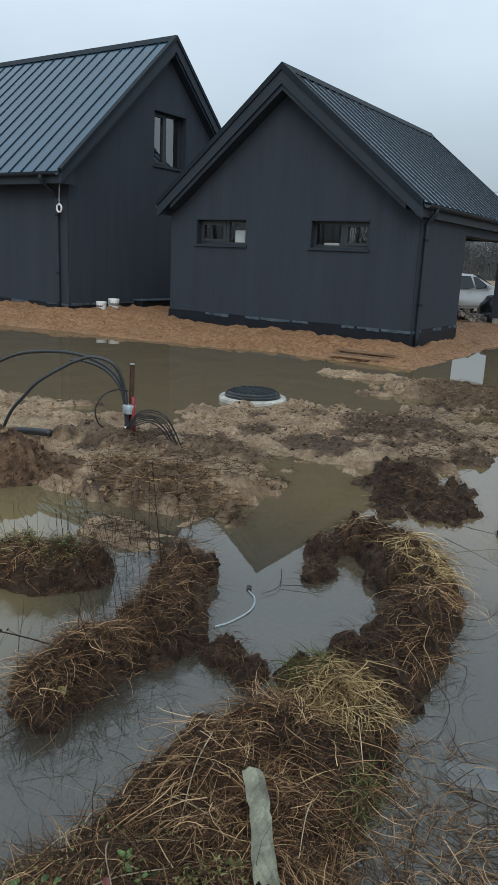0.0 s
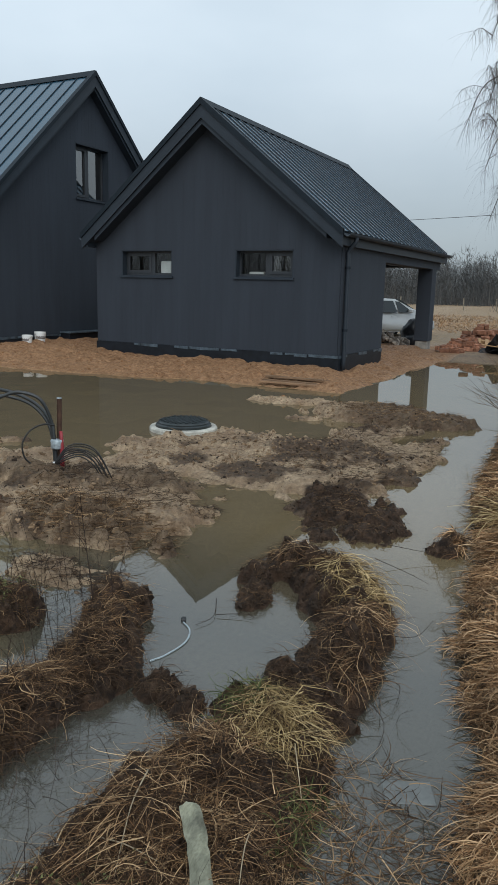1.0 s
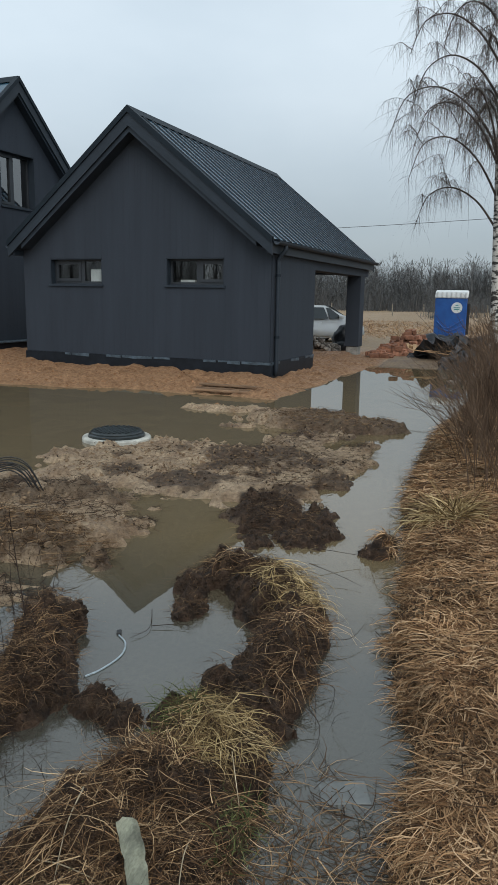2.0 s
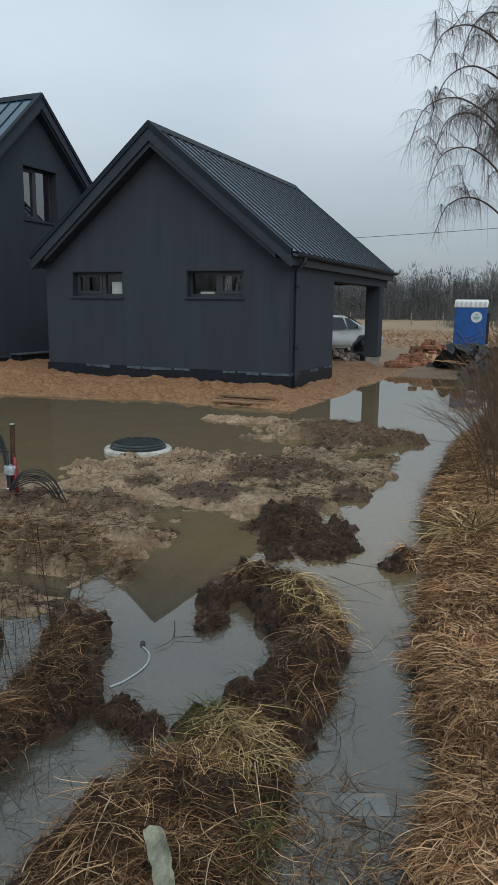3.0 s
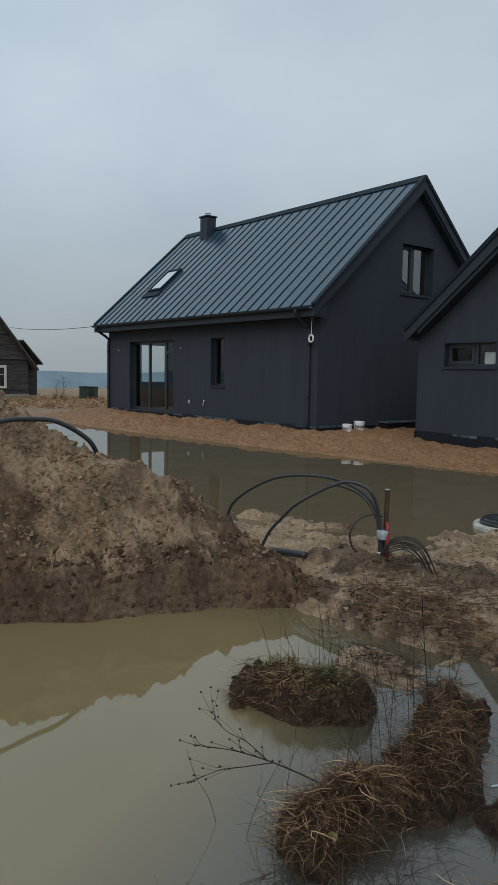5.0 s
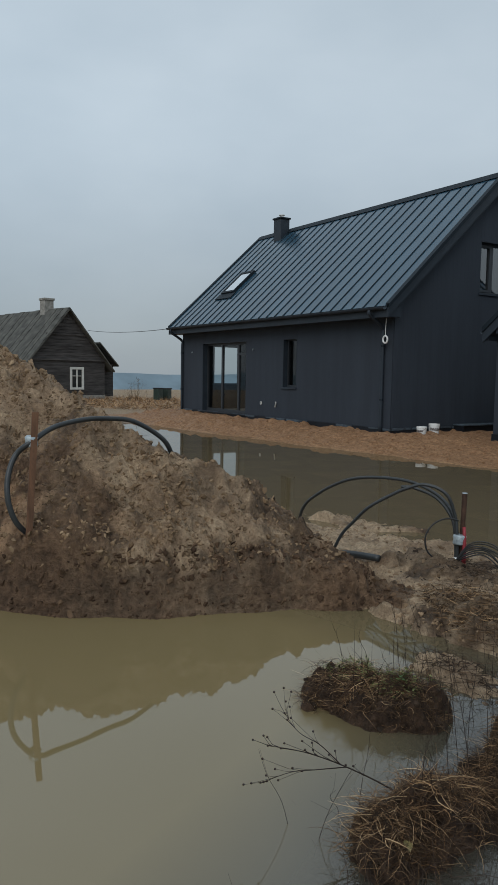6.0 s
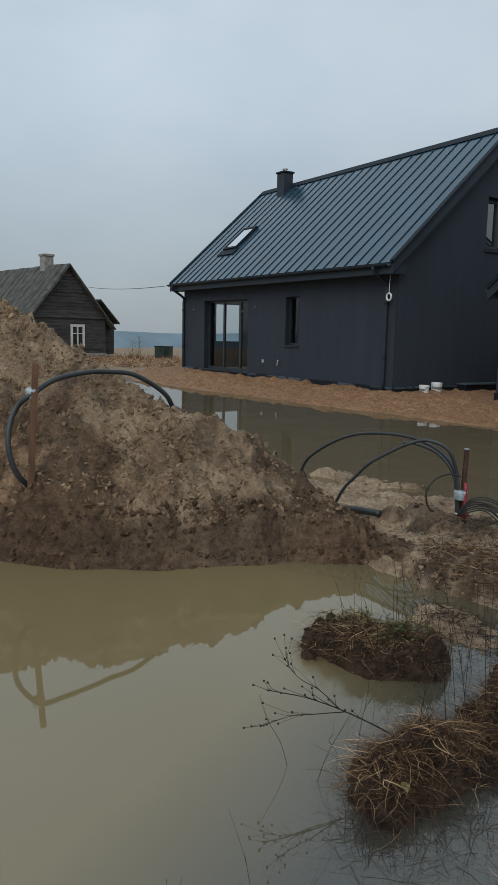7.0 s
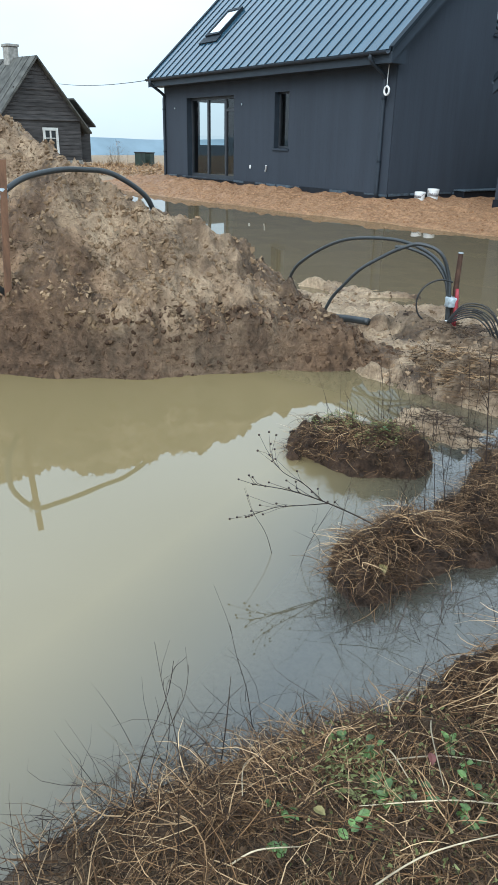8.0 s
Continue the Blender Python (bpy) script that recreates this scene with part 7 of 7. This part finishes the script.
# ---- far woods: bare trees in one mass ----
def bare_woods(name, label, spots, seed, mat, fineness=1.0):
    rs = np.random.RandomState(seed)
    roots, heads, lens, lifts, droops, widths = [], [], [], [], [], []
    for x, y, h in spots:
        z0 = ground_at(x, y)
        for f in (0.0,):
            roots.append((x, y, z0)); heads.append(rs.uniform(0, 6.28)); lens.append(h * 0.95); lifts.append(1.54); droops.append(0.06); widths.append(0.022 * h)
        for _ in range(int(60 * fineness)):
            f = rs.uniform(0.04, 0.95)
            roots.append((x, y, z0 + h * f * 0.9)); heads.append(rs.uniform(0, 6.28)); lens.append(h * rs.uniform(0.12, 0.42) * (1.15 - f)); lifts.append(rs.uniform(0.5, 1.3)); droops.append(rs.uniform(-0.3, 0.9)); widths.append(h * rs.uniform(0.005, 0.012))
        for _ in range(int(30 * fineness)):
            a, rr = rs.uniform(0, 6.28), h * 0.35 * math.sqrt(rs.rand())
            roots.append((x + rr * math.cos(a), y + rr * math.sin(a), z0)); heads.append(a); lens.append(h * rs.uniform(0.2, 0.6)); lifts.append(rs.uniform(1.1, 1.5)); droops.append(rs.uniform(-0.2, 0.4)); widths.append(h * rs.uniform(0.008, 0.02))
        for _ in range(int(110 * fineness)):
            a, rr, f = rs.uniform(0, 6.28), h * 0.55 * math.sqrt(rs.rand()), rs.uniform(0.3, 0.95)
            roots.append((x + rr * math.cos(a) * (1.2 - f), y + rr * math.sin(a) * (1.2 - f), z0 + h * f)); heads.append(a); lens.append(h * rs.uniform(0.06, 0.16)); lifts.append(rs.uniform(0.3, 1.4)); droops.append(rs.uniform(-0.3, 0.8)); widths.append(h * rs.uniform(0.006, 0.013))
    ob = blades(name, np.array(roots), np.array(heads), np.array(lens), np.array(lifts), np.array(droops), np.array(widths), mat, None, 0.3, seed)
    return tagged(ob, label, "trees", kind="stuff")


# twig tones lifted to bluish grey, so the colour carries the haze
M_WOODS = strand_material("haze_tinted_bare_twigs", [(0.085, 0.095, 0.10), (0.115, 0.12, 0.122), (0.15, 0.15, 0.148)])
rs = np.random.RandomState(15)
spots = []
for _ in range(760):
    d, a = rs.uniform(115, 175), radians(rs.uniform(-12, 42))
    spots.append((8 - d * math.sin(a), -13.7 + d * math.cos(a), rs.uniform(5.2, 8.2) * (1.2 if rs.rand() < 0.12 else 1)))
bare_woods("far_woods", "grey bare wood along the edge of the field", spots, 16, M_WOODS, 1.4)
spots = []
for _ in range(260):
    d, a = rs.uniform(108, 116), radians(rs.uniform(-8, 42))
    spots.append((8 - d * math.sin(a), -13.7 + d * math.cos(a), rs.uniform(1.5, 3.0)))
bare_woods("hedge", "low brown scrub before the wood", spots, 17, M_WOODS, 0.9)
spots = [(rs.uniform(-6, 8), rs.uniform(45, 75), rs.uniform(1.5, 3.2)) for _ in range(9)]
bare_woods("field_scrub", "scattered bare bushes in the field", spots, 18, M_WOODS, 0.8)
bare_woods("yard_scrub", "bare bushes by the old house", [(-29.5, 3.0, 1.3), (-29, 2.4, 1.0), (-34.5, -6.5, 4.5), (-36, -8, 5.0)], 19, M_BROWN, 0.8)
spots = []
for _ in range(90):
    x = rs.uniform(-75, 45)
    spots.append((x, rs.uniform(-75, -58), rs.uniform(7, 11)))
bare_woods("rear_woods", "bare wood behind the plot, mirrored in the panes", spots, 21, M_WOODS, 0.7)
# fence posts in the fields
M_POST = material("grey_fence_post", (0.30, 0.26, 0.20), 0.9, vary=0.3)
post_me = bpy.data.meshes.new("fence_post")
bm = boxed((-0.05, -0.05, -0.2), (0.05, 0.05, 1.25), 0.01)
bm.to_mesh(post_me)
bm.free()
post_me.materials.append(M_POST)
for k in range(14):
    x, y = -14 + 3.1 * k, 62 + 0.8 * k
    ob = new("fence_post", post_me)
    ob.matrix_basis = pose(x, y, ground_at(x, y), rs.uniform(-3, 3), rs.uniform(-3, 3), 0)
    tagged(ob, "weathered grey post in the dead-grass field", "fence post", "fence posts in the field")
